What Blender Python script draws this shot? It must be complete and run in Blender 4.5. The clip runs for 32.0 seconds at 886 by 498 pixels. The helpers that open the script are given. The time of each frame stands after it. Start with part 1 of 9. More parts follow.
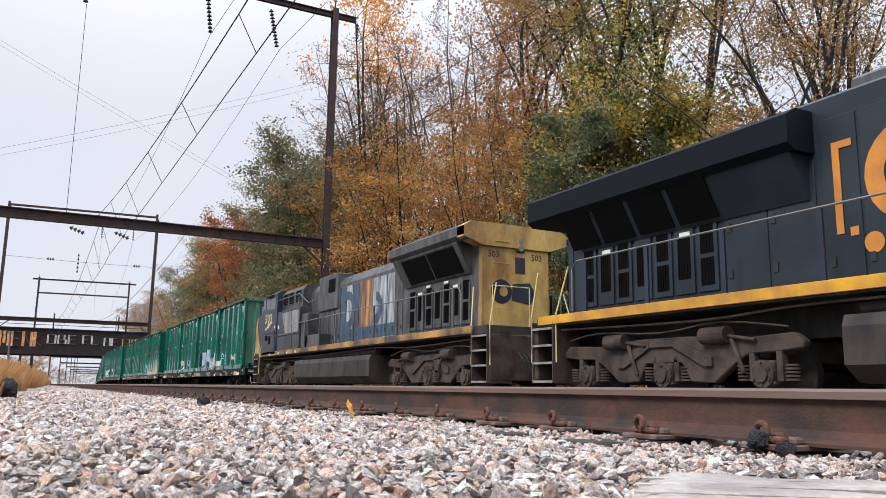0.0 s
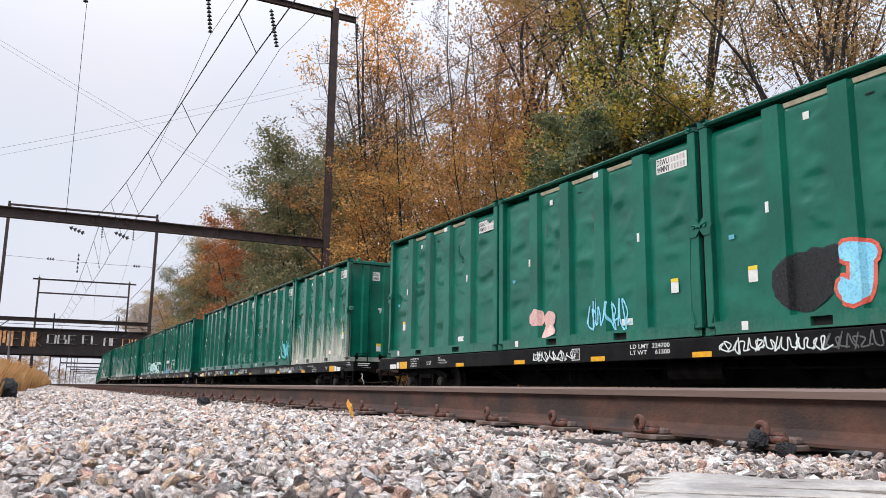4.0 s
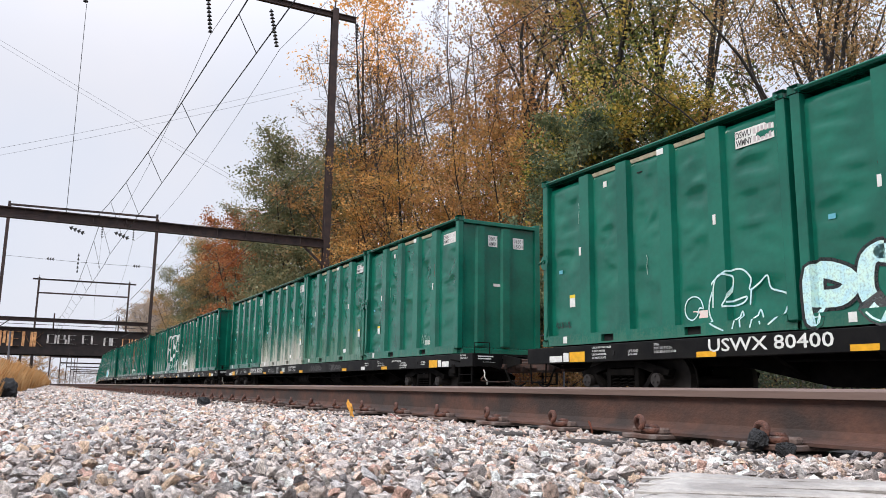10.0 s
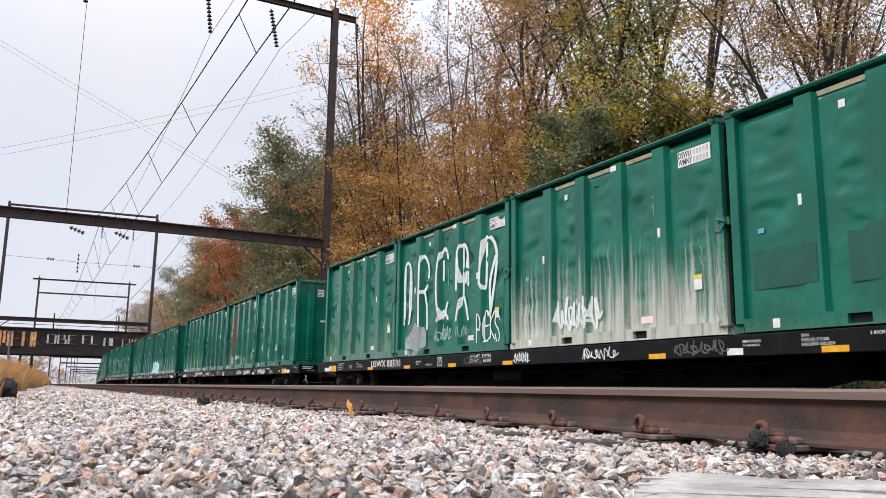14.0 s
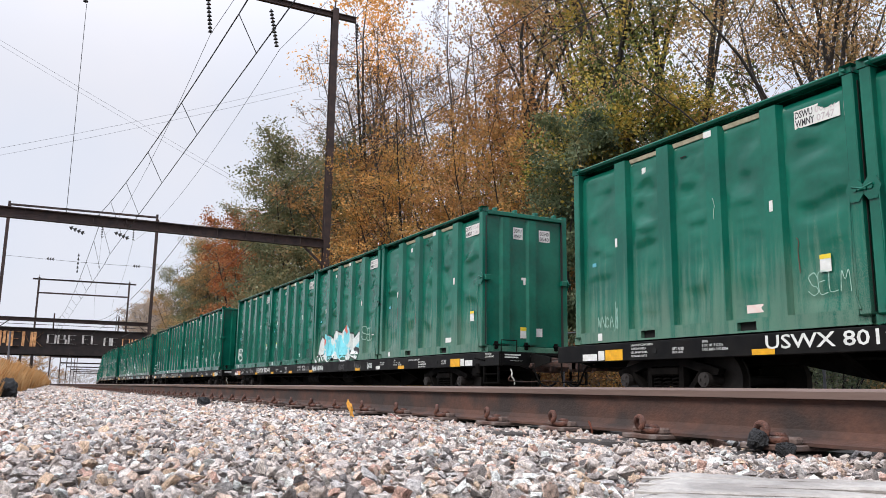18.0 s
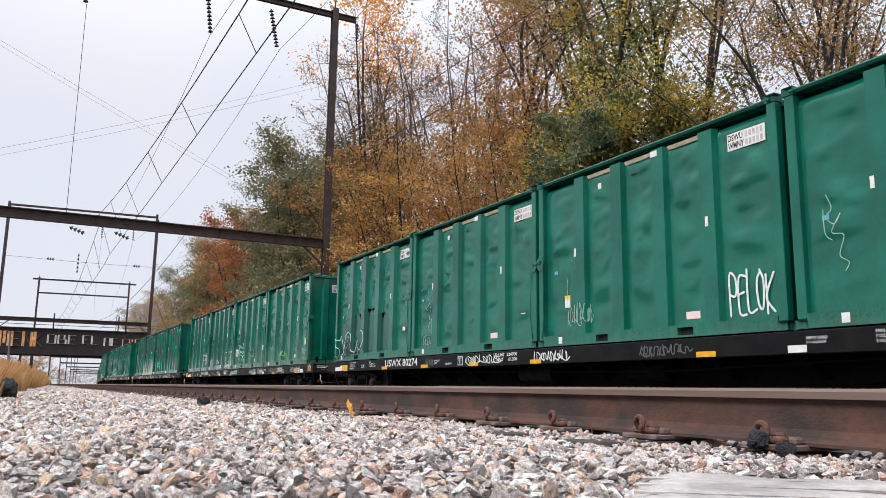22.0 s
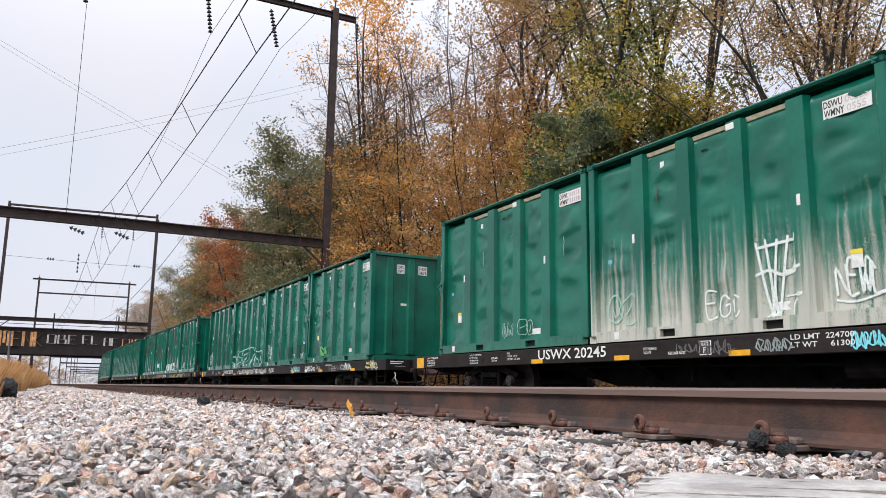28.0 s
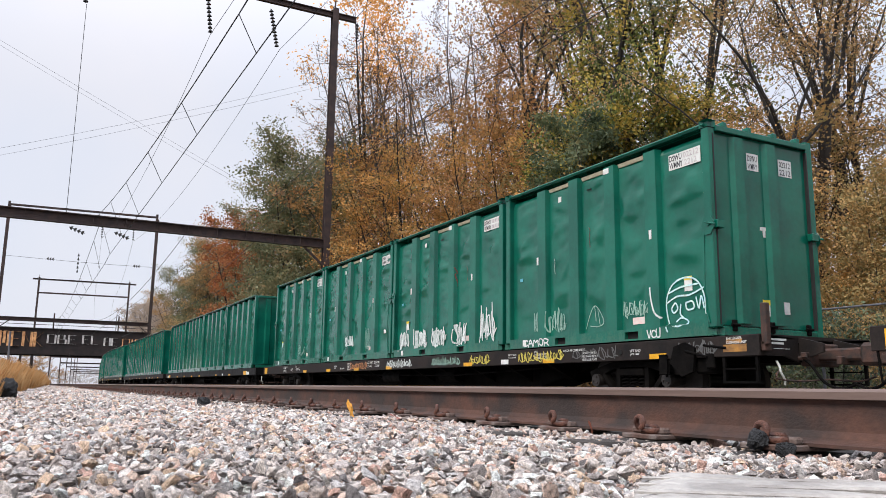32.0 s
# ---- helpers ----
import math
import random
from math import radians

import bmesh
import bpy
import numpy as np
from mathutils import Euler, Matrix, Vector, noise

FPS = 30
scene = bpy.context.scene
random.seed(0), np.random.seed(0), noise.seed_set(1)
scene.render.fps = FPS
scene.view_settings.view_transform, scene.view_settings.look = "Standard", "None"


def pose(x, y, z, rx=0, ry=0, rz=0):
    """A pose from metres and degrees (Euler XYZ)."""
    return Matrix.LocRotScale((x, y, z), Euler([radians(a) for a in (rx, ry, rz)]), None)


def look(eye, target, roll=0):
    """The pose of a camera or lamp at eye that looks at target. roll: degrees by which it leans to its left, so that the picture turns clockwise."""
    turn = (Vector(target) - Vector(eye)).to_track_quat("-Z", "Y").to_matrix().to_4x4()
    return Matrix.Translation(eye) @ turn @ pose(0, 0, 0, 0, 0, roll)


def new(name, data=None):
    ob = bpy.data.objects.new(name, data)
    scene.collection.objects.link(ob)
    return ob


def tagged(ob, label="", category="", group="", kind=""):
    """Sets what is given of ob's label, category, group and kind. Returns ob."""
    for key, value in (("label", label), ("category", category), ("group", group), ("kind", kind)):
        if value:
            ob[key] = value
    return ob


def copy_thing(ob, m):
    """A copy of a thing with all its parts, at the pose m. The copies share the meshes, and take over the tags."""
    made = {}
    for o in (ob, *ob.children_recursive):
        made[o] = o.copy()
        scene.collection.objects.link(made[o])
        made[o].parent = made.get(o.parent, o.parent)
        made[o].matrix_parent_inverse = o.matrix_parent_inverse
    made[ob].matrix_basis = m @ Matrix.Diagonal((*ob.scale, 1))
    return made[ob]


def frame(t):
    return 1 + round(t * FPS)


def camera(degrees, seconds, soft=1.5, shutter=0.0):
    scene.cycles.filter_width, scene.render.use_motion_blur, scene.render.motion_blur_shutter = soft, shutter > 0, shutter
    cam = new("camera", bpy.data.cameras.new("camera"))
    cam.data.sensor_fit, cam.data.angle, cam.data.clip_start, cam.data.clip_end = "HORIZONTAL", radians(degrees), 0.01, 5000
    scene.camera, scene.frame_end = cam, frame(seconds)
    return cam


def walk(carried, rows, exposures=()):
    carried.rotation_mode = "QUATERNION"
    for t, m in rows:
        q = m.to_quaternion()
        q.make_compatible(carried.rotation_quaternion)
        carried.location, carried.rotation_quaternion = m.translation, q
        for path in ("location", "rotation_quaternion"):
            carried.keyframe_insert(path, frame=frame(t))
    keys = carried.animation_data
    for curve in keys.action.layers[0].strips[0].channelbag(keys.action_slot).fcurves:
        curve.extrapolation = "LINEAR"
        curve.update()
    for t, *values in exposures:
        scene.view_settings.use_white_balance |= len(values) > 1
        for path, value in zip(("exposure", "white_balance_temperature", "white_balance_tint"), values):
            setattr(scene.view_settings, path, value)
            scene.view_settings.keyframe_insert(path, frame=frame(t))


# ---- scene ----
# camera on the ballast, a little below the top of the near rail; it stands still
EYE = Vector((0.0, 0.0, 0.18))
YAW, PITCH = radians(27.42), radians(10.067)
cam = camera(58.5, 32.0, soft=0.85)
rest = look(EYE, EYE + Vector((math.sin(YAW) * math.cos(PITCH), math.cos(YAW) * math.cos(PITCH), math.sin(PITCH))), 0.8185)
walk(cam, [(0.0, rest), (32.0, rest)], exposures=[(0.0, 0.0), (32.0, 0.0)])

# ---- light: bright thin overcast ----
world = bpy.data.worlds.new("overcast_sky")
scene.world = world
world.use_nodes = True
wn, wl = world.node_tree.nodes, world.node_tree.links
wn.clear()
sky = wn.new("ShaderNodeTexSky")
sky.sky_type, sky.sun_disc = "NISHITA", False
sky.sun_elevation, sky.sun_rotation = radians(42), radians(253)
sky.dust_density = 4.0
sky_scale = wn.new("ShaderNodeMix")
sky_scale.data_type, sky_scale.blend_type = "RGBA", "MULTIPLY"
sky_scale.inputs[0].default_value = 1.0
sky_scale.inputs[7].default_value = (0.12, 0.12, 0.12, 1)
cloud_at = wn.new("ShaderNodeTexCoord")
cloud = wn.new("ShaderNodeTexNoise")
cloud.inputs["Scale"].default_value, cloud.inputs["Detail"].default_value, cloud.inputs["Roughness"].default_value = 1.6, 5.0, 0.55
cloud_ramp = wn.new("ShaderNodeValToRGB")
cloud_ramp.color_ramp.elements[0].position, cloud_ramp.color_ramp.elements[0].color = 0.3, (0.74, 0.82, 0.98, 1)
cloud_ramp.color_ramp.elements[1].position, cloud_ramp.color_ramp.elements[1].color = 0.72, (0.93, 0.92, 0.99, 1)
sky_mix = wn.new("ShaderNodeMix")
sky_mix.data_type = "RGBA"
sky_mix.inputs[0].default_value = 0.88
back = wn.new("ShaderNodeBackground")
back.inputs["Strength"].default_value = 1.0
wout = wn.new("ShaderNodeOutputWorld")
# an overcast sky is brighter overhead than low down
dirs = wn.new("ShaderNodeSeparateXYZ")
lift = wn.new("ShaderNodeMapRange")
lift.interpolation_type = "SMOOTHSTEP"
lift.inputs["From Min"].default_value, lift.inputs["From Max"].default_value = 0.3, 1.0
lift.inputs["To Min"].default_value, lift.inputs["To Max"].default_value = 1.0, 2.9
wl.new(cloud_at.outputs["Generated"], dirs.inputs[0])
wl.new(dirs.outputs["Z"], lift.inputs["Value"])
wl.new(lift.outputs[0], back.inputs["Strength"])
wl.new(sky.outputs[0], sky_scale.inputs[6])
wl.new(cloud_at.outputs["Generated"], cloud.inputs["Vector"])
wl.new(cloud.outputs["Fac"], cloud_ramp.inputs[0])
wl.new(sky_scale.outputs[2], sky_mix.inputs[6])
wl.new(cloud_ramp.outputs[0], sky_mix.inputs[7])
wl.new(sky_mix.outputs[2], back.inputs["Color"])
wl.new(back.outputs[0], wout.inputs["Surface"])

sun = new("sun", bpy.data.lights.new("sun", "SUN"))
sun.data.energy, sun.data.angle, sun.data.color = 2.3, radians(16), (1.0, 0.95, 0.88)
sun.matrix_world = look((-30, -9, 28), (0, 0, 0))

# ---- the line of the track: straight, a short bend to the right, then straight on ----
BEND_FROM, BEND, BEND_ANGLE = 106.0, 0.0026, radians(4.05)
NEAR_RAIL, TRAIN_LINE, TRAIN_RAIL = 2.35, 10.52, -0.07


def along(s, x=0.0):
    """Place and heading on the line that runs x metres beside the straight, s metres on."""
    if s <= BEND_FROM:
        return x, s, 0.0
    a = min(BEND * (s - BEND_FROM), BEND_ANGLE)
    rest_of_way = max(0.0, s - BEND_FROM - BEND_ANGLE / BEND)
    return x * math.cos(a) + (1 - math.cos(a)) / BEND + math.sin(a) * rest_of_way, BEND_FROM + math.sin(a) * (1 / BEND - x) + math.cos(a) * rest_of_way, a


def rail_pose(s, x, z):
    px, py, a = along(s, x)
    return Matrix.Translation((px, py, z)) @ Matrix.Rotation(-a, 4, "Z")


def travel(t):
    """Metres that the train has run at t seconds, from a mark near its start."""
    u = t - 16
    return 10.6895 * t + 0.00077 * u * u - 0.000163 * u ** 3


# ---- materials ----
def material(name, color, rough=0.6, metal=0.0, vary=0.15, scale=6.0, bump=0.0, bump_scale=40.0, second=None, amount=0.5, stretch=(1, 1, 1), per_piece=0.0, detail=6.0, spec=0.5):
    """A surface with broad stains, fine grain and relief. second: the colour of its stains."""
    m = bpy.data.materials.new(name)
    m.use_nodes = True
    n, l = m.node_tree.nodes, m.node_tree.links
    b = n["Principled BSDF"]
    b.inputs["Roughness"].default_value, b.inputs["Metallic"].default_value = rough, metal
    b.inputs["Specular IOR Level"].default_value = spec
    at = n.new("ShaderNodeTexCoord")
    mp = n.new("ShaderNodeMapping")
    mp.inputs["Scale"].default_value = stretch
    l.new(at.outputs["Object"], mp.inputs["Vector"])
    big = n.new("ShaderNodeTexNoise")
    big.inputs["Scale"].default_value, big.inputs["Detail"].default_value = scale, detail
    l.new(mp.outputs[0], big.inputs["Vector"])
    ramp = n.new("ShaderNodeValToRGB")
    two = second or tuple(max(0, c * (1 - vary * 2)) for c in color)
    ramp.color_ramp.elements[0].position, ramp.color_ramp.elements[0].color = 0.5 - 0.25 * amount, (*two, 1)
    ramp.color_ramp.elements[1].position, ramp.color_ramp.elements[1].color = 0.72 - 0.2 * amount, (*color, 1)
    l.new(big.outputs["Fac"], ramp.inputs[0])
    fine = n.new("ShaderNodeTexNoise")
    fine.inputs["Scale"].default_value, fine.inputs["Detail"].default_value = scale * 9, 4
    l.new(mp.outputs[0], fine.inputs["Vector"])
    mr = n.new("ShaderNodeMapRange")
    mr.inputs["To Min"].default_value, mr.inputs["To Max"].default_value = 1 - vary, 1 + vary
    l.new(fine.outputs["Fac"], mr.inputs["Value"])
    hsv = n.new("ShaderNodeHueSaturation")
    l.new(ramp.outputs[0], hsv.inputs["Color"])
    if per_piece:
        info = n.new("ShaderNodeObjectInfo")
        pm = n.new("ShaderNodeMapRange")
        pm.inputs["To Min"].default_value, pm.inputs["To Max"].default_value = 1 - per_piece, 1 + per_piece
        l.new(info.outputs["Random"], pm.inputs["Value"])
        mul = n.new("ShaderNodeMath")
        mul.operation = "MULTIPLY"
        l.new(pm.outputs[0], mul.inputs[0])
        l.new(mr.outputs[0], mul.inputs[1])
        l.new(mul.outputs[0], hsv.inputs["Value"])
    else:
        l.new(mr.outputs[0], hsv.inputs["Value"])
    l.new(hsv.outputs[0], b.inputs["Base Color"])
    rr = n.new("ShaderNodeMapRange")
    rr.inputs["To Min"].default_value, rr.inputs["To Max"].default_value = max(0.05, rough - 0.12), min(1, rough + 0.12)
    l.new(big.outputs["Fac"], rr.inputs["Value"])
    l.new(rr.outputs[0], b.inputs["Roughness"])
    if bump:
        bt = n.new("ShaderNodeTexNoise")
        bt.inputs["Scale"].default_value, bt.inputs["Detail"].default_value = bump_scale, 5
        l.new(mp.outputs[0], bt.inputs["Vector"])
        bn = n.new("ShaderNodeBump")
        bn.inputs["Strength"].default_value, bn.inputs["Distance"].default_value = bump, 0.02
        l.new(bt.outputs["Fac"], bn.inputs["Height"])
        l.new(bn.outputs[0], b.inputs["Normal"])
    return m


def leaf_material(name, ramp_colours, rough=0.55):
    """Leaves, each its own tone, letting light through."""
    m = bpy.data.materials.new(name)
    m.use_nodes = True
    n, l = m.node_tree.nodes, m.node_tree.links
    b = n["Principled BSDF"]
    geo = n.new("ShaderNodeNewGeometry")
    ramp = n.new("ShaderNodeValToRGB")
    ramp.color_ramp.interpolation = "LINEAR"
    els = ramp.color_ramp.elements
    while len(els) < len(ramp_colours):
        els.new(0.5)
    for k, c in enumerate(ramp_colours):
        els[k].position, els[k].color = k / (len(ramp_colours) - 1), (*c, 1)
    at = n.new("ShaderNodeTexCoord")
    big = n.new("ShaderNodeTexNoise")
    big.inputs["Scale"].default_value, big.inputs["Detail"].default_value = 0.7, 3
    l.new(at.outputs["Object"], big.inputs["Vector"])
    mix = n.new("ShaderNodeMath")
    mix.operation = "MULTIPLY_ADD"
    mix.inputs[1].default_value = 0.45
    l.new(geo.outputs["Random Per Island"], mix.inputs[0])
    sub = n.new("ShaderNodeMapRange")
    sub.inputs["From Min"].default_value, sub.inputs["From Max"].default_value = 0.36, 0.64
    sub.inputs["To Min"].default_value, sub.inputs["To Max"].default_value = 0.0, 0.55
    l.new(big.outputs["Fac"], sub.inputs["Value"])
    l.new(sub.outputs[0], mix.inputs[2])
    l.new(mix.outputs[0], ramp.inputs[0])
    l.new(ramp.outputs[0], b.inputs["Base Color"])
    b.inputs["Roughness"].default_value = rough
    b.inputs["Specular IOR Level"].default_value = 0.25
    tr = n.new("ShaderNodeBsdfTranslucent")
    l.new(ramp.outputs[0], tr.inputs["Color"])
    ms = n.new("ShaderNodeMixShader")
    ms.inputs[0].default_value = 0.3
    l.new(b.outputs[0], ms.inputs[1])
    l.new(tr.outputs[0], ms.inputs[2])
    l.new(ms.outputs[0], n["Material Output"].inputs["Surface"])
    return m


M_BLACK = material("black_car_paint", (0.0045, 0.0045, 0.005), 0.5, 0, 0.3, 3.0, 0.1, 30, second=(0.009, 0.0085, 0.008), spec=0.14)
M_UNDER = material("dark_oily_steel", (0.003, 0.0028, 0.0028), 0.75, 0.0, 0.3, 5.0, 0.2, 40, second=(0.007, 0.006, 0.0055), spec=0.05)
M_RAIL = material("rusty_rail_steel", (0.088, 0.040, 0.027), 0.8, 0.0, 0.4, 5.0, 0.2, 90, second=(0.03, 0.02, 0.017), stretch=(1, 0.8, 1.2), amount=0.45, detail=9.0)
M_RAILTOP = material("worn_rail_head", (0.125, 0.082, 0.066), 0.5, 0.25, 0.15, 9.0, 0.1, 60, second=(0.17, 0.115, 0.095), stretch=(1, 0.08, 1))
M_RUST = material("rusty_clip_steel", (0.12, 0.045, 0.027), 0.85, 0.0, 0.35, 30, 0.5, 120, second=(0.06, 0.026, 0.019))
M_TIE = material("dark_creosote_wood", (0.045, 0.036, 0.03), 0.9, 0, 0.3, 4.0, 0.6, 30, second=(0.02, 0.016, 0.014), stretch=(0.3, 4, 1), per_piece=0.3)
M_STEEL = material("weathered_brown_steel", (0.035, 0.024, 0.024), 0.8, 0.0, 0.25, 2.5, 0.2, 20, second=(0.06, 0.035, 0.03))
M_WIRE = material("dark_wire", (0.03, 0.03, 0.032), 0.6, 0.3, 0.1, 5)
M_THIN = material("grey_wire", (0.16, 0.16, 0.18), 0.6, 0.3, 0.1, 5)
M_BARK = material("grey_brown_bark", (0.036, 0.029, 0.025), 0.95, 0, 0.4, 3.0, 0.9, 14, second=(0.012, 0.010, 0.009), stretch=(1, 1, 0.25))
# ground colour darkened to paint the shade in gaps between the stones
M_GROUND = material("gap_shaded_stone_ground", (0.10, 0.085, 0.072), 0.95, 0, 0.45, 22.0, 1.0, 60, second=(0.045, 0.036, 0.03), amount=0.9)
M_SOIL = material("leaf_litter_soil", (0.085, 0.06, 0.038), 0.95, 0, 0.4, 2.0, 0.8, 10, second=(0.04, 0.035, 0.02))


# ---- mesh helpers ----
def part(name, bm, mat, parent=None, label="", smooth=False):
    """Links a bmesh as one mesh object under a thing or a part."""
    me = bpy.data.meshes.new(name)
    bm.to_mesh(me)
    bm.free()
    me.materials.append(mat)
    if smooth:
        me.shade_smooth()
    ob = new(name, me)
    if parent is not None:
        ob.parent = parent
    if label:
        tagged(ob, label)
    return ob


def box(bm, x0, x1, y0, y1, z0, z1, bevel=0.0):
    r = bmesh.ops.create_cube(bm, size=1.0)
    vs = r["verts"]
    for v in vs:
        v.co = ((x0 + x1) / 2 + v.co.x * (x1 - x0), (y0 + y1) / 2 + v.co.y * (y1 - y0), (z0 + z1) / 2 + v.co.z * (z1 - z0))
    if bevel:
        es = list({e for v in vs for e in v.link_edges})
        bmesh.ops.bevel(bm, geom=es, offset=bevel, segments=1, affect="EDGES")
    return vs


def rod(bm, a, b, r0, r1=None, seg=8):
    """A round bar from a to b."""
    a, b = Vector(a), Vector(b)
    d = b - a
    m = Matrix.Translation((a + b) / 2) @ d.to_track_quat("Z", "Y").to_matrix().to_4x4()
    bmesh.ops.create_cone(bm, cap_ends=True, segments=seg, radius1=r0, radius2=r0 if r1 is None else r1, depth=d.length, matrix=m)


def bar(bm, a, b, w, h):
    """A square bar from a to b."""
    a, b = Vector(a), Vector(b)
    d = b - a
    m = Matrix.Translation((a + b) / 2) @ d.to_track_quat("Z", "Y").to_matrix().to_4x4() @ Matrix.Diagonal((w, h, d.length, 1))
    bmesh.ops.create_cube(bm, size=1.0, matrix=m)


def disc(bm, c, axis, r, depth, seg=20):
    d = Vector(axis)
    m = Matrix.Translation(c) @ d.to_track_quat("Z", "Y").to_matrix().to_4x4()
    bmesh.ops.create_cone(bm, cap_ends=True, segments=seg, radius1=r, radius2=r, depth=depth, matrix=m)


def prism(bm, outline, axis, lo, hi):
    """A flat outline pushed from lo to hi along axis (0, 1 or 2)."""
    def put(p, h):
        q = list(p)
        q.insert(axis, h)
        return bm.verts.new(q)
    a = [put(p, lo) for p in outline]
    b = [put(p, hi) for p in outline]
    n = len(a)
    bm.faces.new(a)
    bm.faces.new(b[::-1])
    for i in range(n):
        bm.faces.new((a[i], b[i], b[(i + 1) % n], a[(i + 1) % n]))
    bmesh.ops.recalc_face_normals(bm, faces=bm.faces)


def pipe(bm, pts, r, seg=6):
    """A bent round bar."""
    pts = [Vector(p) for p in pts]
    rings = []
    for i, p in enumerate(pts):
        d = (pts[min(i + 1, len(pts) - 1)] - pts[max(i - 1, 0)]).normalized()
        q = d.to_track_quat("Z", "Y")
        rings.append([bm.verts.new(p + q @ Vector((r * math.cos(k * math.tau / seg), r * math.sin(k * math.tau / seg), 0))) for k in range(seg)])
    for a, b in zip(rings, rings[1:]):
        for k in range(seg):
            bm.faces.new((a[k], a[(k + 1) % seg], b[(k + 1) % seg], b[k]))
    bm.faces.new(rings[0][::-1])
    bm.faces.new(rings[-1])


def mesh_from(name, verts, faces, mats, smooth=False, index=None):
    """A mesh from arrays; faces all have as many corners."""
    me = bpy.data.meshes.new(name)
    verts, faces = np.asarray(verts, np.float32), np.asarray(faces, np.int32)
    k = faces.shape[1]
    me.vertices.add(len(verts))
    me.vertices.foreach_set("co", verts.ravel())
    me.loops.add(faces.size)
    me.loops.foreach_set("vertex_index", faces.ravel())
    me.polygons.add(len(faces))
    me.polygons.foreach_set("loop_start", np.arange(0, faces.size, k, dtype=np.int32))
    me.polygons.foreach_set("loop_total", np.full(len(faces), k, np.int32))
    for m in mats:
        me.materials.append(m)
    if index is not None:
        me.polygons.foreach_set("material_index", np.asarray(index, np.int32))
    me.update(calc_edges=True)
    if smooth:
        me.shade_smooth()
    else:
        me.shade_flat()
    return me


# ---- ground: one sheet to the horizon ----
def ground_z(x, s):
    """Height of the ground beside the straight line, x metres to its right."""
    prof = ((-400, 0.2), (-60, 0.1), (-14, -0.1), (-6, -0.25), (-2.5, -0.12), (-1.2, -0.02), (0.4, 0.0), (1.6, 0.0), (1.9, -0.03), (4.2, -0.03), (4.6, -0.01), (5.6, -0.1), (7.0, -0.3), (13.0, -0.3), (14.2, -0.45), (16.5, -0.2), (24, 1.2), (40, 3.6), (70, 5.0), (400, 6.0))
    for (x0, z0), (x1, z1) in zip(prof, prof[1:]):
        if x0 <= x <= x1:
            return z0 + (z1 - z0) * (x - x0) / (x1 - x0)
    return prof[0][1] if x < 0 else prof[-1][1]


def build_ground():
    xs = [-3000, -1200, -400, -150, -60, -30, -14, -9, -6, -4, -2.5, -1.8, -1.2, -0.6, 0, 0.4, 1, 1.6, 1.9, 2.4, 3.2, 4.0, 4.6, 5.1, 5.6, 6.3, 7, 8.5, 10, 11.5, 13, 13.6, 14.2, 15.3, 16.5, 20, 24, 32, 40, 70, 150, 400, 1200, 3000]
    ss = [-3000, -1000, -300, -100, -40, -20] + [-10 + 1.0 * k for k in range(60)] + [52, 56, 60, 66, 72, 80, 90, 100, 110, 120, 130, 140, 150, 160, 170, 180, 190, 200, 215, 230, 250, 270, 300, 340, 400, 500, 700, 1200, 3000]
    verts, faces, idx = [], [], []
    for s in ss:
        for x in xs:
            px, py, a = along(s, x)
            z = ground_z(max(-400, min(400, x)), s)
            z += 0.05 * noise.noise((px * 0.4, py * 0.4, 0)) * min(1.0, max(0.1, abs(x - 6) / 12))
            if -0.9 < x < 4.5:
                z -= 0.028
            verts.append((px, py, z))
    w = len(xs)
    for i in range(len(ss) - 1):
        for j in range(w - 1):
            faces.append((i * w + j, i * w + j + 1, (i + 1) * w + j + 1, (i + 1) * w + j))
            idx.append(0 if -1.3 < (xs[j] + xs[j + 1]) / 2 < 13.7 else 1)
    ob = new("ground", mesh_from("ground", verts, faces, [M_GROUND, M_SOIL], index=idx))
    return tagged(ob, "grey crushed stone beside the tracks and brown soil beyond", "ground", kind="structure")


build_ground()

RAIL_FORM = ((-0.075, 0), (0.075, 0), (0.075, 0.011), (0.02, 0.027), (0.0085, 0.05), (0.0085, 0.135), (0.016, 0.146), (0.0365, 0.152), (0.0365, 0.176), (0.028, 0.186), (-0.028, 0.186), (-0.0365, 0.176), (-0.0365, 0.152), (-0.016, 0.146), (-0.0085, 0.135), (-0.0085, 0.05), (-0.02, 0.027), (-0.075, 0.011))


def build_rail(name, x, z, label):
    ss = [-40, -20, -8, -2] + [2 * k for k in range(60)] + [120 + 4 * k for k in range(60)]
    verts, faces, idx = [], [], []
    n = len(RAIL_FORM)
    for s in ss:
        for u, v in RAIL_FORM:
            px, py, a = along(s, x + u)
            verts.append((px, py, z + v))
    for i in range(len(ss) - 1):
        for j in range(n):
            faces.append((i * n + j, i * n + (j + 1) % n, (i + 1) * n + (j + 1) % n, (i + 1) * n + j))
            idx.append(1 if 7 <= j <= 11 else 0)
    ob = new(name, mesh_from(name, verts, faces, [M_RAIL, M_RAILTOP], index=idx))
    return tagged(ob, label, "rail", kind="structure")


RAIL_Z = 0.014
near_rail = build_rail("rail", NEAR_RAIL, RAIL_Z, "rust-brown steel rail with a worn pale head, on wooden ties")
build_rail("rail", NEAR_RAIL + 1.507, RAIL_Z, "rust-brown steel rail with a worn pale head, on wooden ties")
for side in (-0.7535, 0.7535):
    build_rail("rail", TRAIN_LINE + side, TRAIN_RAIL - 0.186, "rusty steel rail under the freight train")

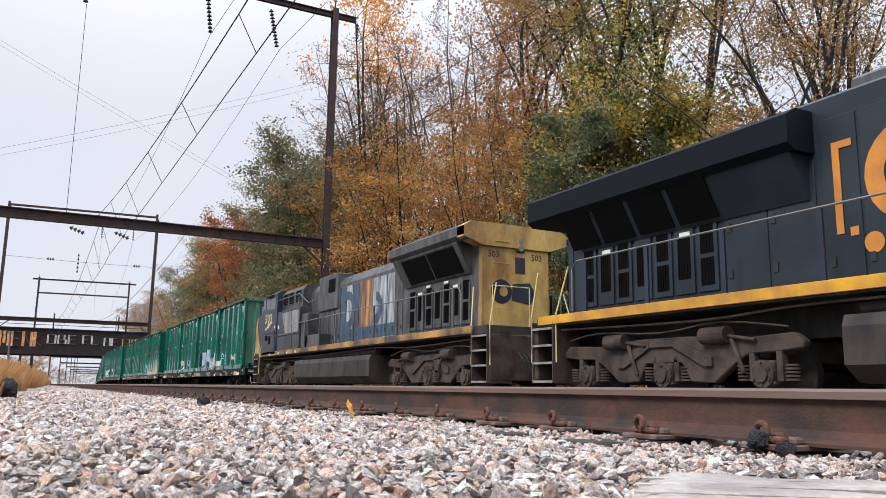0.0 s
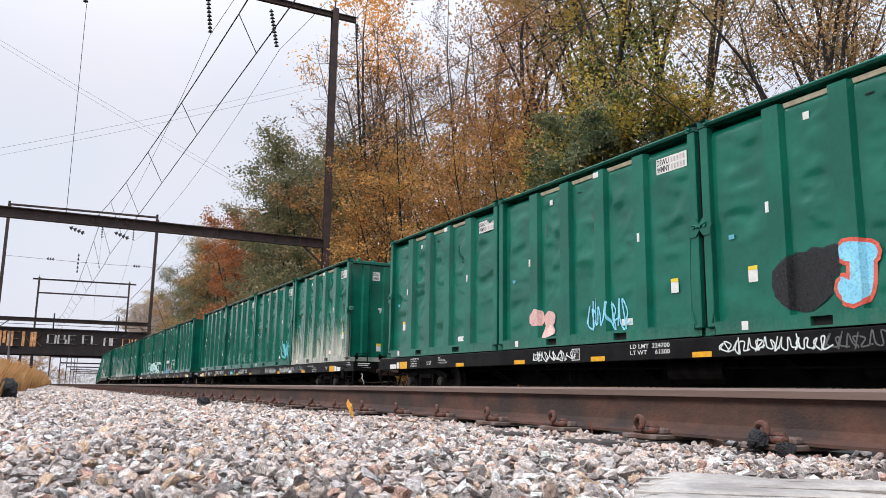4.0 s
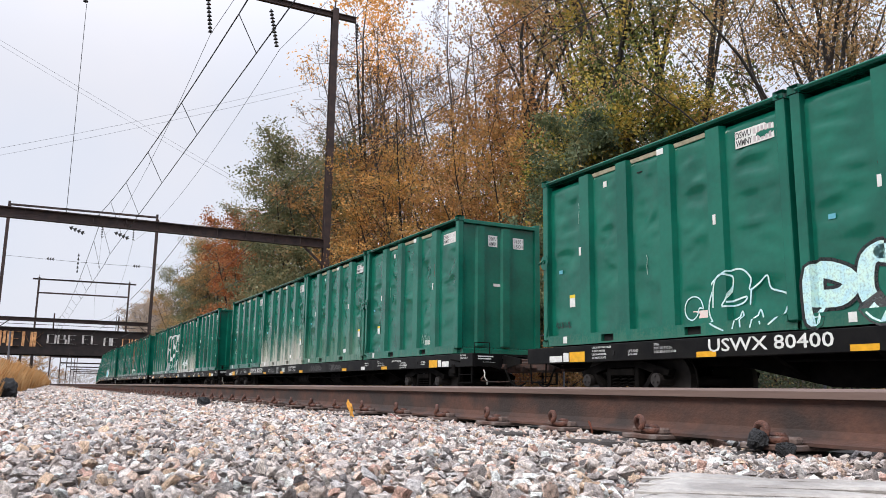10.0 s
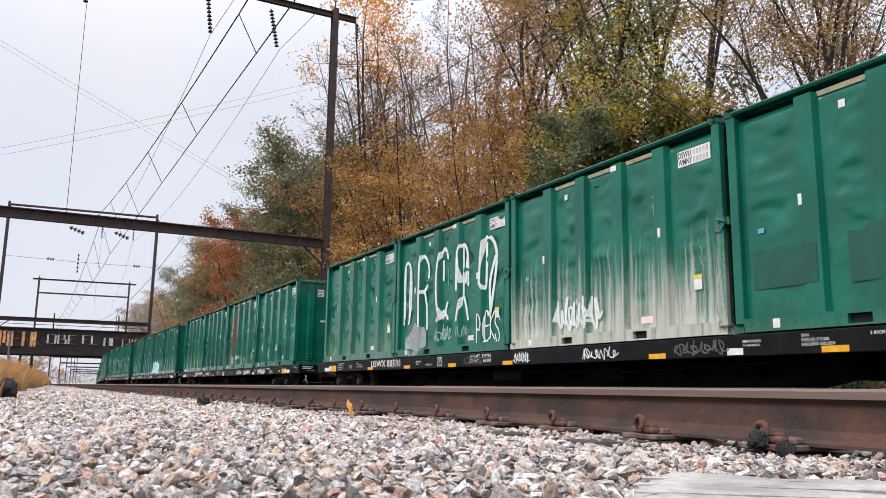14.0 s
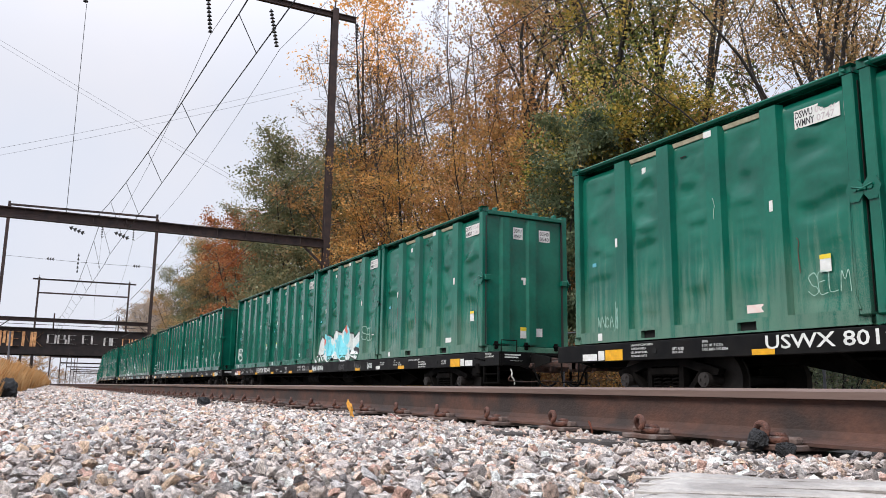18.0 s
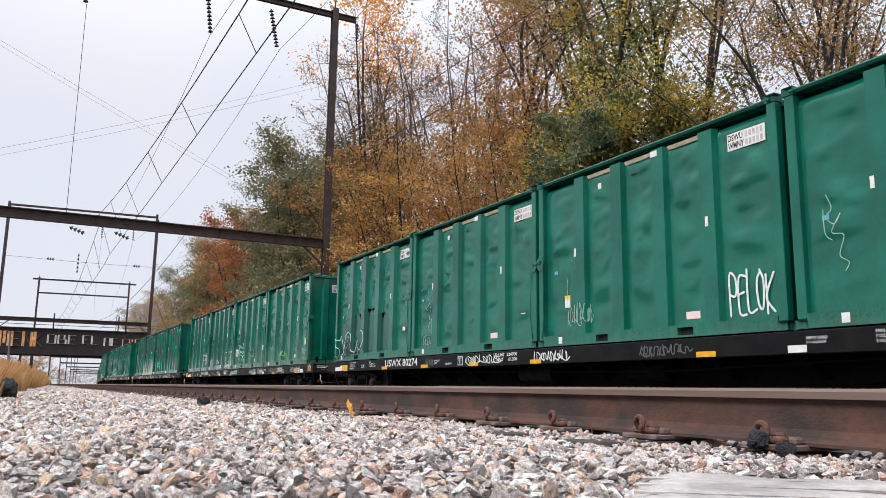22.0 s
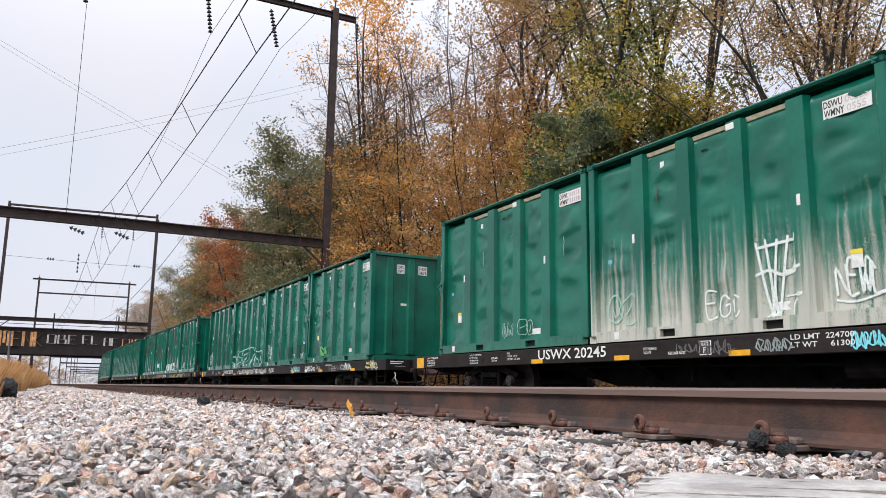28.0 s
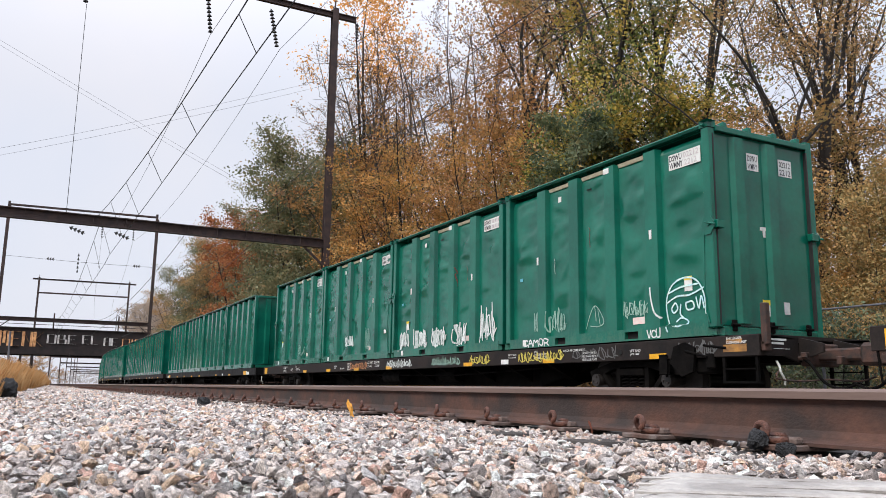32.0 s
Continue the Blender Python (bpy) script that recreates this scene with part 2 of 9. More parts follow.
M_FOOT = material("pale_concrete_foot", (0.42, 0.4, 0.38), 0.9, 0, 0.2, 2.0, second=(0.3, 0.28, 0.26))


# ---- overhead line: portal frames over the tracks ----
def portal(s, x0, x1, top, beam, far=False):
    """A steel portal: two tall columns, a heavy beam low down and a light one at the top."""
    a = along(s, 0)[2]
    base = rail_pose(s, 0, 0)
    ob = new("catenary_portal")
    ob.matrix_basis = base
    for x in (x0, x1):
        g = -0.4 if x < 0 else -0.3
        bm = bmesh.new()
        w, d = 0.36, 0.34
        box(bm, x - w / 2, x + w / 2, -d / 2, -d / 2 + 0.03, g, top)
        box(bm, x - w / 2, x + w / 2, d / 2 - 0.03, d / 2, g, top)
        box(bm, x - 0.015, x + 0.015, -d / 2 + 0.03, d / 2 - 0.03, g, top)
        box(bm, x - 0.3, x + 0.3, -0.3, 0.3, g, g + 0.25)
        part("column", bm, M_STEEL, ob)
        if far:
            bm = bmesh.new()
            box(bm, x - 0.3, x + 0.3, -0.3, 0.3, g, g + 2.6, 0.04)
            part("concrete_foot", bm, M_FOOT, ob)
        bm = bmesh.new()
        bar(bm, (x, 0, beam - 1.3), (x + (1.3 if x == x0 else -1.3), 0, beam - 0.2), 0.1, 0.1)
        part("knee_brace", bm, M_STEEL, ob)
    bm = bmesh.new()
    box(bm, x0 + 0.18, x1 - 0.18, -0.16, 0.16, beam - 0.25, beam - 0.21)
    box(bm, x0 + 0.18, x1 - 0.18, -0.16, 0.16, beam + 0.21, beam + 0.25)
    box(bm, x0 + 0.18, x1 - 0.18, -0.02, 0.02, beam - 0.21, beam + 0.21)
    n = int((x1 - x0) / 1.4)
    for k in range(1, n):
        x = x0 + (x1 - x0) * k / n
        box(bm, x - 0.01, x + 0.01, -0.15, 0.15, beam - 0.21, beam + 0.21)
    part("lower_beam", bm, M_STEEL, ob)
    bm = bmesh.new()
    box(bm, x0 - 1.2, x1 + 1.3, -0.12, 0.12, top - 0.55, top - 0.51)
    box(bm, x0 - 1.2, x1 + 1.3, -0.12, 0.12, top - 0.27, top - 0.23)
    box(bm, x0 - 1.2, x1 + 1.3, -0.02, 0.02, top - 0.51, top - 0.27)
    if not far:
        part("upper_beam", bm, M_STEEL, ob)
        for x in (x0, x1):
            bm2 = bmesh.new()
            rod(bm2, (x, 0, top), (x, 0, top + 0.5), 0.05, seg=6)
            part("peak", bm2, M_STEEL, ob)
    else:
        bm.free()
    if s == 41.0:
        bm = bmesh.new()
        bar(bm, (-1.4, 0, 8.35), (5.15, 0, 8.45), 0.09, 0.09)
        bar(bm, (-1.38, 0, 8.2), (-1.38, 0, 8.5), 0.1, 0.1)
        bar(bm, (5.13, 0, 8.2), (5.13, 0, 8.6), 0.1, 0.1)
        part("wire_tube", bm, M_STEEL, ob)
    if s > 150 and not far:
        bm = bmesh.new()
        box(bm, x0, x1, -0.1, 0.1, 18.5, 18.8)
        part("middle_beam", bm, M_STEEL, ob)
    return tagged(ob, "tall weathered brown steel portal carrying wires over the tracks", "catenary portal", "portals along the line")


portal(41.0, -3.65, 14.0, 21.85, 7.97)
portal(109.0, -3.65, 13.7, 21.85, 7.9)
portal(182.0, -3.65, 13.7, 21.85, 7.9)
for s in (255, 328, 401, 474, 547, 620):
    portal(s, -3.65, 13.7, 20.3, 7.9, True)
portal(-27.0, -3.65, 14.0, 21.85, 7.97)
# ---- girder bridge over the line ----
BRIDGE_Y = 165.0
M_GIRDER = material("dark_rusted_girder", (0.013, 0.0095, 0.0095), 0.8, 0.0, 0.3, 0.8, 0.2, 6, second=(0.024, 0.014, 0.012))
M_BR_WHITE = material("faded_white_letters", (0.7, 0.66, 0.63), 0.8, 0, 0.2, 2)
M_BR_ORANGE = material("faded_orange_letters", (0.78, 0.44, 0.2), 0.8, 0, 0.25, 2, second=(0.45, 0.2, 0.08))
M_CONCRETE = material("stained_concrete", (0.3, 0.28, 0.26), 0.9, 0, 0.2, 0.6, 0.3, 8, second=(0.18, 0.16, 0.15))


def block_letters(string, x0, x1, z0, z1, y, stroke, mat, parent):
    """Square hand-painted letters made of bars."""
    shapes = {"M": ((0, 0, 0, 1), (0, 1, 0.5, 0.85), (0.5, 0.2, 0.5, 1), (0.5, 1, 1, 1), (1, 0, 1, 1)), "E": ((0, 0, 0, 1), (0, 1, 1, 1), (0, 0.5, 0.8, 0.5), (0, 0, 1, 0)), "N": ((0, 0, 0, 1), (0, 1, 1, 0), (1, 0, 1, 1)),
              "K": ((0, 0, 0, 1), (0, 0.45, 1, 1), (0, 0.45, 1, 0)), "O": ((0, 0, 0, 1), (0, 1, 1, 1), (1, 1, 1, 0), (1, 0, 0, 0)), "B": ((0, 0, 0, 1), (0, 1, 0.8, 1), (0.8, 1, 0.8, 0.5), (0, 0.5, 1, 0.5), (1, 0.5, 1, 0), (1, 0, 0, 0)),
              "L": ((0, 0, 0, 1), (0, 0, 1, 0)), "A": ((0, 0, 0, 1), (0, 1, 1, 1), (1, 1, 1, 0), (0, 0.5, 1, 0.5)), "I": ((0.5, 0, 0.5, 1),)}
    n = len(string)
    w = (x1 - x0) / n
    for k, c in enumerate(string):
        if c not in shapes:
            continue
        bm = bmesh.new()
        a = x0 + w * k + w * 0.12
        for u0, v0, u1, v1 in shapes[c]:
            bar(bm, (a + u0 * w * 0.72, y, z0 + v0 * (z1 - z0)), (a + u1 * w * 0.72, y - 0.002, z0 + v1 * (z1 - z0)), stroke, 0.02)
        part("painted_letter", bm, mat, parent)


def build_bridge():
    ob = new("girder_bridge")
    y = BRIDGE_Y
    x0, x1 = -45, 23.5
    bm = bmesh.new()
    box(bm, x0, x1, y, y + 0.05, 5.6, 10.2)
    part("girder_web", bm, M_GIRDER, ob)
    for z, o in ((5.5, 0.4), (10.2, 0.35)):
        bm = bmesh.new()
        box(bm, x0, x1, y - o, y + o, z, z + 0.16)
        part("flange", bm, M_GIRDER, ob)
    n = 30
    for k in range(n):
        x = x0 + (x1 - x0) * (k + 0.5) / n
        bm = bmesh.new()
        box(bm, x - 0.04, x + 0.04, y - 0.04, y, 5.66, 10.2)
        part("stiffener", bm, M_GIRDER, ob)
    bm = bmesh.new()
    box(bm, x0, x1, y + 0.45, y + 9, 5.75, 6.4)
    part("deck", bm, M_GIRDER, ob)
    bm = bmesh.new()
    box(bm, x0, x1, y + 9.05, y + 9.15, 5.5, 10.2)
    part("rear_girder", bm, M_GIRDER, ob)
    for x in (20.6, -46.0):
        bm = bmesh.new()
        box(bm, x, x + 5, y - 1.2, y + 10.5, -0.6, 5.5, 0.05)
        part("abutment", bm, M_CONCRETE, ob)
    for z in (11.0, 11.6):
        bm = bmesh.new()
        rod(bm, (x0, y, z), (x1, y, z), 0.05, seg=6)
        part("railing", bm, M_GIRDER, ob)
    for x in (-4.6, -1.1, 0.83):
        bm = bmesh.new()
        box(bm, x - 0.22, x + 0.22, y - 0.2, y + 0.2, -0.6, 5.5, 0.02)
        part("column", bm, M_GIRDER, ob)
    for x, z in ((14.7, 13.6), (3.85, 12.0)):
        bm = bmesh.new()
        rod(bm, (x, y, 10.3), (x, y, z), 0.07, seg=8)
        part("post", bm, M_GIRDER, ob)
    for x in (7.0, 13.0):
        bm = bmesh.new()
        bar(bm, (x, y - 0.4, 5.9), (x - 0.1, y - 0.5, 5.3), 0.12, 0.12)
        part("wire_bracket", bm, M_GIRDER, ob)
    yl = y - 0.07
    block_letters("MENK", -4.9, 2.6, 6.9, 9.6, yl, 0.46, M_BR_ORANGE, ob)
    block_letters("OBE", 2.9, 8.2, 7.6, 9.2, yl, 0.32, M_BR_WHITE, ob)
    block_letters("EL", 8.9, 12.0, 7.7, 9.3, yl, 0.32, M_BR_WHITE, ob)
    block_letters("AE", 12.7, 15.4, 7.5, 9.0, yl, 0.32, M_BR_WHITE, ob)
    block_letters("OM", 15.9, 19.3, 7.0, 8.9, yl, 0.2, M_BR_ORANGE, ob)
    return tagged(ob, "dark rusty plate-girder bridge with painted block letters", "bridge")


build_bridge()
# ---- trees ----
def grow(seed, height, spread, fork=0.35, leaders=4, low=3, crook=0.12, steep=1.0, last=3, reach=0.0):
    """Branches of one broad-leaved tree: a trunk that parts into rising leaders. Rows of (start, end, radius, radius, level), and the tips."""
    rnd = random.Random(seed)
    rows, tips = [], []

    def limb(p, d, length, r, level):
        steps = (5, 4, 3, 2, 1)[min(level, 4)]
        pts = [p]
        for k in range(steps):
            bend = Vector((rnd.uniform(-1, 1), rnd.uniform(-1, 1), rnd.uniform(-0.5, 0.9) if level < 3 else rnd.uniform(-0.9, 0.6)))
            d = (d + bend * (crook + 0.05 * level)).normalized()
            q = p + d * (length / steps)
            rows.append((p, q, r * (1 - 0.88 * k / steps), r * (1 - 0.88 * (k + 1) / steps), level))
            p = q
            pts.append(p)
        if level >= last:
            tips.append((pts[0], p))
            return
        n = (0, 8, 5, 4)[level]
        for k in range(n):
            f = (0.22 if level == 1 else 0.3) + 0.75 * (k + rnd.random()) / n
            f = min(f, 0.99)
            i = min(int(f * steps), steps - 1)
            at = pts[i].lerp(pts[i + 1], f * steps - i)
            side = Vector((rnd.uniform(-1, 1), rnd.uniform(-1, 1), rnd.uniform(-0.3, 0.7) * steep)).normalized()
            limb(at, (d * 0.62 + side).normalized(), ((reach or spread) * rnd.uniform(0.45, 0.85) if level == 1 else length * rnd.uniform(0.4, 0.62)) * (1.2 - 0.5 * f), r * rnd.uniform(0.2, 0.34) * (1.1 - 0.5 * f), level + 1)
        tips.append((pts[-2], p))

    r = height * 0.0105 + 0.04
    p, d = Vector((0, 0, -0.4)), Vector((0, 0, 1))
    spine = [p]
    n = 5
    for k in range(n):
        d = (d + Vector((rnd.uniform(-1, 1), rnd.uniform(-1, 1), 0.5)) * crook * 0.6).normalized()
        q = p + d * (height * fork / n)
        rows.append((p, q, r * (1.15 - 0.3 * k / n), r * (1.15 - 0.3 * (k + 1) / n), 0))
        p = q
        spine.append(p)
    turn = rnd.random() * 6
    rest_up = height * (1 - fork)
    for k in range(leaders):
        turn += math.tau / leaders + rnd.uniform(-0.5, 0.5)
        out = spread / rest_up * rnd.uniform(0.35, 1.0) * (0.3 if k == 0 else 1.0)
        limb(p, Vector((math.cos(turn) * out, math.sin(turn) * out, 1)).normalized(), rest_up * rnd.uniform(0.82, 1.02), r * rnd.uniform(0.36, 0.5), 1)
    for k in range(low):
        turn += 2.4 + rnd.uniform(-0.5, 0.5)
        f = 0.35 + 0.6 * (k + rnd.random()) / max(1, low)
        i = min(int(f * n), n - 1)
        limb(spine[i].lerp(spine[i + 1], f * n - i), Vector((math.cos(turn), math.sin(turn), 0.35 + 0.4 * rnd.random())).normalized(), spread * rnd.uniform(0.75, 1.1), r * 0.26, 1)
    return rows, tips


def wood_mesh(rows, thin=0.006):
    verts, faces = [], []
    for a, b, ra, rb, level in rows:
        k = 8 if level == 0 else 6 if level == 1 else 4 if level == 2 else 3
        q = (b - a).to_track_quat("Z", "Y")
        base = len(verts)
        for p, r in ((a, ra), (b, rb)):
            for j in range(k):
                t = j * math.tau / k
                verts.append(p + q @ Vector((max(r, thin) * math.cos(t), max(r, thin) * math.sin(t), 0)))
        for j in range(k):
            faces.append((base + j, base + (j + 1) % k, base + k + (j + 1) % k, base + k + j))
    return verts, faces


def leaf_arrays(seed, tips, per_tip, size, scatter, keep=1.0):
    """Leaves in sprays along the twigs: small diamonds, those of one spray tilted much alike."""
    rng = np.random.default_rng(seed)
    a = np.array([t[0] for t in tips]); b = np.array([t[1] for t in tips])
    if keep < 1:
        m = rng.random(len(a)) < keep
        a, b = a[m], b[m]
    n = len(a) * per_tip
    f = rng.random((n, 1)) * 1.15
    c = np.repeat(a, per_tip, 0) * (1 - f) + np.repeat(b, per_tip, 0) * f + rng.normal(0, scatter, (n, 3)) * np.array([1, 1, 0.55])
    up = rng.normal(0, 1, (len(a), 3)) + np.array([0, 0, 0.7])
    up = np.repeat(up / np.linalg.norm(up, axis=1, keepdims=True), per_tip, 0) + rng.normal(0, 0.45, (n, 3))
    u = np.cross(up, rng.normal(0, 1, (n, 3))); u /= np.linalg.norm(u, axis=1, keepdims=True)
    w = np.cross(u, up); w /= np.linalg.norm(w, axis=1, keepdims=True)
    s = size * rng.uniform(0.6, 1.3, (n, 1))
    v = np.stack([c - u * s * 0.5, c + w * s * 0.34, c + u * s * 0.5, c - w * s * 0.34], 1).reshape(-1, 3)
    return v, np.arange(n * 4).reshape(-1, 4)


M_TWIG = material("grey_brown_twigs", (0.15, 0.115, 0.1), 0.95, 0, 0.3, 3.0, 0.6, 14, second=(0.07, 0.055, 0.048), stretch=(1, 1, 0.25))
LEAF = {
    "rust": leaf_material("rust_leaves", [(0.105, 0.0375, 0.021), (0.3, 0.0938, 0.0375), (0.435, 0.158, 0.0562), (0.345, 0.165, 0.0638), (0.15, 0.0975, 0.045)]),
    "brown": leaf_material("brown_leaves", [(0.0872, 0.0532, 0.031), (0.262, 0.141, 0.0678), (0.484, 0.228, 0.0824), (0.349, 0.222, 0.0824), (0.562, 0.29, 0.0968), (0.155, 0.122, 0.0532)]),
    "gold": leaf_material("golden_leaves", [(0.62, 0.27, 0.07), (0.85, 0.42, 0.11), (0.9, 0.50, 0.17), (0.66, 0.34, 0.13)]),
    "olive": leaf_material("olive_leaves", [(0.0858, 0.0829, 0.04), (0.272, 0.222, 0.093), (0.38, 0.27, 0.11), (0.52, 0.30, 0.115), (0.186, 0.179, 0.0715)]),
    "yellowgreen": leaf_material("yellow_green_leaves", [(0.0435, 0.0653, 0.029), (0.123, 0.16, 0.0493), (0.246, 0.246, 0.0609), (0.667, 0.45, 0.087), (0.145, 0.16, 0.0493)]),
    "green": leaf_material("dark_green_leaves", [(0.0323, 0.0484, 0.03), (0.0749, 0.104, 0.0576), (0.127, 0.161, 0.0864), (0.184, 0.207, 0.104), (0.253, 0.219, 0.0979)]),
    "mixed": leaf_material("turning_leaves", [(0.084, 0.0784, 0.0358), (0.246, 0.19, 0.0672), (0.515, 0.28, 0.084), (0.694, 0.336, 0.0952), (0.224, 0.19, 0.0672)]),
    "dusk": leaf_material("dull_brown_green_leaves", [(0.099, 0.077, 0.0462), (0.27, 0.187, 0.09), (0.46, 0.27, 0.115), (0.55, 0.32, 0.125), (0.17, 0.15, 0.066)]),
    "fade": leaf_material("fading_green_leaves", [(0.055, 0.06, 0.036), (0.125, 0.14, 0.075), (0.19, 0.19, 0.095), (0.25, 0.22, 0.115), (0.34, 0.21, 0.10)]),
    # distance haze is put into this leaf colour as a pale tint
    "hazy": leaf_material("haze_tinted_brown_leaves", [(0.22, 0.17, 0.14), (0.36, 0.28, 0.22), (0.44, 0.34, 0.26), (0.5, 0.4, 0.31)]),
}
TREE_WORDS = {
    "rust": "tall autumn tree with rust-red and orange leaves", "brown": "tall autumn tree with thin brown leaves and bare twigs",
    "gold": "tall maple with a glowing orange-yellow crown", "olive": "tall tree with olive and yellow-green leaves",
    "yellowgreen": "tall ivy-clad tree with yellow-green leaves", "bare": "tall nearly bare tree with fine grey twigs",
    "dusk": "tall tree with dull brown-green leaves and dark limbs", "fade": "tall tree with fading grey-green leaves",
    "green": "low dense tree with dark green leaves", "mixed": "tall tree with leaves turning from green to orange",
    "hazy": "distant tree with haze painted into its pale brown leaves",
    "limb": "old tree with thick crooked dark limbs and few leaves",
}


def tree_kind(leaf, seed, spread, per_tip, size, scatter=0.3, keep=1.0, fork=0.35, leaders=4, low=3, words="", crook=0.12, steep=1.0, thin=0.009, leaf_from=0.0, leaf_to=1.0, reach=0.0):
    """A tree twenty metres tall, its leaves between two shares of its height."""
    rows, tips = grow(seed, 20.0, spread, fork, leaders, low, crook, steep, 4 if words == "bare" else 3, reach)
    ob = new("tree")
    v, f = wood_mesh(rows, thin)
    wood = new("trunk", mesh_from("trunk", v, f, [M_TWIG if words == "bare" else M_BARK], smooth=True))
    wood.parent = ob
    few = random.Random(seed)
    tips = [t for t in tips if leaf_from < t[1].z / 20 + few.uniform(-0.06, 0.06) < leaf_to]
    v, f = leaf_arrays(seed, tips, per_tip, size, scatter, keep)
    crown = new("crown", mesh_from("crown", v, f, [LEAF[leaf]]))
    crown.parent = ob
    return tagged(ob, TREE_WORDS[words or leaf], "tree", "trees beside the line")


KINDS = {
    "rust": tree_kind("rust", 11, 4.2, 60, 0.22, scatter=0.36, low=4, fork=0.3, keep=0.8),
    "brown": tree_kind("brown", 12, 4.0, 40, 0.19, scatter=0.34, fork=0.35, keep=0.7),
    "russet": tree_kind("brown", 21, 4.0, 40, 0.14, scatter=0.38, keep=0.62, fork=0.5, leaders=3, low=3),
    "bare": tree_kind("brown", 13, 4.2, 7, 0.13, scatter=0.3, keep=0.4, fork=0.3, leaders=5, low=2, words="bare", steep=2.0),
    "vase": tree_kind("mixed", 15, 6.0, 44, 0.17, scatter=0.38, fork=0.22, leaders=5, low=4, steep=1.4, leaf_to=0.8, keep=0.65),
    "gold": tree_kind("gold", 14, 4.6, 70, 0.15, scatter=0.45, fork=0.42, leaders=5, low=0, steep=1.6, leaf_from=0.84, keep=0.9),
    "mixed": tree_kind("mixed", 17, 6.0, 60, 0.18, scatter=0.36, fork=0.25, leaders=4, low=5, keep=0.75),
    "orange": tree_kind("brown", 18, 6.0, 60, 0.19, scatter=0.36, fork=0.22, leaders=4, low=5, keep=0.75),
    "fade": tree_kind("fade", 23, 5.6, 80, 0.2, scatter=0.45, fork=0.3, leaders=4, low=5),
    "dusk": tree_kind("dusk", 26, 5.2, 60, 0.2, scatter=0.42, fork=0.3, low=5, keep=0.85),
    "yellowgreen": tree_kind("yellowgreen", 22, 3.4, 60, 0.14, scatter=0.34, fork=0.55, leaders=3, low=9, keep=0.72),
    "olive": tree_kind("olive", 27, 4.6, 56, 0.13, scatter=0.34, fork=0.4, leaders=4, low=5, keep=0.5, crook=0.16),
    "thin": tree_kind("dusk", 25, 3.8, 44, 0.14, scatter=0.34, keep=0.42, fork=0.5, leaders=3, low=3, crook=0.18, reach=4.6),
    "green": tree_kind("green", 16, 5.5, 90, 0.23, scatter=0.4, fork=0.2, leaders=5, low=6, keep=0.85),
    "limb": tree_kind("dusk", 19, 13.0, 30, 0.12, scatter=0.3, keep=0.55, fork=0.5, leaders=5, low=2, words="limb", crook=0.32, reach=5.5),
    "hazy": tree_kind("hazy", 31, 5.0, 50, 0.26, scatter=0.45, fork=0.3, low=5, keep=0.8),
    "low": tree_kind("olive", 29, 6.5, 75, 0.25, scatter=0.5, fork=0.15, leaders=5, low=6, keep=0.8),
}
# kind, metres right of the straight, metres on, turn, height
TREES_NEAR = (
    ("limb", 20.5, 15.7, 100, 14.0), ("low", 18.6, 11.6, 197, 6.2), ("low", 20.5, 13.6, 90, 5.6), ("thin", 23.5, 12.6, 331, 15),
    ("olive", 21.0, 20.2, 172, 20), ("thin", 26.0, 17.6, 38, 17), ("thin", 22.0, 16.6, 200, 17), ("olive", 24.5, 17.4, 20, 17), ("olive", 27.5, 19.0, 281, 18), ("mixed", 19.8, 16.6, 40, 8.5), ("dusk", 20.6, 19.2, 200, 9.0),
    ("yellowgreen", 19.2, 22.3, 239, 20), ("yellowgreen", 20.6, 21.8, 306, 21), ("thin", 22.6, 24.6, 80, 22),
    ("green", 17.6, 21.0, 80, 10.2), ("green", 17.4, 23.2, 190, 9.6), ("mixed", 18.2, 27.4, 10, 11.5), ("olive", 22.0, 27.4, 55, 20),
    ("russet", 21.8, 31.6, 13, 25), ("russet", 23.0, 31.0, 147, 25), ("russet", 24.0, 35.5, 214, 24), ("low", 19.0, 19.2, 348, 5.5),
)
TREES_MIDDLE = (
    ("gold", 20.0, 50.6, 131, 28.5), ("bare", 20.6, 47.5, 60, 25.0), ("fade", 19.4, 50.8, 80, 18.0), ("bare", 21.5, 46.8, 20, 24.5), ("bare", 24.0, 46.5, 156, 26.0), ("bare", 24.0, 42.0, 223, 25.0),
    ("bare", 24.5, 38.2, 290, 23.5), ("bare", 22.0, 49.0, 64, 22.0), ("vase", 19.2, 39.8, 173, 18.5), ("mixed", 18.4, 35.2, 332, 12.5),
    ("orange", 19.0, 32.2, 39, 13.5), ("mixed", 19.4, 50.0, 106, 16.5), ("mixed", 18.0, 41.6, 240, 13.5), ("orange", 18.4, 45.4, 307, 15.0),
    ("mixed", 20.5, 36.8, 14, 13.0), ("orange", 18.2, 29.6, 81, 10.5), ("brown", 21.0, 43.0, 265, 14.0), ("orange", 21.5, 30.6, 198, 15.0),
)
